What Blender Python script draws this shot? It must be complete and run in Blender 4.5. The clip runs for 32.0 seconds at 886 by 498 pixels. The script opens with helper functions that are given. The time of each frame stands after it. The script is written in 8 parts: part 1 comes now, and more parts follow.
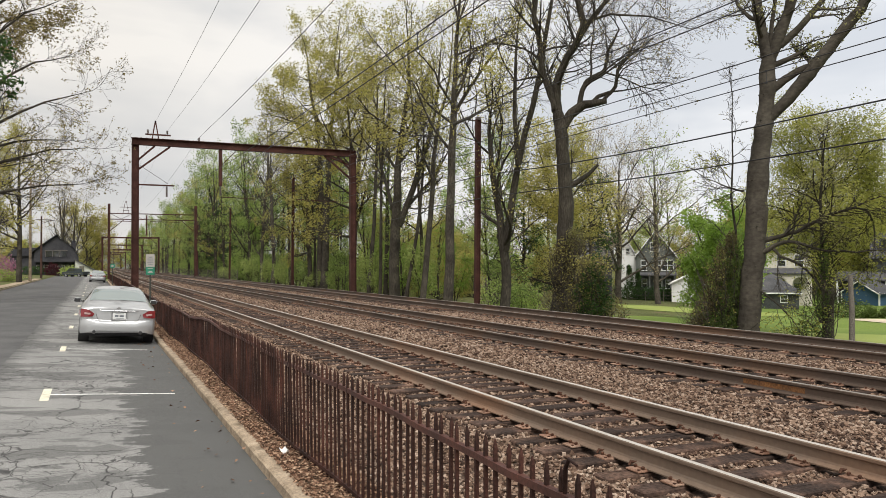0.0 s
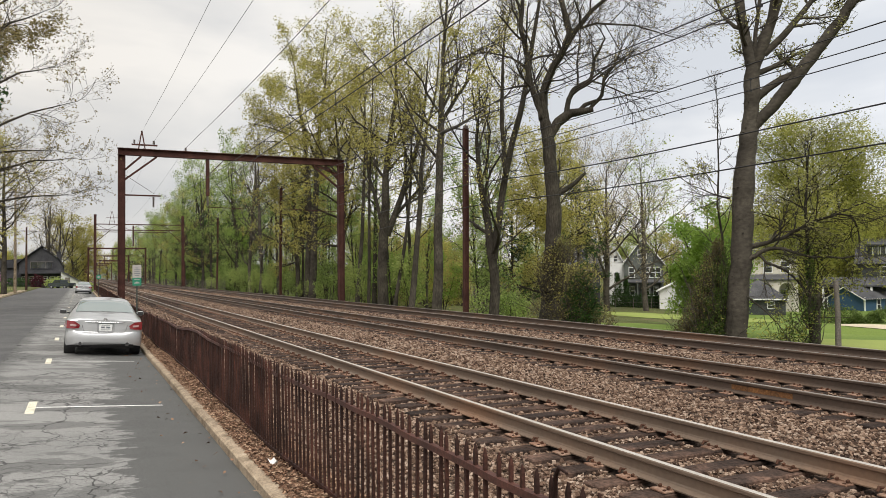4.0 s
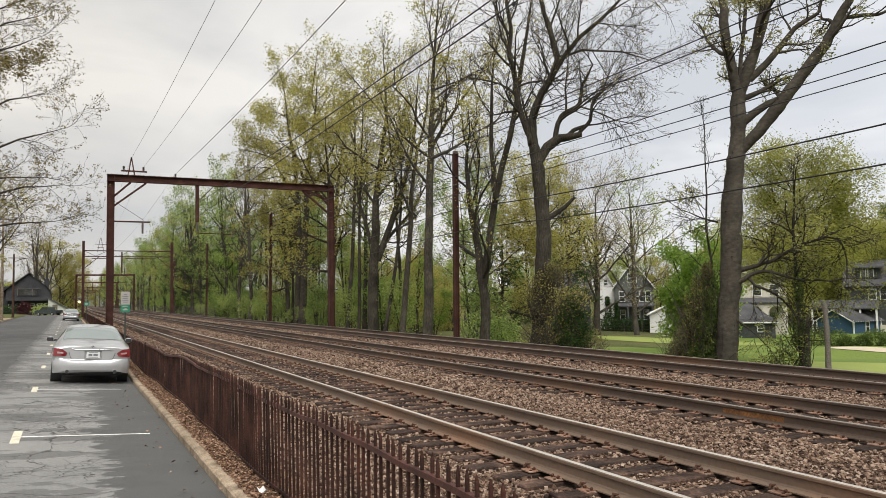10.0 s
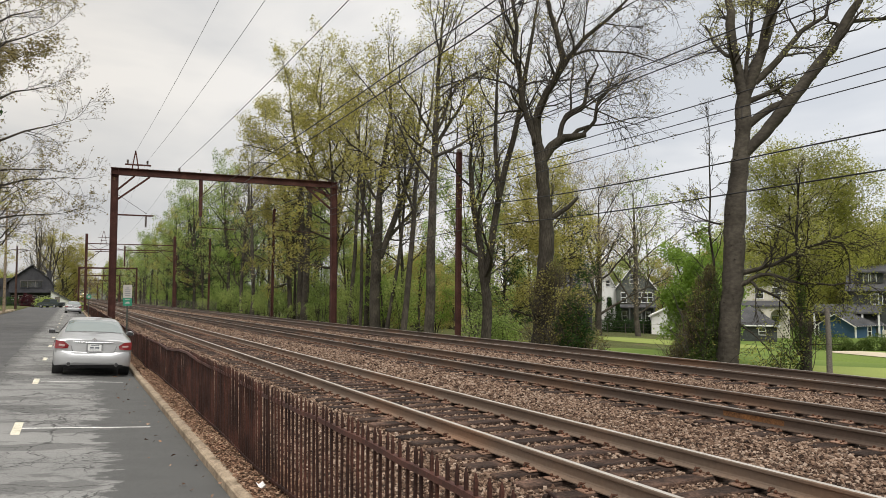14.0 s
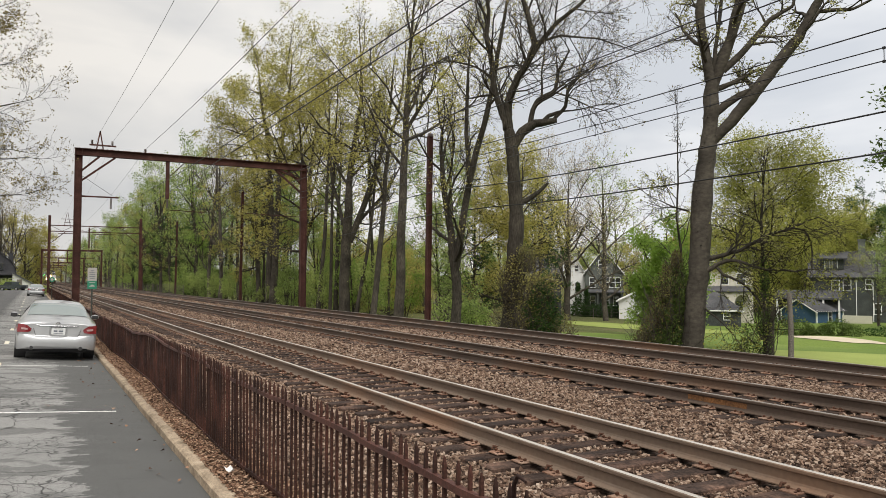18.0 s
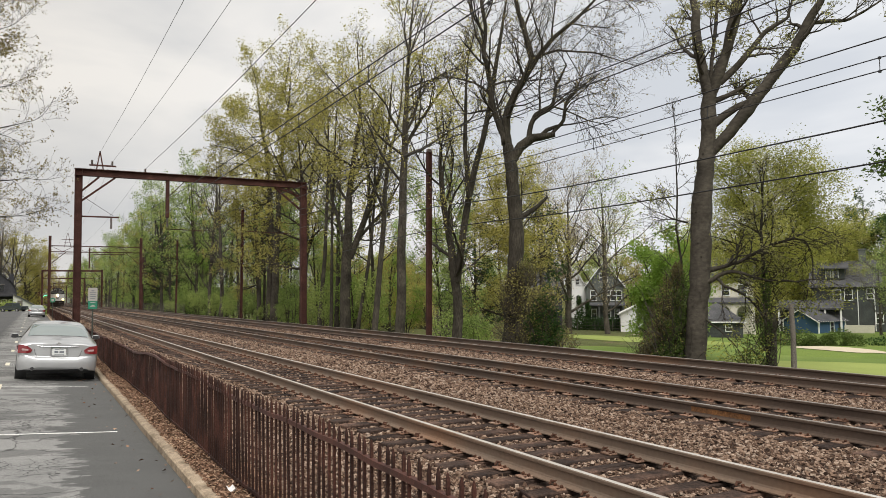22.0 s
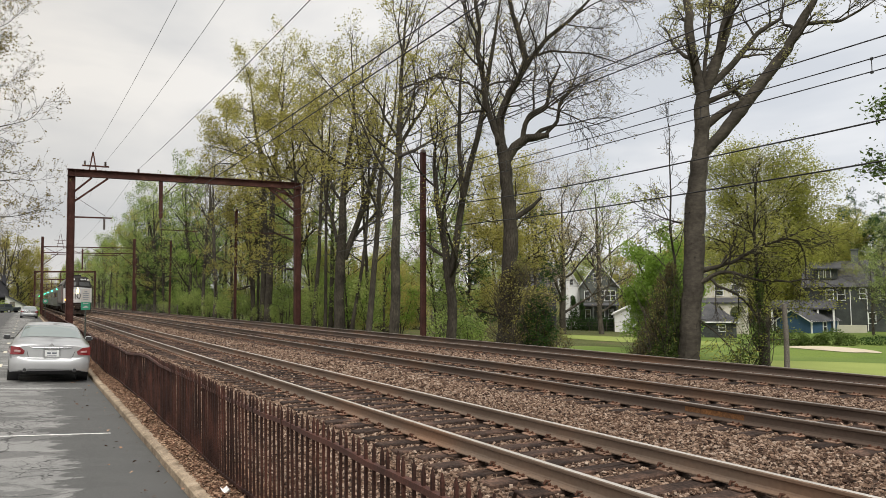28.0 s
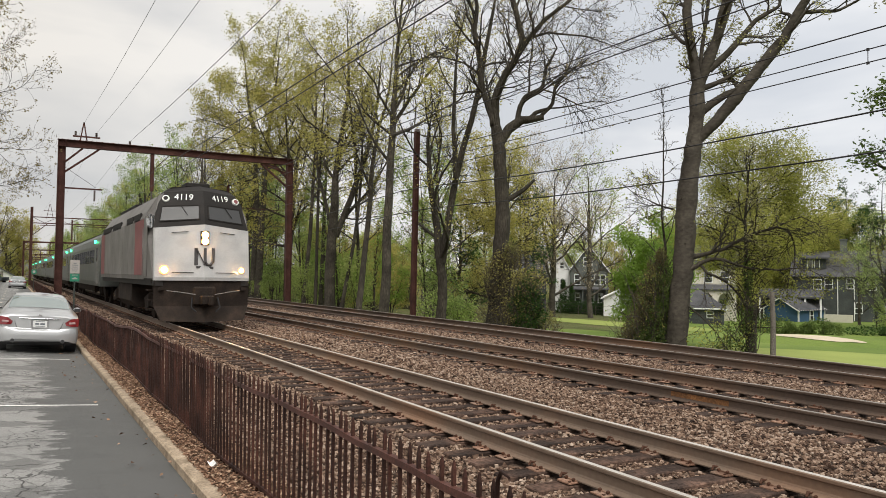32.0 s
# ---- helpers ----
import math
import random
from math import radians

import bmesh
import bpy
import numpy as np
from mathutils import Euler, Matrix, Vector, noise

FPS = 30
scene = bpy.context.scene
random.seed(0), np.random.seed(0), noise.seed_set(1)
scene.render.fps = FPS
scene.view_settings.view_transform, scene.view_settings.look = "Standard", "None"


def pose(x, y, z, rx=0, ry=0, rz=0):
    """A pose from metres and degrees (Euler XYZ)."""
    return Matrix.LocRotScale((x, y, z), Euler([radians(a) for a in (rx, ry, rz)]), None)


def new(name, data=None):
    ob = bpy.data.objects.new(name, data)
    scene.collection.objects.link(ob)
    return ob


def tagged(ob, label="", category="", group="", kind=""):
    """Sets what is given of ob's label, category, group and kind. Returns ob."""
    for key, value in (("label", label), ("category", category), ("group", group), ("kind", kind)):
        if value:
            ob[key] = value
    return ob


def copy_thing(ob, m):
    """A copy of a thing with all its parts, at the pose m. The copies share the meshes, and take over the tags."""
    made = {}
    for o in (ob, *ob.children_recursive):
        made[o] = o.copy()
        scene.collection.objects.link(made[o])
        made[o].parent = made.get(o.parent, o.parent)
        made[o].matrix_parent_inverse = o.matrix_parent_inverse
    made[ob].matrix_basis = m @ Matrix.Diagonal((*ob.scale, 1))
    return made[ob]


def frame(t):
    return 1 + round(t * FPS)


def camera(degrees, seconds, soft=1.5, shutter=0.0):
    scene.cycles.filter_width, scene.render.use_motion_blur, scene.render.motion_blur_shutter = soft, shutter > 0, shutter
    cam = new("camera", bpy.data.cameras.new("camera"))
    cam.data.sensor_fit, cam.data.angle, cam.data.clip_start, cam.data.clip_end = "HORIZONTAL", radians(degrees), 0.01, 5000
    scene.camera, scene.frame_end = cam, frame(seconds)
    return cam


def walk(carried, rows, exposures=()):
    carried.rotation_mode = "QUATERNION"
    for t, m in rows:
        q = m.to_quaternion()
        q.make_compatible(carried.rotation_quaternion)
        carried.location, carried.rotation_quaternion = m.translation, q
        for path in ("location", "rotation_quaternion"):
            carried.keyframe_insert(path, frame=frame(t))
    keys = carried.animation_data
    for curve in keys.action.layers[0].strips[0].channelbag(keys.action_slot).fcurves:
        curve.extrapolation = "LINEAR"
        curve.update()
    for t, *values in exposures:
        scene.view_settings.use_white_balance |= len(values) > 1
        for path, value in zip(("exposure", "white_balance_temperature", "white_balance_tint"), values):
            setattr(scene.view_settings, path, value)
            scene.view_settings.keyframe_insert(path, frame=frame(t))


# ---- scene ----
# ---- camera ----
EYE = (0.0, 0.0, 2.03)
# seconds, heading to the right of the tracks, tilt up, lean, in degrees
VIEW = [
    (0.0, 24.57, 1.16, -0.25), (0.5, 24.61, 1.19, -0.33), (1.0, 24.76, 1.32, -0.33), (1.5, 25.01, 1.52, -0.56),
    (2.0, 25.28, 1.64, -0.77), (2.5, 25.41, 1.68, -0.78), (3.0, 25.47, 1.67, -0.69), (3.5, 25.47, 1.71, -0.61),
    (5.5, 25.45, 2.10, -1.02), (6.0, 25.73, 2.08, -1.00), (6.5, 26.03, 2.14, -0.88), (7.0, 26.14, 2.33, -0.68),
    (7.5, 26.17, 2.40, -0.59), (8.0, 26.22, 2.47, -0.71), (8.5, 26.21, 2.65, -0.78), (9.0, 26.22, 3.07, -0.83),
    (9.5, 26.18, 3.54, -0.92), (10.0, 26.20, 3.66, -0.98), (10.5, 26.17, 3.58, -0.87), (11.0, 26.05, 3.41, -0.62),
    (11.5, 25.99, 3.33, -0.41), (12.0, 25.96, 3.40, -0.31), (12.5, 25.95, 3.56, -0.26), (13.0, 25.98, 3.67, -0.25),
    (13.5, 25.99, 3.67, -0.14), (14.0, 26.01, 3.53, -0.10), (14.5, 25.95, 3.40, -0.09), (16.5, 27.60, 3.62, -0.77),
    (17.0, 28.65, 3.23, -0.56), (17.5, 28.73, 2.61, -0.15), (18.0, 28.25, 2.36, 0.15), (18.5, 27.95, 2.32, 0.06),
    (19.0, 27.83, 2.65, -0.31), (19.5, 27.84, 2.98, -0.52), (20.0, 27.95, 3.27, -0.56), (20.5, 28.04, 3.35, -0.49),
    (21.0, 28.03, 3.31, -0.44), (21.5, 28.08, 3.46, -0.54), (22.0, 28.23, 3.50, -0.64), (22.5, 28.37, 3.44, -0.79),
    (23.0, 28.46, 3.54, -1.02), (23.5, 28.61, 3.82, -1.13), (24.0, 28.83, 4.04, -1.09), (24.5, 28.98, 4.12, -1.00),
    (25.0, 28.97, 4.15, -0.96), (25.5, 28.84, 4.06, -0.98), (27.5, 28.66, 3.70, -0.80), (28.0, 28.67, 3.53, -0.72),
    (28.5, 28.59, 3.38, -0.63), (29.0, 28.60, 3.22, -0.59), (29.5, 28.74, 3.15, -0.66), (30.0, 28.90, 3.05, -0.30),
    (30.5, 28.92, 2.58, 0.56), (31.0, 28.83, 2.18, 0.75), (31.5, 28.90, 2.04, 0.61), (32.0, 29.31, 2.05, 0.66),
]
cam = camera(60.3, 32.0, soft=0.4)
walk(cam, [(t, pose(*EYE, 90 + tilt, 0, -head) @ pose(0, 0, 0, 0, 0, lean)) for t, head, tilt, lean in VIEW],
     [(0.0, 0.30), (4.0, 0.29), (8.0, 0.26), (12.0, 0.21), (25.0, 0.21), (32.0, 0.22)])

# ---- sky and light ----
SUN_TURN, SUN_UP = 200.0, 55.0
world = bpy.data.worlds.new("overcast_sky")
scene.world = world
world.use_nodes = True
wn, wl = world.node_tree.nodes, world.node_tree.links
wn.clear()


def wnode(kind, **values):
    n = wn.new(kind)
    for key, value in values.items():
        n.inputs[key].default_value = value
    return n


sky = wn.new("ShaderNodeTexSky")
sky.sky_type, sky.sun_disc = "NISHITA", False
sky.sun_elevation, sky.sun_rotation = radians(SUN_UP), radians(SUN_TURN)
sky.air_density, sky.dust_density = 1.0, 4.0
coord = wn.new("ShaderNodeTexCoord")
stretch = wn.new("ShaderNodeMapping")
stretch.inputs["Scale"].default_value = (1.6, 1.6, 4.5)
clouds = wnode("ShaderNodeTexNoise", Scale=1.5, Detail=5.0, Roughness=0.5, Distortion=0.3)
cloud_tone = wn.new("ShaderNodeValToRGB")
cloud_tone.color_ramp.elements[0].position, cloud_tone.color_ramp.elements[0].color = 0.36, (0.585, 0.60, 0.625, 1)
cloud_tone.color_ramp.elements[1].position, cloud_tone.color_ramp.elements[1].color = 0.62, (0.875, 0.855, 0.83, 1)
sky_dim = wn.new("ShaderNodeVectorMath")
sky_dim.operation = "SCALE"
sky_dim.inputs["Scale"].default_value = 0.07
cover = wn.new("ShaderNodeMixRGB")
cover.inputs[0].default_value = 0.93
ground_glow = wn.new("ShaderNodeBackground")
ground_glow.inputs["Strength"].default_value = 0.93
out = wn.new("ShaderNodeOutputWorld")
wl.new(coord.outputs["Generated"], stretch.inputs["Vector"])
wl.new(stretch.outputs["Vector"], clouds.inputs["Vector"])
wl.new(clouds.outputs["Fac"], cloud_tone.inputs["Fac"])
wl.new(sky.outputs["Color"], sky_dim.inputs[0])
wl.new(sky_dim.outputs["Vector"], cover.inputs[1])
wl.new(cloud_tone.outputs["Color"], cover.inputs[2])
across = wn.new("ShaderNodeSeparateXYZ")
wl.new(coord.outputs["Generated"], across.inputs[0])
cast = wn.new("ShaderNodeValToRGB")
cast.color_ramp.elements[0].position, cast.color_ramp.elements[0].color = 0.0, (0.97, 0.95, 0.915, 1)
cast.color_ramp.elements[1].position, cast.color_ramp.elements[1].color = 0.8, (1.13, 1.155, 1.19, 1)
wl.new(across.outputs["X"], cast.inputs["Fac"])
tinted = wn.new("ShaderNodeMixRGB")
tinted.blend_type = "MULTIPLY"
tinted.inputs[0].default_value = 1.0
wl.new(cover.outputs["Color"], tinted.inputs[1])
wl.new(cast.outputs["Color"], tinted.inputs[2])
wl.new(tinted.outputs["Color"], ground_glow.inputs["Color"])
wl.new(ground_glow.outputs["Background"], out.inputs["Surface"])

sun = new("sun", bpy.data.lights.new("sun", "SUN"))
sun.data.energy, sun.data.angle, sun.data.color = 3.3, radians(50), (1.0, 0.97, 0.92)
sun.matrix_world = pose(0, 0, 60, 90 - SUN_UP, 0, 180 - SUN_TURN)


# ---- materials ----
def surface(name, tones, scale=3.0, grain=40.0, rough=0.8, metal=0.0, bump=0.3, depth=0.01, mottle=0.35, jitter=0.0,
            island=0.0, place="Object", coat=0.0, spread=0.28, tall=0.0):
    """A two-scale noise paint: tones blended by large patches, dimmed by fine grain, with relief."""
    m = bpy.data.materials.new(name)
    m.use_nodes = True
    n, l = m.node_tree.nodes, m.node_tree.links
    b = n["Principled BSDF"]
    tc = n.new("ShaderNodeTexCoord")
    if place == "World":
        geo = n.new("ShaderNodeNewGeometry")
        where = geo.outputs["Position"]
    else:
        where = tc.outputs["Object"]
    big = n.new("ShaderNodeTexNoise")
    big.inputs["Scale"].default_value, big.inputs["Detail"].default_value = scale, 6.0
    fine = n.new("ShaderNodeTexNoise")
    fine.inputs["Scale"].default_value, fine.inputs["Detail"].default_value = grain, 4.0
    if jitter:
        info = n.new("ShaderNodeObjectInfo")
        shift = n.new("ShaderNodeVectorMath")
        shift.operation = "MULTIPLY_ADD"
        shift.inputs[1].default_value = (37.0, 53.0, 71.0)
        l.new(info.outputs["Random"], shift.inputs[0])
        l.new(where, shift.inputs[2])
        where = shift.outputs["Vector"]
    l.new(where, big.inputs["Vector"])
    if tall:
        drawn = n.new("ShaderNodeVectorMath")
        drawn.operation = "MULTIPLY"
        drawn.inputs[1].default_value = (1.0, 1.0, tall)
        l.new(where, drawn.inputs[0])
        where = drawn.outputs["Vector"]
    l.new(where, fine.inputs["Vector"])
    ramp = n.new("ShaderNodeValToRGB")
    lo, hi = 0.5 - spread, 0.5 + spread
    els = ramp.color_ramp.elements
    els[0].position, els[1].position = lo, hi
    els[0].color, els[1].color = (*tones[0], 1), (*tones[-1], 1)
    for k, tone in enumerate(tones[1:-1], 1):
        els.new(lo + (hi - lo) * k / (len(tones) - 1)).color = (*tone, 1)
    l.new(big.outputs["Fac"], ramp.inputs["Fac"])
    dim = n.new("ShaderNodeMapRange")
    dim.inputs["From Min"].default_value, dim.inputs["From Max"].default_value = 0.3, 0.7
    dim.inputs["To Min"].default_value, dim.inputs["To Max"].default_value = 1 - mottle, 1 + mottle
    l.new(fine.outputs["Fac"], dim.inputs["Value"])
    tint = n.new("ShaderNodeVectorMath")
    tint.operation = "SCALE"
    l.new(ramp.outputs["Color"], tint.inputs[0])
    l.new(dim.outputs["Result"], tint.inputs["Scale"])
    colour = tint.outputs["Vector"]
    for amount, kind, socket in ((jitter, "ShaderNodeObjectInfo", "Random"), (island, "ShaderNodeNewGeometry", "Random Per Island")):
        if amount:
            source = n.new(kind)
            vary = n.new("ShaderNodeMapRange")
            vary.inputs["To Min"].default_value, vary.inputs["To Max"].default_value = 1 - amount, 1 + amount
            l.new(source.outputs[socket], vary.inputs["Value"])
            again = n.new("ShaderNodeVectorMath")
            again.operation = "SCALE"
            l.new(colour, again.inputs[0])
            l.new(vary.outputs["Result"], again.inputs["Scale"])
            colour = again.outputs["Vector"]
    l.new(colour, b.inputs["Base Color"])
    b.inputs["Roughness"].default_value, b.inputs["Metallic"].default_value = rough, metal
    b.inputs["Coat Weight"].default_value = coat
    if rough >= 0.7:
        b.inputs["Specular IOR Level"].default_value = 0.2
    if bump:
        bp = n.new("ShaderNodeBump")
        bp.inputs["Strength"].default_value, bp.inputs["Distance"].default_value = bump, depth
        l.new(fine.outputs["Fac"], bp.inputs["Height"])
        l.new(bp.outputs["Normal"], b.inputs["Normal"])
    return m


def glow(name, colour, strength):
    m = bpy.data.materials.new(name)
    m.use_nodes = True
    b = m.node_tree.nodes["Principled BSDF"]
    b.inputs["Base Color"].default_value = (*colour, 1)
    b.inputs["Emission Color"].default_value, b.inputs["Emission Strength"].default_value = (*colour, 1), strength
    return m


def plain(name, colour, rough=0.5, metal=0.0, coat=0.0):
    return surface(name, (tuple(c * 0.93 for c in colour), tuple(min(1, c * 1.05) for c in colour)), 4.0, 60.0, rough, metal, 0.05, 0.002, 0.06, coat=coat)


def foliage(name, tones, glossy=0.5):
    """Thin leaves: each one takes its own tone and lets some light through."""
    m = bpy.data.materials.new(name)
    m.use_nodes = True
    n, l = m.node_tree.nodes, m.node_tree.links
    b = n["Principled BSDF"]
    g = n.new("ShaderNodeNewGeometry")
    big = n.new("ShaderNodeTexNoise")
    big.inputs["Scale"].default_value, big.inputs["Detail"].default_value, big.inputs["Roughness"].default_value = 0.4, 4.0, 0.65
    l.new(g.outputs["Position"], big.inputs["Vector"])
    mix = n.new("ShaderNodeMath")
    mix.operation = "MULTIPLY_ADD"
    mix.inputs[1].default_value = 0.55
    l.new(g.outputs["Random Per Island"], mix.inputs[0])
    half = n.new("ShaderNodeMath")
    half.operation = "MULTIPLY_ADD"
    half.inputs[1].default_value, half.inputs[2].default_value = 1.9, -0.72
    l.new(big.outputs["Fac"], half.inputs[0])
    l.new(half.outputs["Value"], mix.inputs[2])
    ramp = n.new("ShaderNodeValToRGB")
    els = ramp.color_ramp.elements
    els[0].position, els[1].position = 0.05, 0.95
    els[0].color, els[1].color = (*tones[0], 1), (*tones[-1], 1)
    for k, tone in enumerate(tones[1:-1], 1):
        els.new(0.05 + 0.9 * k / (len(tones) - 1)).color = (*tone, 1)
    l.new(mix.outputs["Value"], ramp.inputs["Fac"])
    l.new(ramp.outputs["Color"], b.inputs["Base Color"])
    b.inputs["Roughness"].default_value, b.inputs["Specular IOR Level"].default_value = glossy, 0.25
    thin = n.new("ShaderNodeBsdfTranslucent")
    l.new(ramp.outputs["Color"], thin.inputs["Color"])
    both = n.new("ShaderNodeMixShader")
    both.inputs[0].default_value = 0.65
    l.new(b.outputs["BSDF"], both.inputs[1])
    l.new(thin.outputs["BSDF"], both.inputs[2])
    l.new(both.outputs["Shader"], n["Material Output"].inputs["Surface"])
    return m


def clear_glass(name, tone=(0.5, 0.56, 0.56), rough=0.03):
    m = bpy.data.materials.new(name)
    m.use_nodes = True
    b = m.node_tree.nodes["Principled BSDF"]
    b.inputs["Base Color"].default_value = (*tone, 1)
    b.inputs["Roughness"].default_value, b.inputs["Transmission Weight"].default_value = rough, 0.0
    b.inputs["Specular IOR Level"].default_value = 1.0
    b.inputs["Coat Weight"].default_value = 1.0
    b.inputs["Coat Roughness"].default_value = 0.02
    return m


M = {
    "soil": surface("leafy_soil", ((0.055, 0.036, 0.022), (0.11, 0.07, 0.045), (0.16, 0.11, 0.075)), 2.0, 30, 0.95, bump=0.8, depth=0.03),
    "woodfloor": surface("woodland_floor", ((0.05, 0.06, 0.022), (0.09, 0.10, 0.03), (0.12, 0.09, 0.05)), 0.35, 8, 0.95, bump=0.8, depth=0.08, place="World"),
    "grass": surface("mown_grass", ((0.072, 0.115, 0.020), (0.115, 0.167, 0.030), (0.162, 0.210, 0.044)), 0.12, 9, 0.9, bump=0.4, depth=0.02, mottle=0.18, place="World"),
    "green": surface("putting_green", ((0.19, 0.235, 0.055), (0.26, 0.30, 0.08)), 0.2, 12, 0.9, bump=0.2, mottle=0.1, place="World"),
    "sand": surface("bunker_sand", ((0.44, 0.37, 0.27), (0.56, 0.49, 0.37)), 0.6, 20, 0.95, bump=0.3, mottle=0.1, place="World"),
    "concrete": surface("kerb_concrete", ((0.13, 0.10, 0.068), (0.29, 0.225, 0.16), (0.42, 0.345, 0.255)), 5.0, 45, 0.9, bump=0.5, depth=0.006, jitter=0.12),
    "rust": surface("rusty_steel", ((0.031, 0.0145, 0.012), (0.066, 0.028, 0.0225), (0.112, 0.052, 0.040)), 1.3, 30, 0.75, 0.15, 0.4, 0.004),
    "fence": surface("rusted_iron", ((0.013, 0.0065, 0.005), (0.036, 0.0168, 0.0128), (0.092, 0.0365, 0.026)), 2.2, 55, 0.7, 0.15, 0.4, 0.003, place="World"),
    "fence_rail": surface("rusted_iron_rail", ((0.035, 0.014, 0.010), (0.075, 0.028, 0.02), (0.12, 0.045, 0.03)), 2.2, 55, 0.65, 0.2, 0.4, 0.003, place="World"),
    "rail_dull": surface("dull_rail_head", ((0.20, 0.175, 0.15), (0.34, 0.31, 0.28)), 3.0, 60, 0.45, 0.4, 0.05, 0.001, 0.1),
    "rail_top": surface("polished_rail_head", ((0.46, 0.42, 0.37), (0.60, 0.56, 0.51)), 3.0, 60, 0.42, 0.4, 0.05, 0.001, 0.1),
    "rail_side": surface("rusty_rail_web", ((0.055, 0.037, 0.027), (0.095, 0.066, 0.049), (0.16, 0.085, 0.045)), 0.35, 20, 0.65, 0.2, 0.08, 0.002, 0.12, place="World"),
    "rail_near": surface("worn_rail_web", ((0.11, 0.076, 0.054), (0.17, 0.123, 0.09), (0.255, 0.14, 0.08)), 0.35, 20, 0.6, 0.1, 0.08, 0.002, 0.10, place="World"),
    "tie": surface("creosoted_tie_wood", ((0.012, 0.009, 0.008), (0.042, 0.027, 0.021), (0.15, 0.09, 0.065)), 2.5, 28, 0.85, bump=0.9, depth=0.015, mottle=0.5, jitter=0.4),
    "plate": surface("rusty_tie_plate", ((0.12, 0.058, 0.036), (0.22, 0.13, 0.09), (0.34, 0.25, 0.19)), 6.0, 50, 0.85, 0.1, 0.4, 0.004, jitter=0.3),
    "spike": surface("rusty_spike", ((0.05, 0.026, 0.018), (0.11, 0.05, 0.03)), 9.0, 70, 0.8, 0.2, 0.3, 0.002),
    "bark": surface("grey_brown_bark", ((0.036, 0.031, 0.024), (0.075, 0.065, 0.051), (0.125, 0.11, 0.088)), 1.2, 22, 0.95, bump=1.0, depth=0.06, mottle=0.45, place="World", tall=0.22),
    "greybark": surface("furrowed_grey_bark", ((0.026, 0.022, 0.017), (0.066, 0.057, 0.045), (0.12, 0.105, 0.083)), 1.6, 17, 0.95, bump=1.0, depth=0.07, mottle=0.42, place="World", tall=0.8),
    "smoothbark": surface("smooth_grey_bark", ((0.030, 0.026, 0.021), (0.062, 0.054, 0.043), (0.094, 0.083, 0.067)), 1.1, 7, 0.92, bump=0.55, depth=0.035, mottle=0.3, place="World", tall=1.5),
    "woodbark": surface("woodland_bark", ((0.024, 0.0205, 0.016), (0.06, 0.052, 0.041), (0.11, 0.095, 0.075)), 1.2, 22, 0.95, bump=1.0, depth=0.06, mottle=0.5, place="World", tall=0.22),
    "darkbark": surface("dark_bark", ((0.020, 0.017, 0.013), (0.045, 0.039, 0.030), (0.085, 0.073, 0.057)), 1.2, 22, 0.95, bump=1.0, depth=0.06, mottle=0.45, place="World", tall=0.22),
    "leaf_olive": foliage("young_olive_leaves", ((0.23, 0.208, 0.053), (0.40, 0.368, 0.10), (0.56, 0.515, 0.165))),
    "leaf_green": foliage("fresh_green_leaves", ((0.20, 0.26, 0.07), (0.38, 0.45, 0.135), (0.54, 0.60, 0.22))),
    "leaf_mid": foliage("shaded_green_leaves", ((0.095, 0.145, 0.038), (0.26, 0.34, 0.092), (0.46, 0.55, 0.175))),
    "leaf_bright": foliage("bright_green_leaves", ((0.145, 0.235, 0.037), (0.26, 0.38, 0.072), (0.37, 0.49, 0.13))),
    "leaf_deep": foliage("deep_green_leaves", ((0.02, 0.05, 0.014), (0.045, 0.09, 0.022), (0.085, 0.15, 0.04))),
    "leaf_gold": foliage("golden_green_leaves", ((0.175, 0.188, 0.04), (0.33, 0.335, 0.076), (0.52, 0.50, 0.14))),
    "leaf_maple": foliage("young_maple_leaves", ((0.05, 0.085, 0.02), (0.10, 0.15, 0.035), (0.17, 0.22, 0.06))),
    "leaf_tuft": foliage("grey_green_leaf_tufts", ((0.20, 0.185, 0.08), (0.34, 0.325, 0.14), (0.48, 0.46, 0.21))),
    "leaf_bud": foliage("tan_leaf_buds", ((0.15, 0.115, 0.05), (0.26, 0.21, 0.085), (0.38, 0.32, 0.14))),
    "leaf_blush": foliage("tan_blossom_buds", ((0.30, 0.24, 0.15), (0.45, 0.38, 0.24), (0.60, 0.52, 0.34))),
    "leaf_brown": foliage("dry_vine_leaves", ((0.09, 0.066, 0.035), (0.19, 0.16, 0.075), (0.30, 0.31, 0.10))),
    "leaf_pink": foliage("pink_blossom", ((0.35, 0.12, 0.22), (0.5, 0.22, 0.34), (0.6, 0.34, 0.44))),
    "leaf_red": foliage("dark_red_leaves", ((0.05, 0.012, 0.02), (0.10, 0.025, 0.035), (0.14, 0.05, 0.05))),
    "white_line": surface("worn_white_paint", ((0.5, 0.49, 0.46), (0.74, 0.73, 0.70), (0.8, 0.8, 0.77)), 6.0, 40, 0.7, bump=0.3, depth=0.002, place="World"),
    "tan_line": surface("yellowed_white_paint", ((0.42, 0.38, 0.28), (0.62, 0.58, 0.46), (0.7, 0.67, 0.56)), 6.0, 40, 0.7, bump=0.3, depth=0.002, place="World"),
    "black": plain("black_rubber", (0.02, 0.02, 0.021), 0.75),
    "wire": plain("dark_wire", (0.03, 0.029, 0.03), 0.6, 0.3),
}


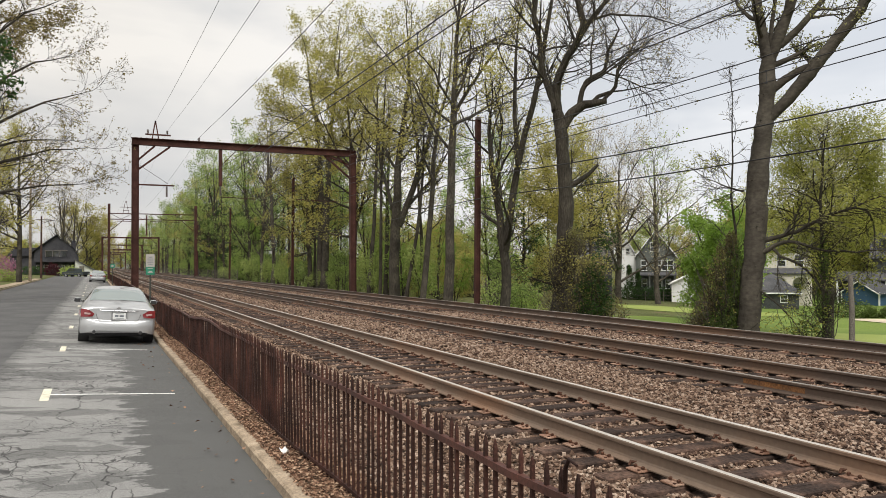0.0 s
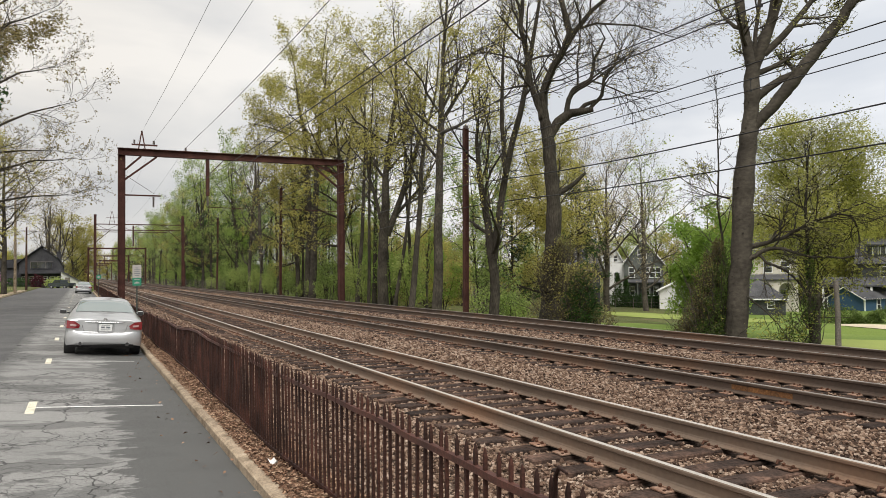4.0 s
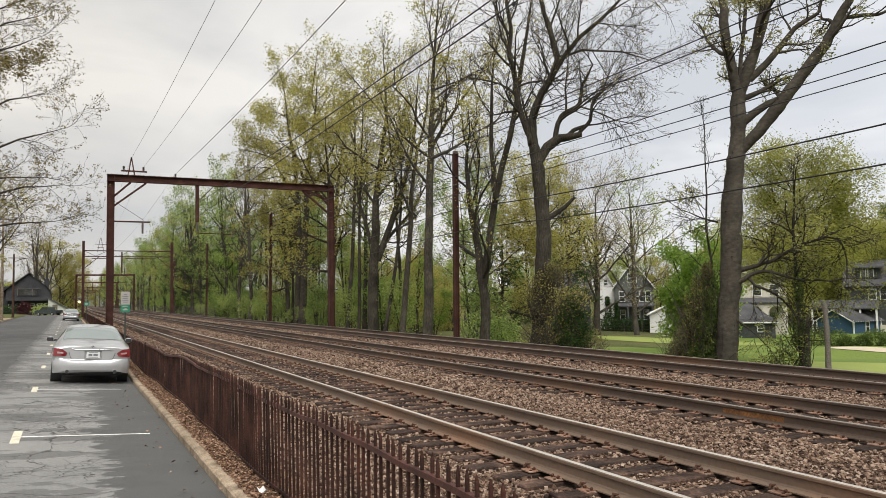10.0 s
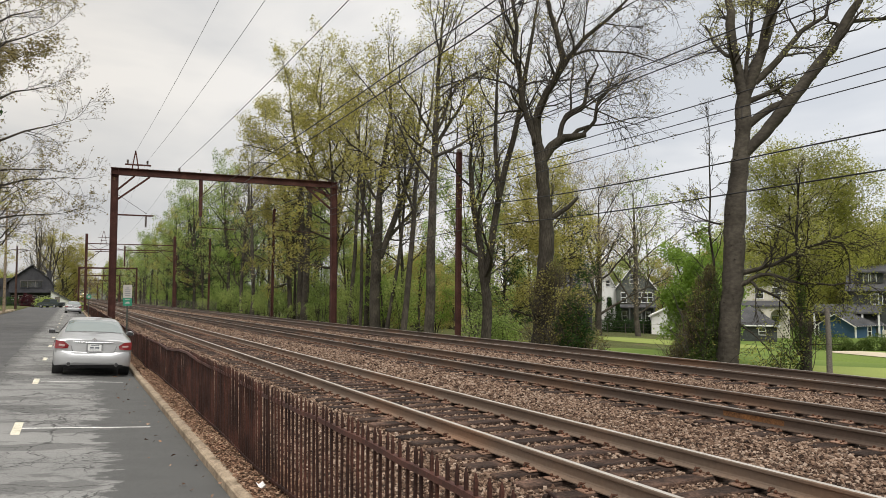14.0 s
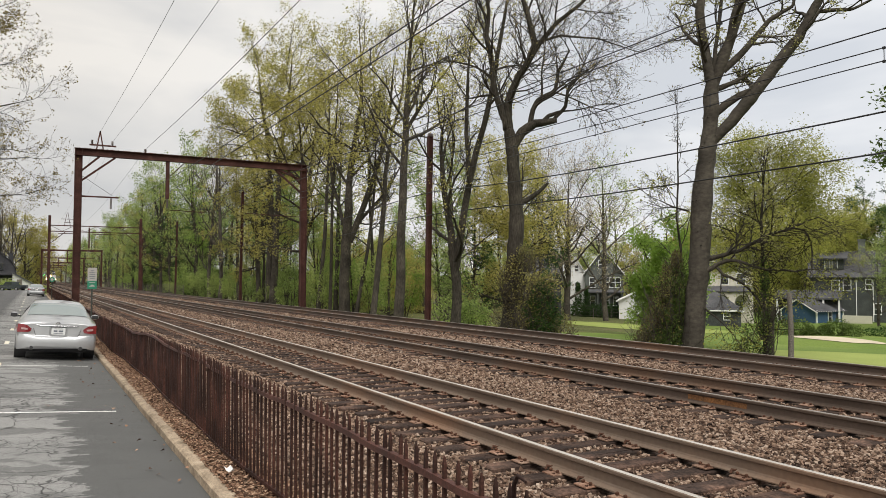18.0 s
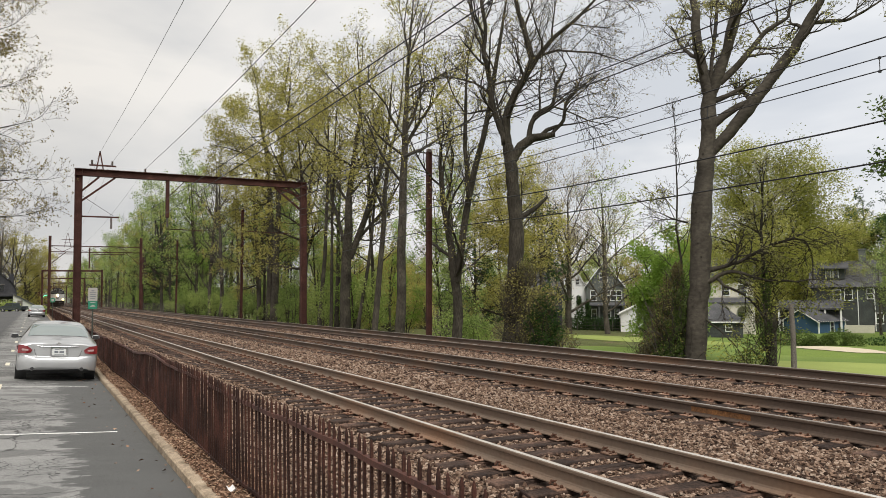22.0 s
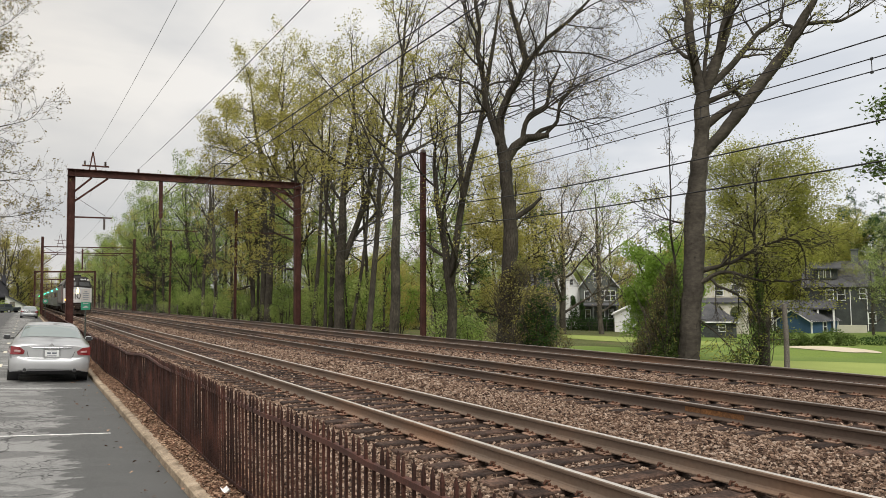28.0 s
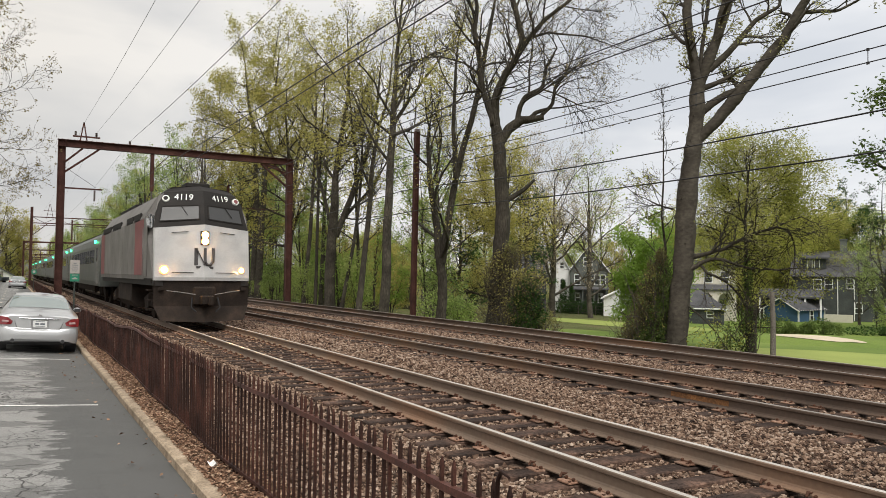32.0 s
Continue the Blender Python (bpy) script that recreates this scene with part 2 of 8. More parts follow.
def grit(name, tones, rough=0.9):
    """Loose pieces in one mesh: every piece takes its own tone."""
    m = bpy.data.materials.new(name)
    m.use_nodes = True
    n, l = m.node_tree.nodes, m.node_tree.links
    g = n.new("ShaderNodeNewGeometry")
    ramp = n.new("ShaderNodeValToRGB")
    els = ramp.color_ramp.elements
    els[0].position, els[1].position = 0.0, 1.0
    els[0].color, els[1].color = (*tones[0], 1), (*tones[-1], 1)
    for k, tone in enumerate(tones[1:-1], 1):
        els.new(k / (len(tones) - 1)).color = (*tone, 1)
    big = n.new("ShaderNodeTexNoise")
    big.inputs["Scale"].default_value = 0.8
    fine = n.new("ShaderNodeTexNoise")
    fine.inputs["Scale"].default_value, fine.inputs["Detail"].default_value = 60.0, 3.0
    l.new(g.outputs["Position"], big.inputs["Vector"])
    l.new(g.outputs["Position"], fine.inputs["Vector"])
    mix = n.new("ShaderNodeMath")
    mix.operation = "MULTIPLY_ADD"
    mix.inputs[1].default_value = 0.35
    low = n.new("ShaderNodeMath")
    low.operation = "MULTIPLY_ADD"
    low.inputs[1].default_value, low.inputs[2].default_value = 0.9, -0.13
    l.new(g.outputs["Random Per Island"], low.inputs[0])
    l.new(big.outputs["Fac"], mix.inputs[0])
    l.new(low.outputs["Value"], mix.inputs[2])
    l.new(mix.outputs["Value"], ramp.inputs["Fac"])
    tint = n.new("ShaderNodeVectorMath")
    tint.operation = "SCALE"
    dim = n.new("ShaderNodeMapRange")
    dim.inputs["To Min"].default_value, dim.inputs["To Max"].default_value = 0.6, 1.4
    l.new(fine.outputs["Fac"], dim.inputs["Value"])
    l.new(ramp.outputs["Color"], tint.inputs[0])
    l.new(dim.outputs["Result"], tint.inputs["Scale"])
    b = n["Principled BSDF"]
    l.new(tint.outputs["Vector"], b.inputs["Base Color"])
    b.inputs["Roughness"].default_value, b.inputs["Specular IOR Level"].default_value = rough, 0.2
    return m


def asphalt(name, base, patch, crack, stain, rough=0.8, kerbside=0.0):
    """Old asphalt: aggregate, large worn patches, and a net of cracks where it is aged."""
    m = bpy.data.materials.new(name)
    m.use_nodes = True
    n, l = m.node_tree.nodes, m.node_tree.links
    b = n["Principled BSDF"]
    g = n.new("ShaderNodeNewGeometry")

    def tex(kind, scale, vector=None, **more):
        t = n.new(kind)
        t.inputs["Scale"].default_value = scale
        for key, value in more.items():
            t.inputs[key].default_value = value
        l.new(vector or g.outputs["Position"], t.inputs["Vector"])
        return t

    def mixed(factor, a, c):
        x = n.new("ShaderNodeMixRGB")
        for socket, v in zip(x.inputs, (factor, a, c)):
            if isinstance(v, tuple):
                socket.default_value = (*v, 1)
            else:
                l.new(v, socket)
        return x.outputs["Color"]

    def ramped(value, lo, hi):
        r = n.new("ShaderNodeMapRange")
        r.inputs["From Min"].default_value, r.inputs["From Max"].default_value = lo, hi
        l.new(value, r.inputs["Value"])
        return r.outputs["Result"]

    def times(a, c):
        x = n.new("ShaderNodeMath")
        x.operation = "MULTIPLY"
        l.new(a, x.inputs[0])
        if isinstance(c, float):
            x.inputs[1].default_value = c
        else:
            l.new(c, x.inputs[1])
        return x.outputs["Value"]

    long = n.new("ShaderNodeMapping")
    long.inputs["Scale"].default_value = (0.55, 1.5, 1.0)
    l.new(g.outputs["Position"], long.inputs["Vector"])
    big = tex("ShaderNodeTexNoise", 0.55, Detail=5.0, Roughness=0.6)
    col = mixed(ramped(big.outputs["Fac"], 0.4, 0.62), base, patch)
    if kerbside:
        # a newer strip along the kerb, with a ragged edge
        split = n.new("ShaderNodeSeparateXYZ")
        l.new(g.outputs["Position"], split.inputs[0])
        rag = tex("ShaderNodeTexNoise", 1.2, long.outputs["Vector"], Detail=8.0, Roughness=0.68)
        edge_at = n.new("ShaderNodeMath")
        edge_at.operation = "MULTIPLY_ADD"
        edge_at.inputs[1].default_value = 2.8
        l.new(rag.outputs["Fac"], edge_at.inputs[0])
        l.new(split.outputs["X"], edge_at.inputs[2])
        strip_on = ramped(edge_at.outputs["Value"], kerbside - 0.03, kerbside + 0.03)
        col = mixed(strip_on, col, tuple(c * 0.42 for c in base))
        old = n.new("ShaderNodeMapRange")
        old.inputs["To Min"].default_value, old.inputs["To Max"].default_value = 1.0, 0.12
        l.new(strip_on, old.inputs["Value"])
        verge = n.new("ShaderNodeMath")
        verge.operation = "MULTIPLY_ADD"
        verge.inputs[1].default_value = 1.3
        l.new(rag.outputs["Fac"], verge.inputs[0])
        l.new(split.outputs["X"], verge.inputs[2])
        col = mixed(ramped(verge.outputs["Value"], -0.55, -1.0), col, tuple(c * 0.42 for c in base))
    # dried water marks drawn out along the slope of the road
    marks = tex("ShaderNodeTexNoise", 0.9, long.outputs["Vector"], Detail=6.0, Roughness=0.65, Distortion=0.4)
    edge = ramped(marks.outputs["Fac"], 0.525, 0.545)
    col = mixed(times(edge, stain), col, tuple(c * 0.36 for c in base))
    fine = tex("ShaderNodeTexNoise", 95.0, Detail=4.0, Roughness=0.7)
    grain = n.new("ShaderNodeMapRange")
    grain.inputs["From Min"].default_value, grain.inputs["From Max"].default_value = 0.3, 0.7
    grain.inputs["To Min"].default_value, grain.inputs["To Max"].default_value = 0.5, 1.5
    l.new(fine.outputs["Fac"], grain.inputs["Value"])
    dim = n.new("ShaderNodeVectorMath")
    dim.operation = "SCALE"
    l.new(col, dim.inputs[0])
    l.new(grain.outputs["Result"], dim.inputs["Scale"])
    col = dim.outputs["Vector"]
    height = fine.outputs["Fac"]
    if crack:
        warp = n.new("ShaderNodeVectorMath")
        warp.operation = "MULTIPLY_ADD"
        bend = tex("ShaderNodeTexNoise", 2.2, Detail=3.0)
        warp.inputs[1].default_value = (0.55, 0.55, 0.0)
        l.new(bend.outputs["Color"], warp.inputs[0])
        l.new(g.outputs["Position"], warp.inputs[2])
        flat = n.new("ShaderNodeVectorMath")
        flat.operation = "MULTIPLY"
        flat.inputs[1].default_value = (1, 1, 0)
        l.new(warp.outputs["Vector"], flat.inputs[0])
        total = None
        for scale, width, lo, hi in ((0.9, 0.012, 0.28, 0.38), (2.6, 0.018, 0.42, 0.52), (6.0, 0.03, 0.52, 0.6)):
            net = n.new("ShaderNodeTexVoronoi")
            net.feature = "DISTANCE_TO_EDGE"
            net.inputs["Scale"].default_value = scale
            l.new(flat.outputs["Vector"], net.inputs["Vector"])
            line = ramped(net.outputs["Distance"], width, width * 0.3)
            where = tex("ShaderNodeTexNoise", 0.45, Detail=2.0)
            line = times(line, ramped(where.outputs["Fac"], lo, hi))
            if total is None:
                total = line
            else:
                x = n.new("ShaderNodeMath")
                x.operation = "MAXIMUM"
                l.new(total, x.inputs[0])
                l.new(line, x.inputs[1])
                total = x.outputs["Value"]
        if kerbside:
            total = times(total, old.outputs["Result"])
        col = mixed(times(total, crack), col, (0.016, 0.015, 0.015))
        deep = n.new("ShaderNodeMath")
        deep.operation = "MULTIPLY_ADD"
        deep.inputs[1].default_value = -4.0
        l.new(total, deep.inputs[0])
        l.new(fine.outputs["Fac"], deep.inputs[2])
        height = deep.outputs["Value"]
    l.new(col, b.inputs["Base Color"])
    b.inputs["Roughness"].default_value = rough
    bp = n.new("ShaderNodeBump")
    bp.inputs["Strength"].default_value, bp.inputs["Distance"].default_value = 0.5, 0.004
    l.new(height, bp.inputs["Height"])
    l.new(bp.outputs["Normal"], b.inputs["Normal"])
    return m


M["road"] = asphalt("dark_road_asphalt", (0.062, 0.061, 0.061), (0.088, 0.086, 0.084), 0.0, 0.15)
M["lane"] = asphalt("aged_cracked_asphalt", (0.19, 0.188, 0.180), (0.235, 0.231, 0.22), 0.85, 0.6, 0.8, 1.9)
M["stones"] = grit("brown_ballast_stone", ((0.012, 0.007, 0.005), (0.082, 0.049, 0.034), (0.172, 0.111, 0.077), (0.25, 0.174, 0.127), (0.36, 0.282, 0.222)))
M["litter"] = grit("dry_leaf_litter", ((0.035, 0.018, 0.011), (0.14, 0.075, 0.046), (0.26, 0.155, 0.10), (0.46, 0.33, 0.225)))
# brown ballast, toned below the stones to put gap shade into its colour
M["bed"] = surface("shaded_ballast_bed", ((0.02, 0.013, 0.0095), (0.085, 0.056, 0.041), (0.19, 0.132, 0.097)), 9.0, 22, 0.95, bump=1.0, depth=0.05, mottle=0.6, place="World")


M["rust_bright"] = surface("orange_rust", ((0.12, 0.065, 0.035), (0.20, 0.095, 0.04), (0.32, 0.15, 0.055)), 5.0, 40, 0.8, bump=0.2, depth=0.002)


# ---- building helpers ----
class Shape:
    """Gathers faces for one mesh."""

    def __init__(self):
        self.v, self.f, self.m, self.s = [], [], [], []

    def add(self, verts, faces, slot=0, smooth=False):
        k = len(self.v)
        self.v += [tuple(p) for p in verts]
        self.f += [tuple(i + k for i in face) for face in faces]
        self.m += [slot] * len(faces)
        self.s += [smooth] * len(faces)
        return self

    def box(self, x, y, z, sx, sy, sz, slot=0, turn=None, bevel=0.0):
        """A box by its centre and sizes, with its upright edges and rims cut if bevel is given."""
        hx, hy, hz = sx / 2, sy / 2, sz / 2
        if bevel:
            ring = [(-hx + bevel, -hy), (hx - bevel, -hy), (hx, -hy + bevel), (hx, hy - bevel), (hx - bevel, hy), (-hx + bevel, hy), (-hx, hy - bevel), (-hx, -hy + bevel)]
            q = 1 - bevel / max(hx, 1e-6), 1 - bevel / max(hy, 1e-6)
            pts = []
            for zz, a in ((-hz, 1), (-hz + bevel, 0), (hz - bevel, 0), (hz, 1)):
                pts += [(px * (q[0] if a else 1), py * (q[1] if a else 1), zz) for px, py in ring]
            faces = [tuple(reversed(range(8))), tuple(range(24, 32))]
            for k in range(3):
                faces += [(k * 8 + i, k * 8 + (i + 1) % 8, k * 8 + 8 + (i + 1) % 8, k * 8 + 8 + i) for i in range(8)]
        else:
            pts = [(px, py, pz) for pz in (-hz, hz) for px, py in ((-hx, -hy), (hx, -hy), (hx, hy), (-hx, hy))]
            faces = [(3, 2, 1, 0), (4, 5, 6, 7), (0, 1, 5, 4), (1, 2, 6, 5), (2, 3, 7, 6), (3, 0, 4, 7)]
        if turn:
            r = Euler([radians(a) for a in turn]).to_matrix()
            pts = [r @ Vector(p) for p in pts]
        return self.add([(p[0] + x, p[1] + y, p[2] + z) for p in pts], faces, slot)

    def tube(self, path, radii, sides=8, slot=0, caps=True, smooth=True):
        """A tapered tube along a path."""
        path = [Vector(p) for p in path]
        if isinstance(radii, (int, float)):
            radii = [radii] * len(path)
        k, pts, faces = len(path), [], []
        side = None
        for i, p in enumerate(path):
            ahead = (path[min(i + 1, k - 1)] - path[max(i - 1, 0)]).normalized()
            if side is None:
                side = ahead.orthogonal().normalized()
            side = (side - ahead * side.dot(ahead)).normalized()
            up = ahead.cross(side)
            pts += [p + radii[i] * (math.cos(a) * side + math.sin(a) * up) for a in (2 * math.pi * j / sides for j in range(sides))]
        for i in range(k - 1):
            faces += [(i * sides + j, i * sides + (j + 1) % sides, (i + 1) * sides + (j + 1) % sides, (i + 1) * sides + j) for j in range(sides)]
        self.add(pts, faces, slot, smooth)
        if caps:
            self.add([pts[j] for j in range(sides)], [tuple(reversed(range(sides)))], slot)
            self.add(pts[-sides:], [tuple(range(sides))], slot)
        return self

    def prism(self, outline, a, b, axis="y", slot=0, smooth=False):
        """An outline drawn out along an axis from a to b. Outline points are the other two axes in order."""
        def at(p, w):
            return {"x": (w, p[0], p[1]), "y": (p[0], w, p[1]), "z": (p[0], p[1], w)}[axis]
        k = len(outline)
        self.add([at(p, a) for p in outline] + [at(p, b) for p in outline], [(i, (i + 1) % k, k + (i + 1) % k, k + i) for i in range(k)], slot, smooth)
        self.add([at(p, a) for p in outline], [tuple(reversed(range(k)))], slot)
        self.add([at(p, b) for p in outline], [tuple(range(k))], slot)
        return self

    def beam(self, p, q, wide, tall, slot=0):
        """A square bar between two points."""
        p, q = Vector(p), Vector(q)
        d = (q - p).normalized()
        side = d.cross(Vector((0, 0, 1)))
        side = side.normalized() if side.length > 1e-3 else Vector((0, 1, 0))
        up = side.cross(d)
        pts = [e + sx * side * wide / 2 + sz * up * tall / 2 for e in (p, q) for sx, sz in ((-1, -1), (1, -1), (1, 1), (-1, 1))]
        return self.add(pts, [(0, 1, 2, 3), (7, 6, 5, 4), (0, 4, 5, 1), (1, 5, 6, 2), (2, 6, 7, 3), (3, 7, 4, 0)], slot)

    def ball(self, x, y, z, rx, ry, rz, rings=6, sides=10, slot=0):
        pts = [(x, y, z - rz)]
        for i in range(1, rings):
            a = math.pi * i / rings
            pts += [(x + rx * math.sin(a) * math.cos(b), y + ry * math.sin(a) * math.sin(b), z - rz * math.cos(a)) for b in (2 * math.pi * j / sides for j in range(sides))]
        pts.append((x, y, z + rz))
        top = len(pts) - 1
        faces = [(0, 1 + (j + 1) % sides, 1 + j) for j in range(sides)]
        for i in range(rings - 2):
            a = 1 + i * sides
            faces += [(a + j, a + (j + 1) % sides, a + sides + (j + 1) % sides, a + sides + j) for j in range(sides)]
        a = 1 + (rings - 2) * sides
        faces += [(a + j, a + (j + 1) % sides, top) for j in range(sides)]
        return self.add(pts, faces, slot, True)

    def mesh(self, name, *materials):
        me = bpy.data.meshes.new(name)
        me.from_pydata(self.v, [], self.f)
        for m in materials:
            me.materials.append(m)
        me.polygons.foreach_set("material_index", self.m)
        me.polygons.foreach_set("use_smooth", self.s)
        me.update()
        return me


def soup(name, verts, faces, material, smooth=False):
    """A mesh straight from arrays."""
    me = bpy.data.meshes.new(name)
    me.from_pydata(verts.tolist() if hasattr(verts, "tolist") else verts, [], faces.tolist() if hasattr(faces, "tolist") else faces)
    me.materials.append(material)
    if smooth:
        me.polygons.foreach_set("use_smooth", [True] * len(me.polygons))
    me.update()
    return me


def part(name, shape, materials, parent, label="", at=None):
    """Links a shape or a ready mesh as one part of a thing."""
    if isinstance(shape, Shape):
        shape = shape.mesh(name, *(materials if isinstance(materials, (list, tuple)) else [materials]))
    ob = new(name, shape)
    ob.parent = parent
    if at is not None:
        ob.matrix_basis = at
    return tagged(ob, label)


def thing(name, m, label, category, group="", kind=""):
    ob = new(name)
    ob.matrix_basis = m
    ob.empty_display_size = 0.3
    return tagged(ob, label, category, group, kind)


def solid(name, shape, materials, label, category, group="", kind=""):
    """A thing that is one mesh."""
    if isinstance(shape, Shape):
        shape = shape.mesh(name, *(materials if isinstance(materials, (list, tuple)) else [materials]))
    return tagged(new(name, shape), label, category, group, kind)


def between(x, table):
    """Straight-line reading of a small table of (x, value)."""
    return float(np.interp(x, [a for a, _ in table], [b for _, b in table]))


# ---- ground, road and kerbs ----
ROAD = ((-6.95, 0.04), (-3.2, 0.16), (-1.6, 0.135), (1.56, -0.068))
LAND = ((-400, 3.0), (-60, 1.2), (-12, 0.35), (-8.2, 0.2), (-7.05, 0.17), (-6.9, -0.2), (1.5, -0.25), (1.7, -0.2), (2.4, -0.15), (15.3, -0.15), (16.2, 0.02), (18.5, -0.35),
        (24, -1.0), (34, -1.9), (52, -2.9), (75, -3.5), (120, -3.6), (200, -2.0), (400, 4.0))


def land(x, y):
    """The height of the ground."""
    z = between(x, LAND)
    if x > 20:
        z += 0.28 * math.sin(x * 0.11 + 1.0) * math.sin(y * 0.09) * min(1, (x - 20) / 20)
        if y > 110 and x > 40:
            z += min(2.5, (y - 110) * 0.03) * min(1, (x - 40) / 40)
    return z


def sheet(name, xs, ys, height, material, label, category, kind="structure"):
    verts = [(x, y, height(x, y)) for y in ys for x in xs]
    w = len(xs)
    faces = [(j * w + i, j * w + i + 1, (j + 1) * w + i + 1, (j + 1) * w + i) for j in range(len(ys) - 1) for i in range(w - 1)]
    me = soup(name, verts, faces, material, True)
    return tagged(new(name, me), label, category, kind=kind)


XS = [-2500, -900, -400, -150, -60, -30, -12, -8.2, -7.05, -6.9, 1.5, 1.7, 2.4, 15.3, 16.2, 17.2, 18.5, 21, 24, 27, 30, 34, 38, 42, 47, 52, 58, 64, 70, 76, 84, 92, 100, 110, 120, 135, 150, 170, 200, 260, 400, 900, 2500]
YS = [-2500, -600, -200, -80, -40] + list(range(-30, 130, 4)) + [130, 140, 160, 190, 230, 300, 420, 700, 1200, 2500]
ground = sheet("ground", XS, YS, land, M["grass"], "mown green grass falling away below the railway", "ground")
ground.data.materials.append(M["woodfloor"])
for poly in ground.data.polygons:
    c = poly.center
    if 15 < c.x < 20 or c.x < -6 or (c.y > 45 and c.x > 15 and c.y > 0.9 * c.x + 8) or (c.y > 95 and c.x > 15):
        poly.material_index = 1


def road_z(x, y=0):
    return between(x, ROAD)


sheet("road", [-6.95, -5, -3.2, -2.4, -1.6], [-30, 0, 20, 50, 90, 140, 150], road_z, M["road"], "smooth dark grey asphalt road", "road")
sheet("parking_lane", [-1.6, -0.8, 0, 0.45, 0.75, 1.2, 1.56], [-30, 0, 20, 50, 90, 140, 150], road_z, M["lane"], "worn pale grey asphalt full of cracks, darker along the kerb", "parking lane")
sheet("cross_street", [-60, -30, -6.95, 1.56], [150, 162], lambda x, y: 0.09 if x < -2 else 0.0, M["road"], "asphalt side street crossing the end of the road", "road")


def kerb_shape(length):
    s = Shape()
    s.prism([(0.0, -0.2), (0.0, 0.085), (0.022, 0.105), (0.135, 0.112), (0.15, 0.10), (0.15, -0.2)], -length / 2 + 0.006, length / 2 - 0.006, "y")
    return s


kerb = thing("kerb", pose(0, 0, 0), "tan concrete kerb beside the iron fence", "kerb", kind="structure")
stone = kerb_shape(3.0).mesh("kerb_stone", M["concrete"])
for k in range(40):
    part("kerb_stone", stone, None, kerb, at=pose(1.56 + random.uniform(-0.006, 0.006), -3 + 3.0 * k, -0.065 + random.uniform(-0.006, 0.006), 0, 0, random.uniform(-0.15, 0.15)))
far_kerb = thing("far_kerb", pose(0, 0, 0), "pale concrete kerb along the far pavement", "kerb", kind="structure")
for k in range(36):
    part("kerb_stone", stone, None, far_kerb, at=pose(-6.95, 18 + 3.0 * k, 0.04, 0, 0, 180))
sheet("pavement", [-8.6, -7.12], [-30, 60, 128], lambda x, y: 0.185 + 0.02 * (x < -8), M["concrete"], "pale concrete pavement beside the lawn", "pavement")
sheet("verge", [1.68, 1.9, 2.12, 2.35], list(range(-30, 126, 3)), lambda x, y: 0.03 + 0.02 * math.sin(y * 1.7 + x * 9), M["soil"], "bare soil under dry leaves beside the fence", "verge")

# painted bay marks
marks = thing("bay_marks", pose(0, 0, 0), "worn white painted parking bay lines on the asphalt", "road marking", kind="structure")
for k in range(14):
    y = 13.1 + 7.05 * (k - 1)
    tick = Shape().add([(-0.72, y - 0.60, road_z(-0.72) + 0.004), (-0.60, y - 0.60, road_z(-0.6) + 0.004), (-0.60, y + 0.60, road_z(-0.6) + 0.004), (-0.72, y + 0.60, road_z(-0.72) + 0.004)], [(0, 1, 2, 3)])
    part("bay_tick", tick, M["tan_line"], marks)
    bar = Shape().add([(-0.6, y - 0.035, road_z(-0.6) + 0.004), (1.2, y - 0.035, road_z(1.2) + 0.004), (1.2, y + 0.035, road_z(1.2) + 0.004), (-0.6, y + 0.035, road_z(-0.6) + 0.004)], [(0, 1, 2, 3)])
    part("bay_line", bar, M["white_line"], marks)

# ---- railway ----
TRACKS = (5.36, 9.71, 14.06)
GAUGE = 0.75
RAIL_TOP = 0.355
BED = ((2.2, 0.03), (3.2, 0.092), (4.0, 0.102), (6.7, 0.104), (7.5, 0.165), (8.35, 0.112), (11.05, 0.112), (11.9, 0.155), (12.7, 0.112), (15.4, 0.112), (16.4, -0.12))
sheet("ballast_bed", [2.2, 2.7, 3.2, 3.9, 4.6, 5.3, 6.1, 6.8, 7.5, 8.2, 9.7, 11.2, 11.9, 12.6, 14, 15.4, 16.4], [-40, 0, 40, 80, 160, 320, 700], lambda x, y: between(x, BED), M["bed"], "brown crushed stone ballast under the tracks", "ballast")


def rail_mesh(side):
    s = Shape()
    prof = [(-0.075, 0), (0.075, 0), (0.075, 0.012), (0.02, 0.03), (0.011, 0.05), (0.011, 0.13), (0.036, 0.145), (0.037, 0.170), (0.031, 0.180), (0.012, 0.185), (-0.016, 0.185), (-0.031, 0.180), (-0.037, 0.170), (-0.036, 0.145), (-0.011, 0.13), (-0.011, 0.05), (-0.02, 0.03), (-0.075, 0.012)]
    cuts = [-12, 0, 12, 24, 48, 96, 200, 420, 680]
    k = len(prof)
    for a, b in zip(cuts, cuts[1:]):
        for i in range(k):
            j = (i + 1) % k
            slot = 1 if i in (9, 10) else 0
            s.add([(prof[i][0], a, prof[i][1]), (prof[j][0], a, prof[j][1]), (prof[j][0], b, prof[j][1]), (prof[i][0], b, prof[i][1])], [(0, 1, 2, 3)], slot)
    return s.mesh("rail", M[side], M["rail_top" if side == "rail_near" else "rail_dull"])


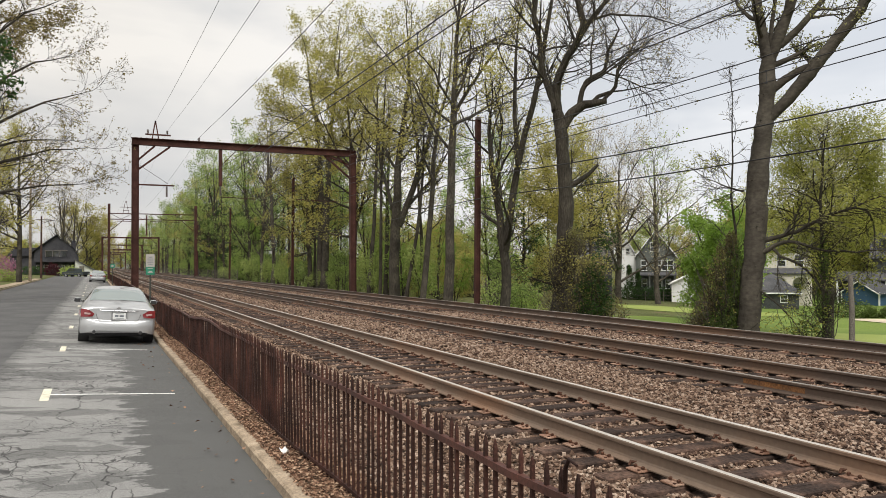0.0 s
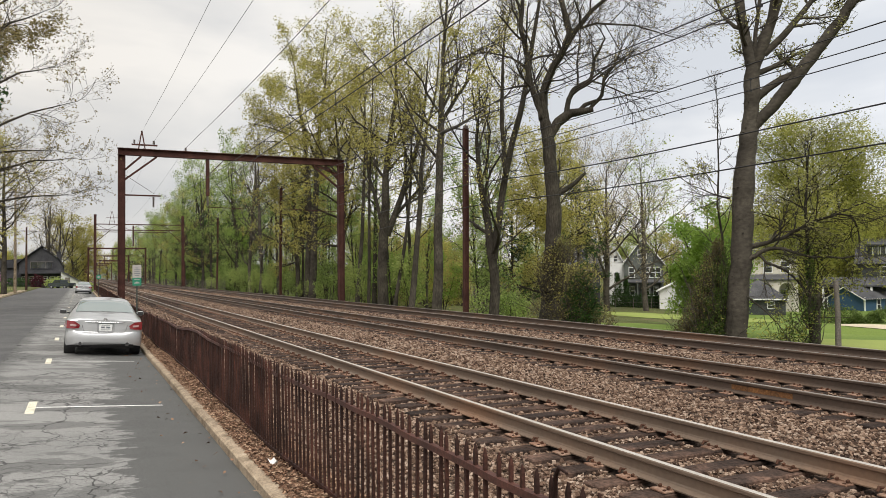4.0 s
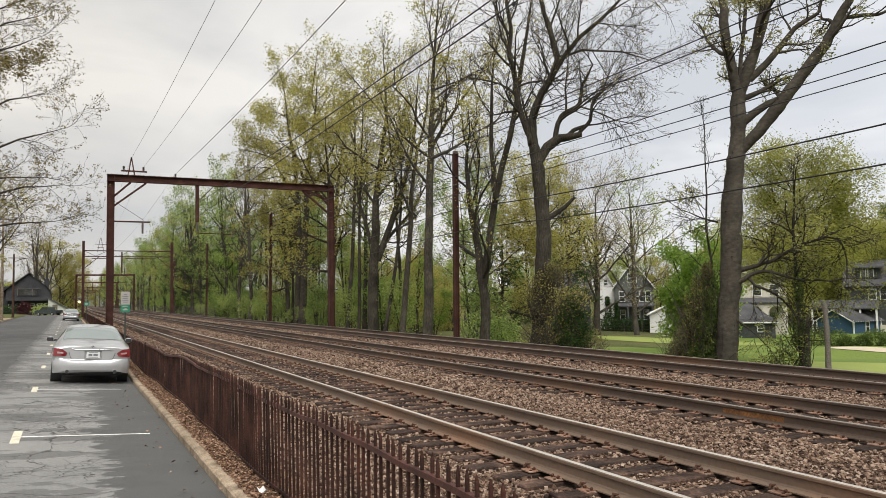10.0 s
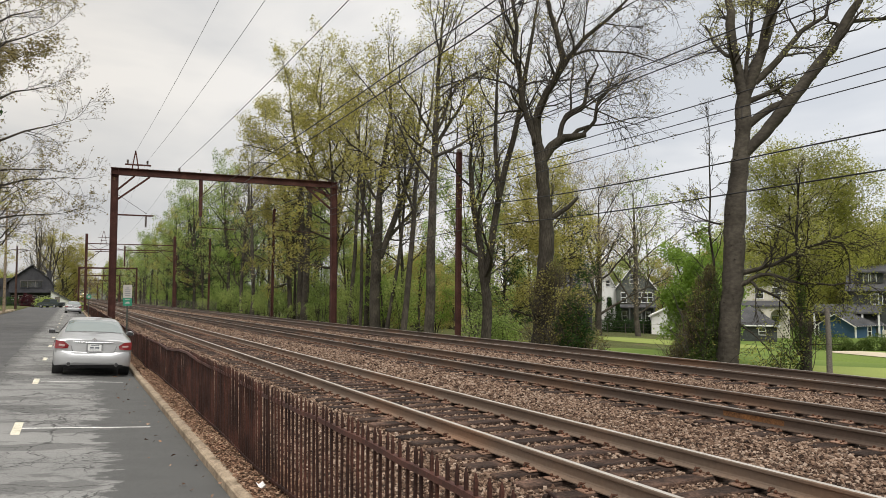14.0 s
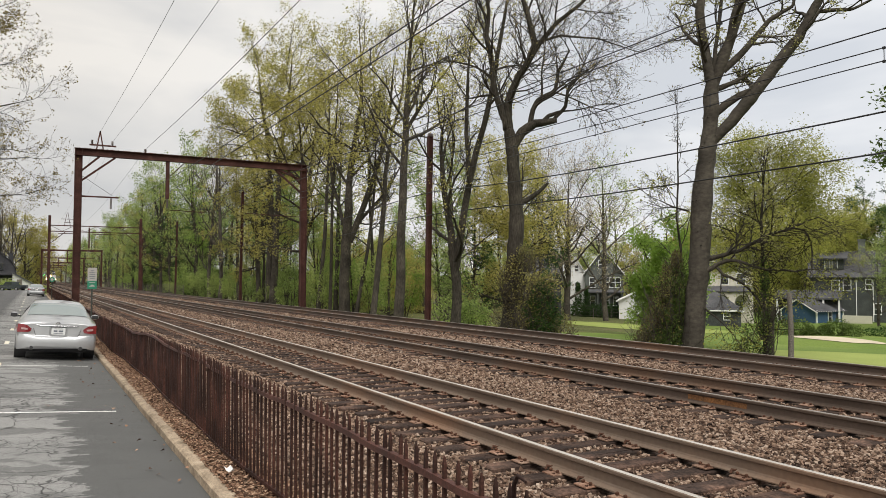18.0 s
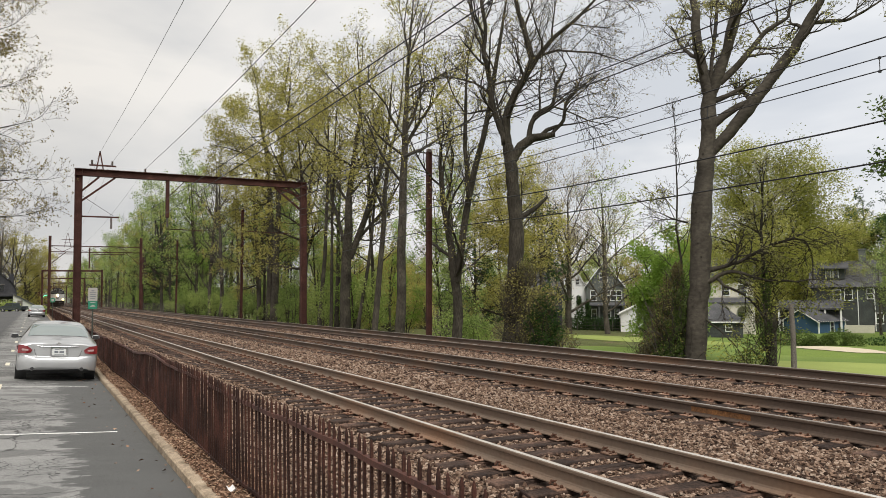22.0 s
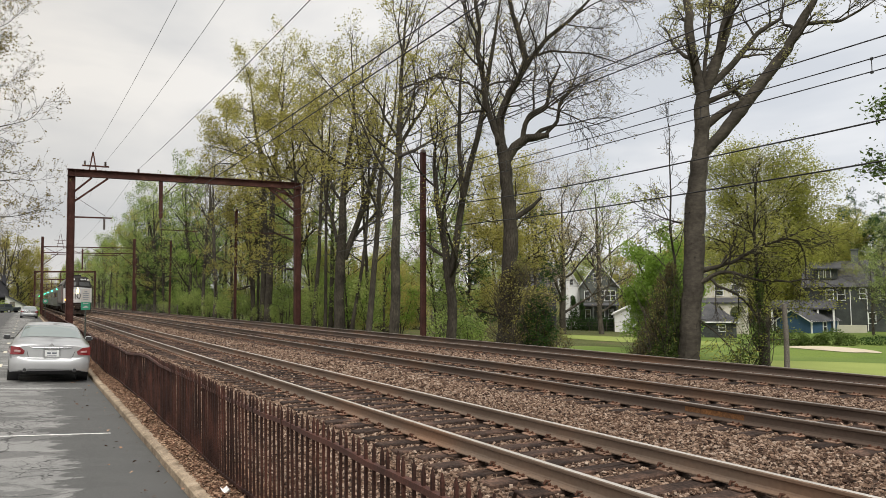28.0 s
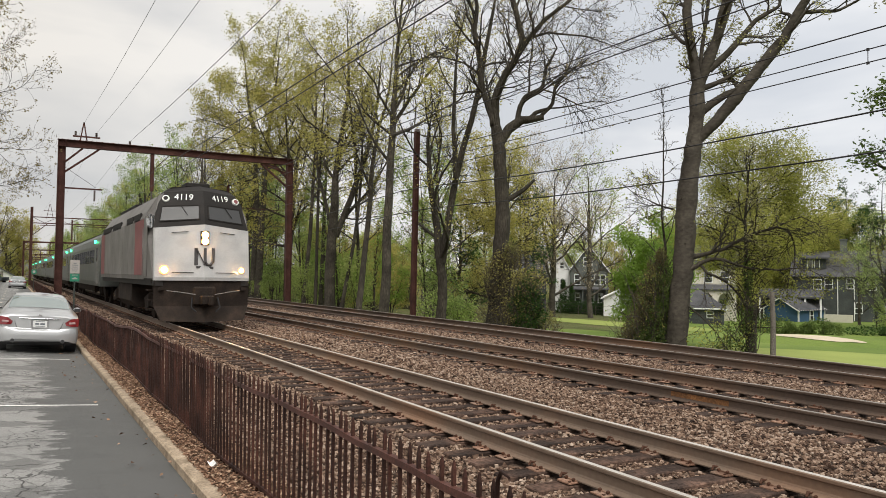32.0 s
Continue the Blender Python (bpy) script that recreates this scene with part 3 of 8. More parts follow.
def tie_mesh(seed):
    r = random.Random(seed)
    s = Shape()
    s.box(0, 0, -0.09, 2.62 + r.uniform(-0.05, 0.05), 0.225, 0.18, 0, (0, r.uniform(-0.3, 0.3), 0), 0.012)
    for _ in range(3):  # split ends and checks
        s.box(r.uniform(-1.1, 1.1), r.uniform(-0.09, 0.09), 0.0005, r.uniform(0.2, 0.6), 0.012, 0.006, 0, (0, 0, r.uniform(-2, 2)))
    return s.mesh("tie", M["tie"])


def plate_mesh():
    s = Shape()
    s.box(0, 0, 0.009, 0.36, 0.185, 0.018, 0, None, 0.004)
    for sx in (-1, 1):
        s.box(sx * 0.085, 0, 0.024, 0.015, 0.17, 0.014, 0)
        for sy in (-0.055, 0.05):
            s.box(sx * 0.10, sy, 0.034, 0.035, 0.026, 0.028, 1, (0, sx * 8, 7), 0.006)
        s.box(sx * 0.15, sx * 0.06, 0.021, 0.022, 0.022, 0.012, 1)
    return s.mesh("tie_plate", M["plate"], M["spike"])


def clip_mesh():
    s = Shape()
    s.tube([(-0.11, 0, 0.0), (-0.09, 0.0, 0.035), (-0.04, 0, 0.02), (0.05, 0, 0.012), (0.1, 0, 0.04), (0.115, 0, 0.01)], 0.015, 6)
    return s.mesh("rail_anchor", M["spike"])


rails = [rail_mesh(key) for key in ("rail_near", "rail_side", "rail_side")]
ties = [tie_mesh(k) for k in range(4)]
plate = plate_mesh()
clip = clip_mesh()
rt = random.Random(11)
for n, cx in enumerate(TRACKS):
    track = thing("railway_track", pose(cx, 0, 0), ("worn rails with bright heads on dark wooden ties", "brown rails on weathered ties between the other tracks", "dark rusty rails on ties along the trees")[n], "railway track", "tracks of the line", "structure")
    for sx in (-1, 1):
        part("rail", rails[n], None, track, at=pose(sx * GAUGE, 0, RAIL_TOP - 0.185))
    count = 0
    for k in range(118):
        y = 2.6 + 0.502 * k + rt.uniform(-0.03, 0.03)
        skew = rt.uniform(-1.2, 1.2)
        part("tie", ties[rt.randrange(4)], None, track, at=pose(rt.uniform(-0.06, 0.06), y, 0.152 + rt.uniform(-0.012, 0.004), 0, 0, skew + 180 * rt.randrange(2)))
        if k < (100, 70, 60)[n]:
            for sx in (-1, 1):
                part("tie_plate", plate, None, track, at=pose(sx * GAUGE, y, 0.152, 0, 0, skew * 0.5 + 180 * rt.randrange(2)))
                if n == 0 and k < 45 and rt.random() < 0.75:
                    part("rail_anchor", clip, None, track, at=pose(sx * GAUGE, y + 0.13, 0.168))
    if n == 1:
        for y0, length in ((8.1, 1.1),):
            part("rust_stain", Shape().box(-GAUGE - 0.013, y0, RAIL_TOP - 0.10, 0.003, length, 0.075, 0, None, 0.001), M["rust_bright"], track, "orange rust stain on the rail")
    far = Shape()
    for k in range(560):
        far.box(rt.uniform(-0.06, 0.06), 62.0 + 0.52 * k, 0.06, 2.6, 0.225, 0.18)
    tagged(part("far_ties", far, M["tie"], track), kind="stuff")


def scatter_stones(name, count, x0, x1, y0, y1, size, seed, label, chunky=False):
    """Angular stones strewn over the ballast; kept off the rails and mostly off the ties."""
    r = np.random.RandomState(seed)
    x, y = r.uniform(x0, x1, count), r.uniform(y0, y1, count)
    keep = np.ones(count, bool)
    for cx in TRACKS:
        for sx in (-1, 1):
            keep &= np.abs(x - cx - sx * GAUGE) > 0.115
        on_tie = (np.abs(x - cx) < 1.28) & (np.abs((y - 2.6) / 0.502 - np.round((y - 2.6) / 0.502)) < 0.205)
        bare = 0.015 if cx < 6 else 0.2
        keep &= ~on_tie | (r.uniform(0, 1, count) < np.where(np.abs(x - cx) > 0.98, bare + (0.03 if cx < 6 else 0.25), bare))
    x, y = x[keep], y[keep]
    c = len(x)
    z = np.interp(x, [a for a, _ in BED], [b for _, b in BED]) + r.uniform(-0.016, 0.026, c)
    if chunky:
        shape = np.array([(a, b, c_) for c_ in (-1, 1) for b in (-1, 1) for a in (-1, 1)], float) * 0.8
        quads = np.array([(0, 2, 3, 1), (4, 5, 7, 6), (0, 1, 5, 4), (2, 6, 7, 3), (1, 3, 7, 5), (0, 4, 6, 2)])
    else:
        shape = np.array([(1, 0, 0), (-1, 0, 0), (0, 1, 0), (0, -1, 0), (0, 0, 1), (0, 0, -1)], float)
        quads = np.array([(0, 2, 4), (2, 1, 4), (1, 3, 4), (3, 0, 4), (2, 0, 5), (1, 2, 5), (3, 1, 5), (0, 3, 5)])
    k = len(shape)
    v = shape[None] * (size * r.uniform(0.55, 1.3, (c, 1, 1)) * r.uniform(0.65, 1.25, (c, 1, 3))) + r.uniform(-0.27, 0.27, (c, k, 3)) * size
    a, b = r.uniform(0, 6.28, c), r.uniform(-1.2, 1.2, c)
    ca, sa, cb, sb = np.cos(a), np.sin(a), np.cos(b), np.sin(b)
    vx, vy, vz = v[..., 0], v[..., 1], v[..., 2]
    vy, vz = vy * cb[:, None] - vz * sb[:, None], vy * sb[:, None] + vz * cb[:, None]
    vx, vy = vx * ca[:, None] - vy * sa[:, None], vx * sa[:, None] + vy * ca[:, None]
    pts = np.stack([vx + x[:, None], vy + y[:, None], vz * 0.8 + z[:, None]], -1).reshape(-1, 3)
    faces = (quads[None] + k * np.arange(c)[:, None, None]).reshape(-1, quads.shape[1])
    me = soup(name, pts, faces, M["stones"])
    return tagged(new(name, me), label, "gravel", kind="stuff")


scatter_stones("near_ballast_stones", 72000, 2.25, 16.0, 2.8, 13.0, 0.019, 3, "loose angular brown ballast stones between the ties", True)
scatter_stones("sharp_ballast_stones", 56000, 2.25, 16.0, 2.8, 13.0, 0.024, 8, "sharp brown ballast stones lying among the others")
scatter_stones("middle_ballast_stones", 72000, 2.3, 16.0, 13.0, 28.0, 0.027, 4, "brown ballast stones along the tracks", True)
scatter_stones("far_ballast_stones", 34000, 2.4, 15.8, 28.0, 60.0, 0.040, 5, "ballast stones farther along the tracks")
scatter_stones("distant_ballast_stones", 22000, 2.4, 15.8, 60.0, 120.0, 0.06, 9, "ballast stones far along the tracks")


def scatter_leaves(name, count, x0, x1, y0, y1, size, height, seed, label):
    r = np.random.RandomState(seed)
    x, y = r.uniform(x0, x1, count), y0 + (y1 - y0) * r.uniform(0, 1, count) ** 1.6
    z = height + r.uniform(0.0, 0.035, count)
    a, tilt = r.uniform(0, 6.28, count), r.uniform(-0.5, 0.5, (count, 4))
    q = np.array([(-1, 0), (0, -0.55), (1, 0), (0, 0.55)], float)
    s = size * r.uniform(0.5, 1.3, count)
    vx = (q[None, :, 0] * np.cos(a)[:, None] - q[None, :, 1] * np.sin(a)[:, None]) * s[:, None] + x[:, None]
    vy = (q[None, :, 0] * np.sin(a)[:, None] + q[None, :, 1] * np.cos(a)[:, None]) * s[:, None] + y[:, None]
    vz = z[:, None] + tilt * s[:, None]
    pts = np.stack([vx, vy, vz], -1).reshape(-1, 3)
    me = soup(name, pts, np.arange(4 * count).reshape(-1, 4), M["litter"])
    return tagged(new(name, me), label, "leaf litter", kind="stuff")


scatter_leaves("verge_leaf_litter", 52000, 1.665, 2.3, 3.0, 45.0, 0.022, 0.04, 6, "brown dry leaves heaped between kerb and fence")
scatter_leaves("loose_leaves", 110, 0.9, 1.55, 5.0, 24.0, 0.03, -0.035, 7, "a few dry leaves blown along the kerb")

# ---- iron fence ----
FENCE_TOP = ((2, 0.995), (7.5, 0.995), (9, 1.0), (10.6, 1.01), (13, 1.0), (15, 1.01), (16.2, 1.0), (18.3, 0.90), (22, 0.92), (28, 0.88), (34, 0.86), (42, 0.92), (60, 0.95), (130, 0.95))


def fence_x(y):
    return 2.0 + 0.035 * math.sin(y * 0.42 + 0.7) * min(1, y / 12) + 0.02 * math.sin(y * 1.3)


def picket_mesh():
    s = Shape()
    w, n = 0.0099, 0.003
    s.add([(x * k, y * k, z) for z, k in ((0, w), (1.012, w), (1.055, n)) for x, y in ((-1, -1), (1, -1), (1, 1), (-1, 1))],
          [(4 * j + i, 4 * j + (i + 1) % 4, 4 * j + (i + 1) % 4 + 4, 4 * j + i + 4) for j in range(2) for i in range(4)] + [(8, 9, 10, 11), (3, 2, 1, 0)])
    return s.mesh("picket", M["fence"])


fence = thing("iron_fence", pose(0, 0, 0), "rusty brown iron picket fence, leaning and dented in places", "fence")
picket = picket_mesh()
rf = random.Random(5)
picket_run = Shape()
step, y = 0.1235, -3.0
count = 0
while y < 118:
    z1 = between(y, FENCE_TOP)
    lean_y = rf.gauss(0, 0.2)
    if 9.0 < y < 10.6:
        lean_y += 4.0 * math.sin((y - 9.0) * 2)
    lean_x = rf.gauss(0, 0.3) + 1.5 * math.sin(y * 0.42 + 0.7) * min(1, y / 12)
    if rf.random() < 0.02:
        lean_x += rf.uniform(-4, 4)
    tall = (z1 + between(y, ((8, 0.085), (12, 0.06), (16, -0.01), (30, -0.02))) + rf.uniform(-0.008, 0.008)) / 1.055
    if 2.0 < y < 38.5 and count < 300:
        ob = part("picket", picket, None, fence, at=pose(fence_x(y), y, 0.0, lean_y, lean_x, rf.uniform(-3, 3)))
        ob.scale.z = tall
        count += 1
    elif not 2.0 < y < 38.5:
        x = fence_x(y)
        picket_run.beam((x, y, 0), (x + 0.02 * lean_x, y, tall * 1.05), 0.026, 0.026)
    y += step
tagged(part("picket_run", picket_run, M["fence"], fence), kind="stuff")
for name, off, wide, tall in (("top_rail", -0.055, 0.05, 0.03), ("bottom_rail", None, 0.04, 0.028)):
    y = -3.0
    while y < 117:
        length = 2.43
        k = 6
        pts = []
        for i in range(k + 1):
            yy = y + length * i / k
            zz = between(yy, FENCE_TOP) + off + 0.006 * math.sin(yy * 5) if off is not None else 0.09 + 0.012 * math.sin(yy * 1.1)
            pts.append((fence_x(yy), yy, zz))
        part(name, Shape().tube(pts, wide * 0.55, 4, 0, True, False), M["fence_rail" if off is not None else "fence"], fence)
        y += length
y = 13.0
while y < 117:
    z1 = between(y, FENCE_TOP)
    s = Shape().box(fence_x(y) - 0.005, y, (z1 + 0.03) / 2, 0.034, 0.034, z1 + 0.03, 0, None, 0.005)
    part("fence_post", s, M["fence"], fence)
    y += 9.72
bent = Shape().tube([(2.0, 3.02, 0.95), (1.99, 3.0, 1.08), (1.97, 2.94, 1.14), (1.96, 2.86, 1.13)], [0.012, 0.012, 0.010, 0.006], 5)
part("bent_spike", bent, M["fence"], fence, "bent iron spike")

# ---- overhead line structures ----
def flange_post(x, z0, z1, wide):
    """A rolled steel column: two flanges and a web."""
    s = Shape()
    w, f, c = wide / 2, wide / 2 - 0.028, 0.011
    prof = [(-w, -w), (-f, -w), (-f, -c), (f, -c), (f, -w), (w, -w), (w, w), (f, w), (f, c), (-f, c), (-f, w), (-w, w)]
    ring = [(x + px, py, z) for z in (z0, z1) for px, py in prof]
    s.add(ring, [(k, (k + 1) % 12, (k + 1) % 12 + 12, k + 12) for k in range(12)] + [tuple(range(12, 24))])
    s.box(x, 0, z0 + 0.02, wide + 0.25, wide + 0.25, 0.06)
    return s


def insulator(s, x, z, up=1, discs=4):
    """A ribbed insulator as one turned body."""
    pts, rad = [], []
    for k in range(discs):
        for f, r in ((0, 0.03), (0.03, 0.075), (0.045, 0.075), (0.06, 0.03)):
            pts.append((x, 0, z + up * (0.06 * k + f + 0.0002 * k)))
            rad.append(r)
    s.tube(pts, rad, 10)


def main_gantry():
    g = thing("catenary_gantry", pose(0, 50.7, 0), "red-brown riveted steel gantry spanning three tracks", "gantry", "catenary gantries")
    part("post", flange_post(2.28, 0.05, 9.95, 0.42), M["rust"], g)
    part("post", flange_post(16.3, 0.0, 9.95, 0.40), M["rust"], g)
    s = Shape()
    for dz in (-0.2, 0.2):
        s.box(9.29, 0, 9.74 + dz, 14.5, 0.36, 0.03)
    s.box(9.29, 0, 9.74, 14.45, 0.03, 0.40)
    part("cross_beam", s, M["rust"], g)
    studs = Shape()
    for k in range(46):
        studs.box(2.3 + 0.31 * k, -0.1, 9.968, 0.05, 0.05, 0.03)
    part("rivets", studs, M["rust"], g)
    for a, b in (((2.45, 8.0), (4.3, 9.5)), ((2.45, 8.6), (3.4, 9.5)), ((16.15, 8.0), (14.3, 9.5)), ((16.15, 8.6), (15.2, 9.5)), ((16.15, 8.9), (14.5, 9.5))):
        for dy in (-0.07, 0.07):
            part("knee_brace", Shape().beam((a[0], dy, a[1]), (b[0], dy, b[1]), 0.02, 0.11), M["rust"], g)
    a_frame = Shape()
    a_frame.beam((3.25, 0, 9.95), (3.44, 0, 11.1), 0.06, 0.07).beam((3.63, 0, 9.95), (3.44, 0, 11.1), 0.06, 0.07).beam((2.85, 0, 10.22), (4.35, 0, 10.22), 0.09, 0.09)
    part("bracket_frame", a_frame, M["rust"], g)
    for x, z in ((3.0, 10.28), (4.14, 10.28), (6.05, 9.96)):
        s = Shape()
        insulator(s, x, z)
        part("insulator", s, M["insul"], g, "grey glazed insulator")
    arm = Shape().beam((2.4, 0, 7.06), (4.55, 0, 7.06), 0.08, 0.09).beam((2.4, 0, 8.35), (4.2, 0, 7.16), 0.02, 0.02)
    part("bracket_arm", arm, M["rust"], g)
    for x, z in ((4.12, 7.0), (7.39, 7.2)):
        s = Shape()
        insulator(s, x, z, -1, 11)
        part("hanging_insulator", s, M["insul"], g, "string of brown insulators")
    part("drop_post", Shape().box(7.39, 0, 8.35, 0.22, 0.22, 2.4, 0, None, 0.02), M["rust"], g)
    part("drop_brace", Shape().beam((7.45, 0, 8.5), (8.4, 0, 9.5), 0.04, 0.05), M["rust"], g)
    part("registration_arm", Shape().beam((7.4, 0, 6.45), (9.7, 0, 6.38), 0.04, 0.045), M["rust"], g)
    part("registration_arm", Shape().beam((12.3, 0, 6.45), (16.1, 0, 6.35), 0.035, 0.04), M["rust"], g)
    return g


M["insul"] = plain("brown_glazed_porcelain", (0.10, 0.075, 0.065), 0.3)
main_gantry()


def truss_gantry():
    g = thing("truss_gantry", pose(0, 129, 0), "red-brown lattice truss gantry with tall posts", "gantry", "catenary gantries")
    for x in (2.05, 14.9):
        part("post", flange_post(x, 0.0, 11.7, 0.38), M["rust"], g)
    for z in (10.2, 9.3):
        part("chord", Shape().box(8.5, 0, z, 12.6, 0.18, 0.13), M["rust"], g)
    for k in range(8):
        a, b = 2.2 + 1.58 * k, 2.2 + 1.58 * (k + 1)
        part("lattice_bar", Shape().beam((a, 0, 9.34 if k % 2 else 10.16), (b, 0, 10.16 if k % 2 else 9.34), 0.05, 0.06), M["rust"], g)
    part("knee_brace", Shape().beam((2.1, 0, 7.4), (4.2, 0, 9.25), 0.08, 0.1), M["rust"], g)
    part("knee_brace", Shape().beam((14.8, 0, 7.4), (12.7, 0, 9.25), 0.08, 0.1), M["rust"], g)
    part("arm", Shape().beam((3.2, 0, 9.0), (6.4, 0, 9.0), 0.08, 0.1), M["rust"], g)
    part("arm", Shape().beam((8.0, 0, 9.0), (12.6, 0, 9.0), 0.08, 0.1), M["rust"], g)
    part("drop_post", Shape().box(7.5, 0, 8.4, 0.2, 0.2, 3.2), M["rust"], g)
    s = Shape().beam((4.0, 0, 10), (4.4, 0, 12.2), 0.06, 0.06).beam((4.9, 0, 10), (4.5, 0, 12.2), 0.06, 0.06).beam((3.6, 0, 11.2), (5.3, 0, 11.2), 0.07, 0.07).beam((4.0, 0, 10.7), (4.9, 0, 10.7), 0.06, 0.06)
    part("line_mast", s, M["rust"], g)
    return g


truss_gantry()


def plain_gantry():
    g = thing("beam_gantry", pose(0, 197, 0), "plain red-brown steel gantry farther along the line", "gantry", "catenary gantries")
    for x in (1.7, 14.2):
        part("post", flange_post(x, 0.0, 9.0, 0.4), M["rust"], g)
    part("cross_beam", Shape().box(7.95, 0, 8.75, 12.9, 0.3, 0.38), M["rust"], g)
    for a, b in (((1.8, 7.0), (3.6, 8.6)), ((14.1, 7.0), (12.3, 8.6))):
        part("knee_brace", Shape().beam((a[0], 0, a[1]), (b[0], 0, b[1]), 0.1, 0.12), M["rust"], g)
    part("drop_post", Shape().box(7.0, 0, 7.4, 0.22, 0.22, 2.6), M["rust"], g)
    part("arm", Shape().beam((1.8, 0, 7.0), (12.5, 0, 7.0), 0.1, 0.1), M["rust"], g)
    part("line_mast", Shape().beam((3.2, 0, 8.9), (3.2, 0, 10.4), 0.08, 0.08), M["rust"], g)
    return g


g0 = plain_gantry()
for y in (268, 340, 415, 490):
    copy_thing(g0, pose(0, y, 0))


def wire(name, label, x, table, radius, gap=None):
    """A wire along the track, hung through (y, z) points; gap gives the spacing of its droppers to a lower wire."""
    ys = np.linspace(table[0][0], table[-1][0], 80)
    zs = np.interp(ys, [a for a, _ in table], [b for _, b in table])
    return solid(name, Shape().tube([(x, float(a), float(b)) for a, b in zip(ys, zs)], [radius if a < 48 else radius * 0.55 for a in ys], 5, 0, False), M["wire"], label, "overhead wire", "overhead wires")


def span(ends, low, reach=(50.7, 129.0)):
    """Heights along the line: low at the nearest stretch, rising to each support."""
    table = []
    for y in np.linspace(-60, 50.7, 40):
        u = (y - 8.0) / 42.7
        table.append((float(y), low + (ends - low) * u * u))
    for a, b in ((50.7, 129.0), (129.0, 197.0), (197.0, 268.0), (268.0, 340.0)):
        for k in range(1, 11):
            u = k / 10
            table.append((a + (b - a) * u, ends - (ends - low) * 4 * u * (1 - u) * 0.8))
    return table


for x, low, end, label in ((3.44, 10.0, 11.08, "thin feeder wire from the gantry's top bracket"), (4.14, 9.25, 10.55, "thin feeder wire over the kerbside post"), (6.05, 9.35, 10.22, "feeder wire from the insulator on the beam"),
                           (5.36, 6.25, 7.05, "messenger wire over the near track"), (9.71, 6.40, 7.15, "messenger wire over the middle track"), (14.06, 6.44, 7.15, "messenger wire over the far track"), (12.0, 6.1, 7.0, "slack thin return wire between two tracks")):
    wire("overhead_wire", label, x, span(end, low), 0.007 if x < 5 else 0.012)
for x, z in ((5.36, 5.98), (9.71, 6.2), (14.06, 6.18)):
    wire("contact_wire", "taut trolley wire over the rails", x, [(-60, z), (50, z + 0.02), (340, z + 0.1)], 0.012)
    droppers = thing("wire_droppers", pose(x, 0, 0), "short clips that hang the trolley wire from the messenger", "wire clip")
    hang = span({5.36: 7.05, 9.71: 7.15, 14.06: 7.15}[x], {5.36: 6.25, 9.71: 6.40, 14.06: 6.44}[x])
    for k in range(12):
        y = 8.6 + 4.2 * k
        top = between(y, hang)
        part("dropper", Shape().tube([(0, y, z), (0, y, top)], 0.008, 4).box(0, y, z, 0.03, 0.05, 0.05).box(0, y, top, 0.03, 0.05, 0.05), M["wire"], droppers)
POLES = ((17.5, 34.2, 9.35), (17.6, 74.0, 10.6), (17.6, 112.0, 10.2), (17.6, 150.0, 10.2), (17.5, -3.0, 9.4))
for x, low, lowest in ((17.5, 5.95, 6.45), (17.5, 5.0, 5.3)):
    wire("pole_line_cable", "heavy black cable strung from pole to pole", x - 0.2, [(-60, low + 0.25), (-3, lowest), (6, low + 0.06), (12, low), (19, low + 0.0), (24, low + 0.06), (28, low + 0.2), (34.2, lowest), (54, low - 0.4), (74, lowest), (93, low - 0.4), (112, lowest), (150, lowest)], 0.022)


def steel_pole(x, y, top, lean=0.0):
    g = thing("steel_pole", pose(x, y, land(x, y) - 0.1, 0, lean, 0), "rusty red steel line pole beside the far track", "pole", "line poles")
    h = top - land(x, y) + 0.1
    part("mast", flange_post(0, 0, h, 0.24), M["rust"], g)
    part("cap", Shape().box(0, 0, h + 0.06, 0.2, 0.2, 0.14), M["insul"], g)
    return g


for x, y, top in POLES:
    steel_pole(x, y, top, 0.7)


# low wooded hill that closes the view along the line
def hill_z(x, y):
    return -3.0 + 26.0 * math.exp(-((y - 1250.0) / 320.0) ** 2) * (0.75 + 0.25 * math.sin(x * 0.006 + 1.0)) * min(1.0, max(0.0, 1.3 - abs(x) / 1600.0))


# distance haze is mixed into these grey-green tones
M["hill"] = surface("hazy_wooded_hill", ((0.06, 0.07, 0.05), (0.09, 0.095, 0.07), (0.115, 0.11, 0.08)), 0.03, 0.25, 0.95, bump=0.0, mottle=0.25, place="World")
sheet("far_hill", [-1600 + 80 * k for k in range(41)], [760, 900, 1050, 1150, 1250, 1400], hill_z, M["hill"], "hazy wooded hill beyond the end of the line", "hill")

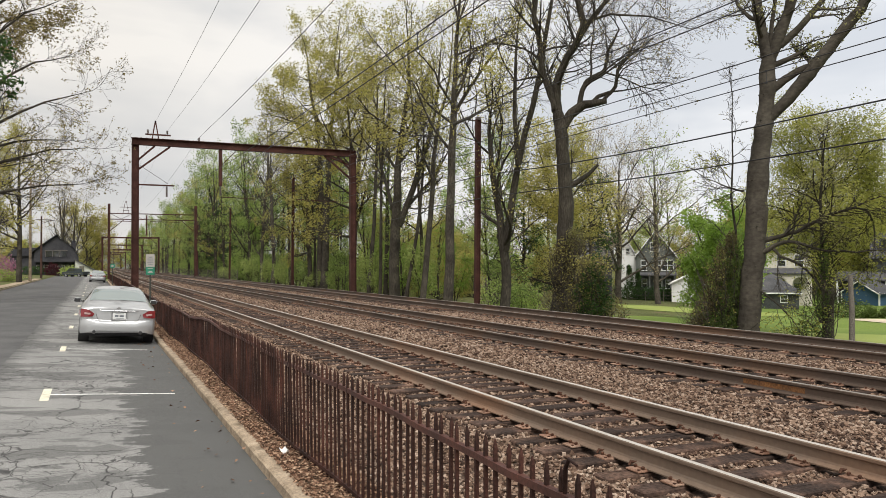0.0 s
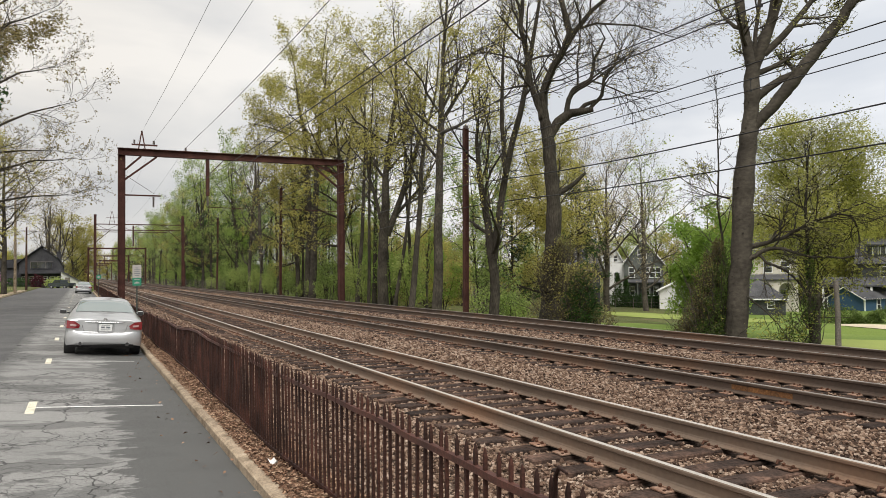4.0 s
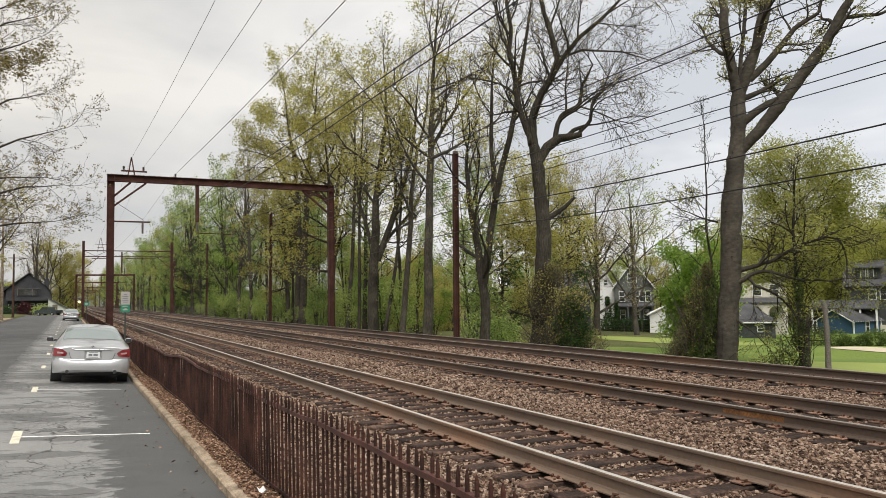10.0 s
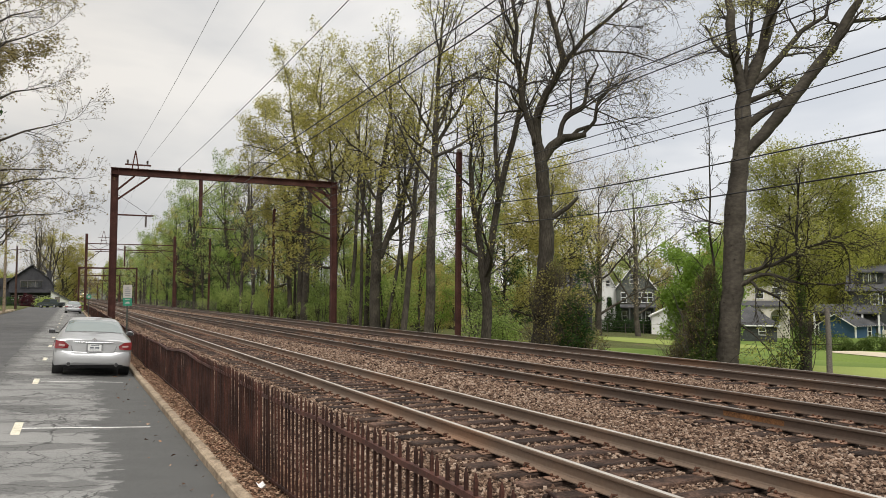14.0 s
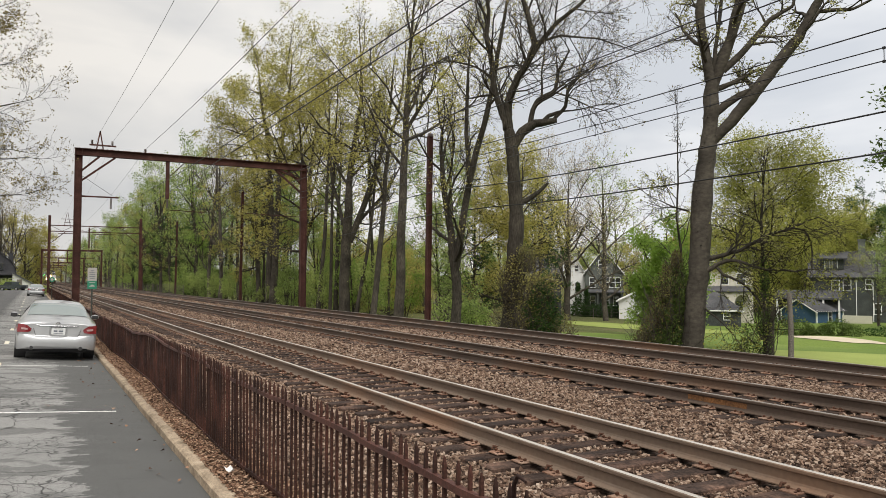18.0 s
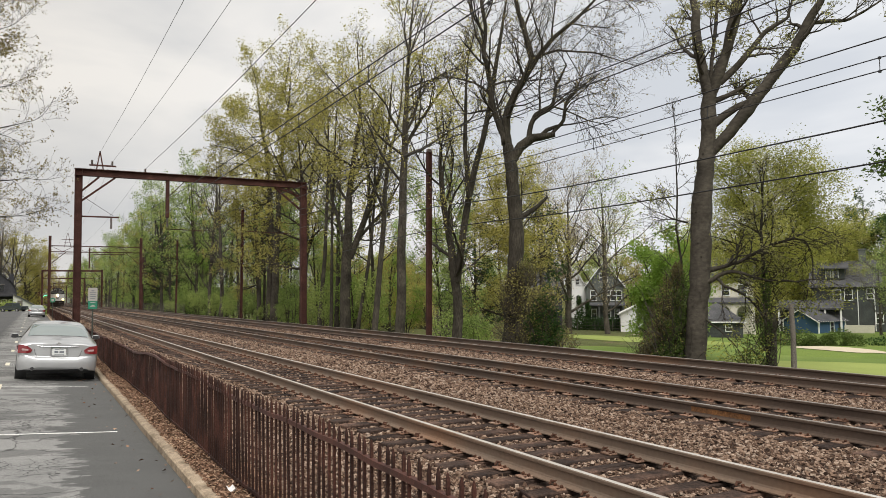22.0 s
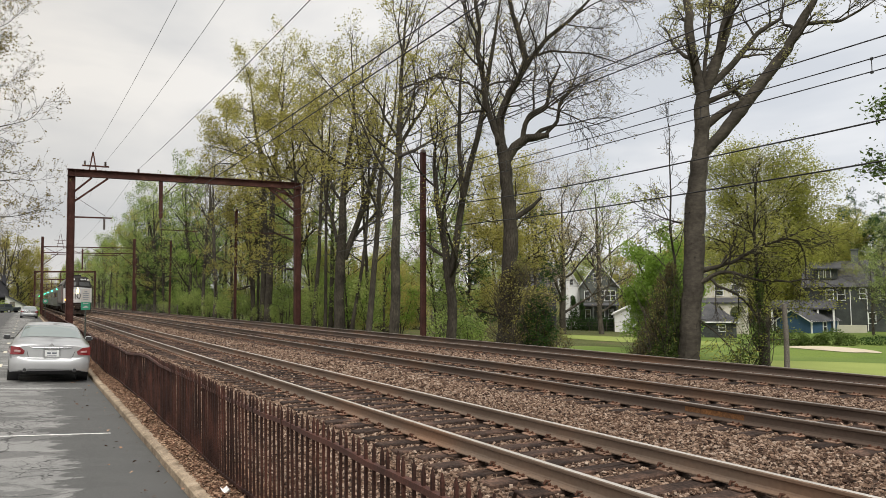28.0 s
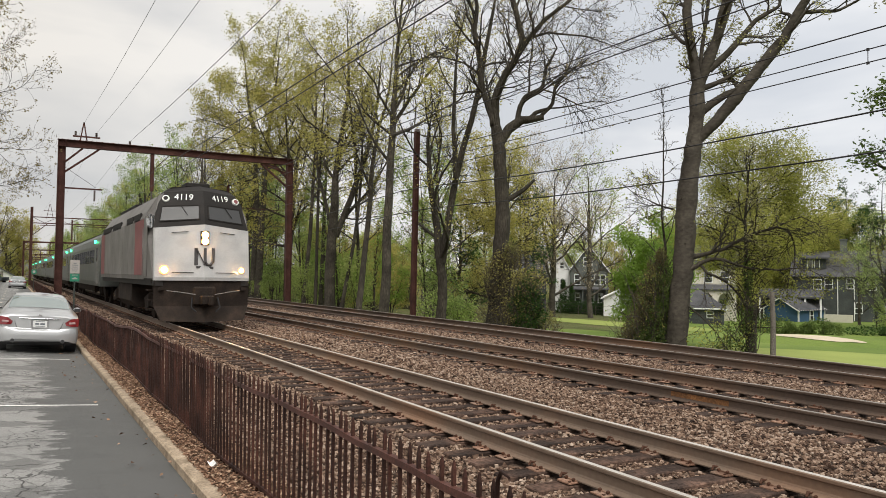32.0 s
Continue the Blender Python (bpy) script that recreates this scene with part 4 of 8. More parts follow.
# ---- trees ----
def tubes(branches, sides):
    """All branches that share a number of points, as one array mesh. branches: (points k x 3, radii k)."""
    verts, faces, base = [], [], 0
    groups = {}
    for p, r in branches:
        groups.setdefault(len(p), []).append((p, r))
    for k, rows in groups.items():
        p = np.array([a for a, _ in rows], float)
        r = np.array([b for _, b in rows], float)
        ahead = np.empty_like(p)
        ahead[:, 1:-1] = p[:, 2:] - p[:, :-2]
        ahead[:, 0], ahead[:, -1] = p[:, 1] - p[:, 0], p[:, -1] - p[:, -2]
        ahead /= np.linalg.norm(ahead, axis=2, keepdims=True) + 1e-9
        ref = np.where(np.abs(ahead[:, :1, 2:3]) > 0.8, np.array([[[1.0, 0, 0]]]), np.array([[[0, 0, 1.0]]]))
        side = np.cross(ahead, np.broadcast_to(ref, ahead.shape))
        side /= np.linalg.norm(side, axis=2, keepdims=True) + 1e-9
        up = np.cross(ahead, side)
        a = 2 * np.pi * np.arange(sides) / sides
        ring = p[:, :, None] + r[:, :, None, None] * (np.cos(a)[None, None, :, None] * side[:, :, None] + np.sin(a)[None, None, :, None] * up[:, :, None])
        n = len(rows)
        verts.append(ring.reshape(-1, 3))
        i, j = np.meshgrid(np.arange(k - 1), np.arange(sides), indexing="ij")
        q = np.stack([i * sides + j, i * sides + (j + 1) % sides, (i + 1) * sides + (j + 1) % sides, (i + 1) * sides + j], -1).reshape(-1, 4)
        faces.append((q[None] + (np.arange(n) * k * sides)[:, None, None]).reshape(-1, 4) + base)
        base += n * k * sides
    return np.concatenate(verts), np.concatenate(faces)


def leaf_quads(r, centres, size, flat=0.5, corners=4):
    """Small folded leaves at the centres, each turned its own way."""
    c = len(centres)
    a = r.normal(size=(c, 3)) * np.array([1.0, 1.0, 0.55])
    a /= np.linalg.norm(a, axis=1, keepdims=True)
    b = r.normal(size=(c, 3))
    b -= a * (a * b).sum(1, keepdims=True)
    b /= np.linalg.norm(b, axis=1, keepdims=True)
    s = (size * r.uniform(0.55, 1.3, c))[:, None]
    if corners == 3:
        pts = np.stack([centres - a * s, centres + a * s - b * s * flat * 1.3, centres + a * s * 0.6 + b * s * flat * 1.3], 1).reshape(-1, 3)
    else:
        pts = np.stack([centres - a * s, centres - b * s * flat, centres + a * s, centres + b * s * flat], 1).reshape(-1, 3)
    return pts, np.arange(corners * c).reshape(-1, corners)


def branch(r, start, ahead, length, r0, r1, k, wobble, rise):
    """A wandering branch path with tapering radii."""
    p, d = np.array(start, float), np.array(ahead, float)
    pts = [p.copy()]
    for _ in range(k - 1):
        d = d + r.normal(size=3) * wobble + np.array([0, 0, rise])
        d /= np.linalg.norm(d)
        p = p + d * length / (k - 1)
        pts.append(p.copy())
    return np.array(pts), np.linspace(r0, r1, k)


def spread(r, path, radii, count, lo, hi, length, angle, shrink, k, wobble, rise, dome=False):
    """Side branches along a path; dome swells them to a rounded crown, steeper towards the top."""
    made = []
    n = len(path)
    for i in range(count):
        u = lo + (hi - lo) * (i + r.uniform(0, 1)) / count
        f = u * (n - 1)
        j = min(int(f), n - 2)
        p = path[j] + (path[j + 1] - path[j]) * (f - j)
        rad = radii[j] + (radii[j + 1] - radii[j]) * (f - j)
        d = path[j + 1] - path[j]
        d /= np.linalg.norm(d) + 1e-9
        s = r.normal(size=3)
        s -= d * (s @ d)
        s /= np.linalg.norm(s) + 1e-9
        v = (u - lo) / (hi - lo)
        a = radians((angle * (1.22 - 0.5 * v) if dome else angle) + r.uniform(-14, 14))
        size = 0.5 + 0.55 * math.sin(math.pi * (0.22 + 0.7 * v)) if dome else 1 - 0.45 * u
        made.append(branch(r, p, d * math.cos(a) + s * math.sin(a), length * r.uniform(0.65, 1.2) * size, min(rad * shrink, rad), rad * 0.12 + 0.004, k, wobble, rise))
    return made


def tree_meshes(seed, trunks, limbs=12, limb_len=6.0, limb_from=0.35, limb_angle=48, subs=7, twigs=5, leaves=8, leaf=0.17, haze=0.35, bark="bark", foliage_key="leaf_olive",
                rise=0.10, sub_len=0.45, twig_len=0.42, name="tree", twig_points=2, dome=True, tuft=0.55, fine_wood=True, corners=3, sway=0.0035, gap=-1.0, clump=0.55, side_from=0.15, knob=0.0):
    """Trunk and crown meshes of one tree. trunks: (points, radii) given outright; the rest grows from them."""
    r = np.random.RandomState(seed)
    big, mid, thin, tips = [], [], [], []
    bare = [len(row) > 2 for row in trunks]
    for pts, rad in (row[:2] for row in trunks):
        pts, rad = np.array(pts, float), np.array(rad, float)
        u = np.linspace(0, 1, len(pts))
        w = np.linspace(0, 1, max(8, (4 if knob else 2) * len(pts)))
        fine = np.stack([np.interp(w, u, pts[:, c]) for c in range(3)], 1)
        fine[1:-1] += r.normal(size=(len(w) - 2, 3)) * sway * np.linalg.norm(pts[-1] - pts[0])
        swell = np.array([1 + knob * noise.noise(Vector(p) * 1.3) for p in fine])
        big.append((fine, np.interp(w, u, rad) * swell))
    first = []
    for n, (pts, rad) in enumerate(list(big)):
        if bare[n]:
            continue
        lo = limb_from if n == 0 else side_from
        first += spread(r, pts, rad, limbs if n == 0 else max(3, limbs // 2), lo, 0.98, limb_len if n == 0 else limb_len * 0.7, limb_angle, 0.5, 6, 0.16, rise, dome)
        top = branch(r, pts[-1], pts[-1] - pts[-2], limb_len * 0.5, rad[-1], 0.01, 6, 0.15, rise)
        first.append(top)
    mid += first
    second = []
    for pts, rad in first:
        second += spread(r, pts, rad, subs, 0.2, 1.0, limb_len * sub_len, 42, 0.6, 4, 0.2, rise)
    for pts, rad in second:
        thin += spread(r, pts, rad, twigs, 0.15, 1.0, limb_len * sub_len * twig_len, 40, 0.6, twig_points, 0.22, rise * 0.5)
    for pts, rad in thin:
        rad[:] = np.clip(rad, 0.004, 0.016)
        if gap > -1.0 and noise.noise(Vector(pts[-1] * clump) + Vector((seed * 3.1, 0, 0))) < gap:
            continue
        t = r.uniform(tuft, 1.0, leaves)[:, None]
        tips.append(pts[0] + (pts[-1] - pts[0]) * t + r.normal(size=(leaves, 3)) * haze)
    wv, wf = tubes(big, 9)
    parts_v, parts_f, k = [wv], [wf], len(wv)
    for rows, sides in ((mid, 5), (second, 3), (thin, 3)):
        if rows and (fine_wood or rows is not thin):
            v, f = tubes(rows, sides)
            parts_v.append(v)
            parts_f.append(f + k)
            k += len(v)
    wood = soup("trunk", np.concatenate(parts_v), np.concatenate(parts_f), M[bark], True)
    lv, lf = leaf_quads(r, np.concatenate(tips), leaf, 0.5, corners)
    return wood, soup("crown", lv, lf, M[foliage_key])


def plant(name, meshes, m, label, group):
    t = thing(name, m, label, "tree", group)
    part("trunk", meshes[0], None, t)
    part("crown", meshes[1], None, t)
    return t


def stem(seed, height, r0, sway=0.6, fork=None):
    """A standing trunk from the origin, forked at a part of its height if wanted."""
    r = random.Random(seed)
    top = (r.uniform(-sway, sway), r.uniform(-sway, sway), height * 0.82)
    mid = (top[0] * 0.4 + r.uniform(-0.25, 0.25), top[1] * 0.4 + r.uniform(-0.25, 0.25), height * 0.4)
    rows = [([(0, 0, -0.6), (0, 0, 0.25), mid, top], [r0 * 1.5, r0, r0 * 0.78, r0 * 0.2])]
    if fork:
        h = height * fork
        a = r.uniform(0, 6.28)
        base = tuple(mid[i] * min(1, h / mid[2]) for i in range(2)) + (h,)
        rows.append(([base, (base[0] + 0.8 * math.cos(a), base[1] + 0.8 * math.sin(a), h + height * 0.18), (base[0] + 2.0 * math.cos(a), base[1] + 2.0 * math.sin(a), height * 0.86)], [r0 * 0.6, r0 * 0.45, r0 * 0.12]))
    return rows


OAK = [tree_meshes(21 + k, stem(k, 20 + k, 0.32, 1.0, (0.4, 0.33, 0.45)[k]), limbs=14, limb_len=6.8, limb_from=(0.5, 0.48, 0.52)[k], limb_angle=64, subs=7, twigs=6, leaves=20, leaf=0.105, haze=0.24,
                   bark="woodbark", foliage_key="leaf_olive", rise=0.04, tuft=0.7, gap=-0.24, clump=0.6) for k in range(3)]
SPARSE = [tree_meshes(31 + k, stem(5 + k, 24 + k, 0.27, 1.3, (None, 0.45, 0.3)[k]), limbs=(16, 11, 12)[k], limb_len=(7.0, 6.2, 6.4)[k], limb_from=(0.4, 0.5, 0.4)[k], limb_angle=42, subs=6, twigs=5, leaves=(12, 8, 9)[k], leaf=0.095, haze=0.22,
                      bark="woodbark", foliage_key="leaf_olive", rise=0.12, tuft=0.7, gap=-0.05) for k in range(3)]
TALL = [OAK[0], SPARSE[2], SPARSE[0], OAK[2], SPARSE[1]]
MIDDLE = [tree_meshes(51 + k, stem(40 + k, 13 + 2 * k, 0.12, 0.8, 0.3 if k else None), limbs=12, limb_len=3.8, limb_from=0.25, subs=5, twigs=5, leaves=15, leaf=0.11, haze=0.3, fine_wood=False,
                      bark="darkbark", foliage_key=("leaf_green", "leaf_bright", "leaf_mid", "leaf_mid", "leaf_bright")[k], gap=-0.08, clump=0.8) for k in range(5)]
SAPLING = [tree_meshes(71 + k, [([(0, 0, -0.3), (0.2, 0.1, 1.5), (0.3, -0.2, 3.6)], [0.06, 0.04, 0.02]), ([(0, 0, -0.3), (-0.5, 0.3, 1.5), (-1.0, 0.5, 3.0)], [0.05, 0.03, 0.02])], limbs=8, limb_len=2.0,
                       limb_from=0.15, subs=4, twigs=4, leaves=13, leaf=0.085, haze=0.22, bark="darkbark", foliage_key=("leaf_green", "leaf_bright", "leaf_mid")[k], name="sapling", gap=-0.15, clump=1.1) for k in range(3)]
THIN = tree_meshes(38, stem(6, 23, 0.25, 1.0, 0.4), limbs=13, limb_len=5.6, limb_from=0.45, limb_angle=40, subs=7, twigs=6, leaves=3, leaf=0.08, haze=0.12, bark="woodbark", foliage_key="leaf_tuft", rise=0.12)
POLE = [tree_meshes(85 + k, stem(60 + k, 19 + 2 * k, 0.15 + 0.04 * k, 1.2, None), limbs=9, limb_len=3.8, limb_from=0.5, subs=5, twigs=4, leaves=5, leaf=0.09, haze=0.25, bark="darkbark", foliage_key="leaf_olive", gap=-0.1) for k in range(3)]

BARE = tree_meshes(91, stem(9, 15, 0.28, 0.8, 0.3), limbs=15, limb_len=7.0, limb_from=0.36, limb_angle=46, subs=8, twigs=7, leaves=12, leaf=0.06, haze=0.22, bark="greybark", foliage_key="leaf_blush", rise=0.14)
LEAFING = tree_meshes(92, stem(10, 14, 0.24, 0.8, 0.3), limbs=13, limb_len=5.6, limb_from=0.4, limb_angle=46, subs=7, twigs=6, leaves=5, leaf=0.10, haze=0.2, bark="bark", foliage_key="leaf_green", rise=0.10, gap=-0.05)
BUDDING = tree_meshes(95, stem(12, 15, 0.25, 0.5, None), limbs=16, limb_len=5.5, limb_from=0.5, limb_angle=48, subs=9, twigs=9, leaves=6, leaf=0.045, haze=0.10, bark="darkbark", foliage_key="leaf_bud", rise=0.04)
LAWN = tree_meshes(97, [([(0, 0, -0.4), (0, 0, 1.2), (0.9 * math.cos(1.05 * k), 0.9 * math.sin(1.05 * k), 3.2 + 0.2 * (k % 3)), (1.9 * math.cos(1.05 * k + 0.2), 1.9 * math.sin(1.05 * k + 0.2), 5.6 + 0.5 * (k % 3))], [0.16, 0.14, 0.09, 0.03]) for k in range(6)]
                   + [([(0, 0, 1.0), (0.1, 0, 4.0), (0, 0.1, 7.6)], [0.15, 0.1, 0.03])], limbs=12, limb_len=2.5, limb_from=0.25, limb_angle=78, subs=6, twigs=5, leaves=18, leaf=0.11, haze=0.28, bark="darkbark", foliage_key="leaf_bright", rise=0.0, fine_wood=False, gap=-0.3, clump=0.9)
OLIVE = tree_meshes(99, stem(16, 13, 0.24, 0.4), limbs=34, limb_len=4.3, limb_from=0.6, limb_angle=58, subs=7, twigs=6, leaves=46, leaf=0.058, haze=0.34, bark="darkbark", foliage_key="leaf_gold", rise=0.02, gap=-0.42, clump=0.75)
GOLD = tree_meshes(100, stem(17, 13, 0.24, 0.5, 0.35), limbs=22, limb_len=4.0, limb_from=0.38, limb_angle=62, subs=7, twigs=6, leaves=22, leaf=0.075, haze=0.26, bark="darkbark", foliage_key="leaf_olive", rise=0.04, gap=-0.3, clump=0.8)
FIR = tree_meshes(103, [([(0, 0, -0.5), (0, 0, 8), (0, 0, 17)], [0.25, 0.16, 0.03])], limbs=46, limb_len=3.6, limb_from=0.1, limb_angle=88, subs=6, twigs=4, leaves=9, leaf=0.12, haze=0.14, bark="darkbark", foliage_key="leaf_deep", rise=-0.02)
FAR_TALL = [tree_meshes(121 + k, stem(k, 23 + (k % 3), 0.3, 1.0, (None, 0.35, 0.45)[k]), limbs=10, limb_len=7.6, limb_from=(0.45, 0.38, 0.42)[k], limb_angle=52, subs=6, twigs=4, leaves=20, leaf=0.15, haze=0.40, bark="darkbark", fine_wood=False, gap=-0.12, clump=0.5,
                        foliage_key=("leaf_olive", "leaf_mid", "leaf_mid")[k]) for k in range(3)]
FAR_ROUND = [tree_meshes(131 + k, stem(16 + k, 12, 0.22, 0.5, 0.35), limbs=14, limb_len=5.2, limb_from=0.2, limb_angle=58, subs=6, twigs=4, leaves=20, leaf=0.14, haze=0.36, fine_wood=False, bark="darkbark", foliage_key=("leaf_olive", "leaf_green")[k], rise=0.06, gap=-0.3, clump=0.6) for k in range(2)]
FAR_BARE = tree_meshes(141, stem(9, 15, 0.28, 0.8, 0.3), limbs=12, limb_len=6.4, limb_from=0.35, limb_angle=42, subs=6, twigs=4, leaves=3, leaf=0.12, haze=0.3, bark="bark", foliage_key="leaf_bud", rise=0.12)
TREE_LABELS = {"tall": "tall woodland tree with thin yellow-green spring leaves", "middle": "slim understorey tree in fresh green leaf", "sapling": "bushy sapling at the edge of the woods"}
rw = random.Random(77)


def set_tree(kind, meshes, x, y, scale=1.0, label="", group="trees of the woods", name="woodland_tree"):
    m = pose(x, y, land(x, y), 0, 0, rw.uniform(0, 360)) @ Matrix.Scale(scale, 4)
    return plant(name, meshes, m, label or TREE_LABELS[kind], group)


# the front row beside the far track, nearest first: leaders as (aside, height, radius), drawn square to the line of sight
def front_tree(seed, x, y, leaders, label="", **crown):
    r = random.Random(seed)
    far = math.hypot(x, y)
    right, ahead = (y / far, -x / far), (x / far, y / far)
    trunks = []
    for rows in leaders:
        deep = r.uniform(-0.12, 0.12)
        trunks.append(([(u * right[0] + z * deep * ahead[0], u * right[1] + z * deep * ahead[1], z) for u, z, _ in rows], [w for _, _, w in rows]))
    kind = dict(limbs=13, limb_len=5.0, limb_from=0.52, limb_angle=46, subs=7, twigs=6, leaves=10, leaf=0.078, haze=0.2, bark="woodbark", foliage_key="leaf_olive", rise=0.07, tuft=0.65, gap=-0.03, sway=0.002)
    kind.update(crown)
    plant("woodland_tree", tree_meshes(seed, trunks, **kind), pose(x, y, land(x, y)), label or TREE_LABELS["tall"], "trees of the woods")


front_tree(401, 19.5, 42.0, [[(0, -0.6, 0.42), (0, 0.4, 0.31), (0.2, 6.0, 0.26), (0.3, 10.6, 0.22), (0.5, 14.1, 0.15), (0.75, 17.0, 0.1), (1.0, 20.5, 0.04)], [(0.42, 11.0, 0.12), (1.6, 11.5, 0.09), (3.3, 12.6, 0.05), (4.6, 13.4, 0.02)],
                            [(0.45, 11.8, 0.13), (1.1, 13.0, 0.11), (2.1, 14.5, 0.09), (3.6, 16.6, 0.05)], [(0.3, 9.4, 0.1), (-0.9, 11.0, 0.07), (-2.2, 14.0, 0.03)]], "tall straight tree with limbs spread over the steel pole", limb_len=5.0, limbs=15)
front_tree(402, 19.5, 45.9, [[(0, -0.6, 0.28), (0, 0.4, 0.21), (0.5, 4.7, 0.18), (0.74, 8.7, 0.15), (1.1, 12.0, 0.11), (1.85, 14.8, 0.07), (2.1, 18.0, 0.03)], [(0.7, 8.0, 0.08), (-0.4, 10.5, 0.06), (-0.8, 14.5, 0.025)]], "thin leaning tree with a sparse crown", limbs=9, leaves=6, limb_len=3.6)
front_tree(403, 19.5, 51.1, [[(0, -0.6, 0.5), (0, 0.4, 0.4), (0.1, 6.2, 0.33), (0.4, 10.6, 0.2), (1.1, 15.0, 0.13), (1.0, 19.0, 0.05)], [(0.35, 5.2, 0.24), (1.5, 8.3, 0.2), (2.5, 11.2, 0.15), (3.2, 15.0, 0.09), (3.4, 18.0, 0.03)],
                            [(0.4, 6.0, 0.14), (1.6, 7.4, 0.12), (2.9, 8.8, 0.1), (4.0, 10.8, 0.05)], [(-0.1, 6.5, 0.13), (-1.0, 10.0, 0.1), (-1.2, 14.5, 0.04)]], "stout tree splitting low into several leaning stems", limb_len=4.8, limbs=15)
front_tree(404, 19.8, 49.6, [[(0, -0.6, 0.18), (0, 0.4, 0.13), (1.0, 6.0, 0.11), (1.3, 10.6, 0.07), (1.2, 15.0, 0.03)]], "thin leaning tree with a sparse crown", limbs=8, limb_len=2.8, leaves=6)
front_tree(405, 19.8, 54.8, [[(0, -0.6, 0.18), (0, 0.4, 0.13), (0.05, 7.0, 0.11), (0.3, 13.0, 0.06), (0.4, 17.0, 0.03)]], "thin leaning tree with a sparse crown", limbs=9, limb_len=3.2, leaves=6)
front_tree(406, 20.0, 58.0, [[(0, -0.6, 0.26), (0, 0.4, 0.18), (0.5, 7.5, 0.14), (0.7, 14.0, 0.09), (0.6, 19.0, 0.03)]], limbs=10, limb_len=4.2)
front_tree(407, 19.6, 69.6, [[(0, -0.6, 0.45), (0, 0.4, 0.34), (0.3, 9.0, 0.28), (0.5, 14.5, 0.2), (1.2, 20.0, 0.11), (1.5, 23.5, 0.04)], [(0.4, 12.0, 0.15), (2.6, 16.0, 0.1), (4.2, 19.5, 0.04)], [(0.4, 13.4, 0.14), (-1.2, 18.0, 0.1), (-1.6, 22.5, 0.04)]],
           "broad-crowned tree in olive spring leaf", limbs=12, limb_len=6.2, limb_from=0.5, limb_angle=64, rise=0.03, subs=7, twigs=6, leaves=24, leaf=0.088, haze=0.24, gap=-0.22, tuft=0.7)
front_tree(408, 19.7, 71.8, [[(0, -0.6, 0.42), (0, 0.4, 0.32), (0.2, 8.0, 0.27), (0.2, 13.5, 0.2), (-0.8, 19.5, 0.1), (-1.0, 22.0, 0.04)], [(0.1, 11.5, 0.15), (-1.9, 15.6, 0.1), (-3.2, 18.0, 0.04)]],
           "broad-crowned tree in olive spring leaf", limbs=12, limb_len=4.8, limb_from=0.5, limb_angle=66, rise=0.03, subs=7, twigs=6, leaves=24, leaf=0.088, haze=0.24, gap=-0.22, tuft=0.7)
for m, x, y, s in ((OAK[2], 20.4, 63.5, 0.92), (OAK[0], 20.2, 77.0, 0.78), (THIN, 19.5, 91.4, 0.95), (THIN, 19.6, 99.1, 0.92), (FAR_TALL[1], 20.5, 112.0, 0.9)):
    set_tree("tall", m, x, y, s)
for x, y, k in ((22.0, 125.0, 1), (19.5, 140.0, 2), (20.5, 155.0, 0), (21.0, 172.0, 1)):
    set_tree("tall", FAR_TALL[k], x, y, 0.92)
# the woods behind
for k in range(20):
    y = 82 + 13.0 * k + rw.uniform(-4, 4)
    x = rw.uniform(25, 46) if y < 130 else rw.uniform(21, 42)
    if y < 1.0 * x + 26 or y < 112:
        continue
    set_tree("tall", TALL[rw.randrange(5)] if y < 100 else FAR_TALL[rw.randrange(3)], x, y, rw.uniform(0.78, 0.95))
for k in range(24):
    y = 54 + 5.6 * k + rw.uniform(-1.5, 1.5)
    set_tree("tall", POLE[rw.randrange(3)], rw.uniform(19.4, 24.0) if y < 60 else rw.uniform(19.4, 32.0), y, rw.uniform(0.75, 1.0), "slender straight trunk with a thin crown")
for k in range(46):
    y = 50 + 4.2 * k + rw.uniform(-2, 2)
    x = rw.uniform(20.5, 34)
    if y < 0.9 * x + 22:
        x = rw.uniform(21.5, 24)
    pick, grown = rw.randrange(3) if y < 80 else rw.choice((2, 2, 3, 3, 4)), rw.uniform(0.7, 1.0)
    if 54 < y < 92 and k % 2:
        rw.uniform(0, 360)
        continue
    set_tree("middle", MIDDLE[pick], x, y, grown)
for k in range(80):
    y = 51 + 2.4 * k + rw.uniform(-1.5, 1.5)
    set_tree("sapling", SAPLING[rw.choice((0, 0, 1, 1, 2) if y < 80 else (2, 2, 2, 1))], rw.uniform(20.4, 28), y, rw.uniform(0.6, 1.15))
for k in range(18):
    y = 54 + 4.5 * k + rw.uniform(-1.8, 1.8)
    set_tree("sapling", SAPLING[rw.choice((0, 2, 2))], rw.uniform(18.7, 20.2), y, rw.uniform(0.35, 0.7))
for x, y, s in ((24.0, 122.0, 0.9), (22.5, 150.0, 1.0), (24.0, 163.0, 1.1), (22.5, 178.0, 1.0), (52.0, 74.0, 0.9)):
    set_tree("fir", FIR, x, y, s, "dark evergreen conifer among the bare woods", name="conifer_tree")


# the two great trees close to the far track, limb by limb
def limb(*rows):
    return [p for p, _ in rows], [w for _, w in rows]


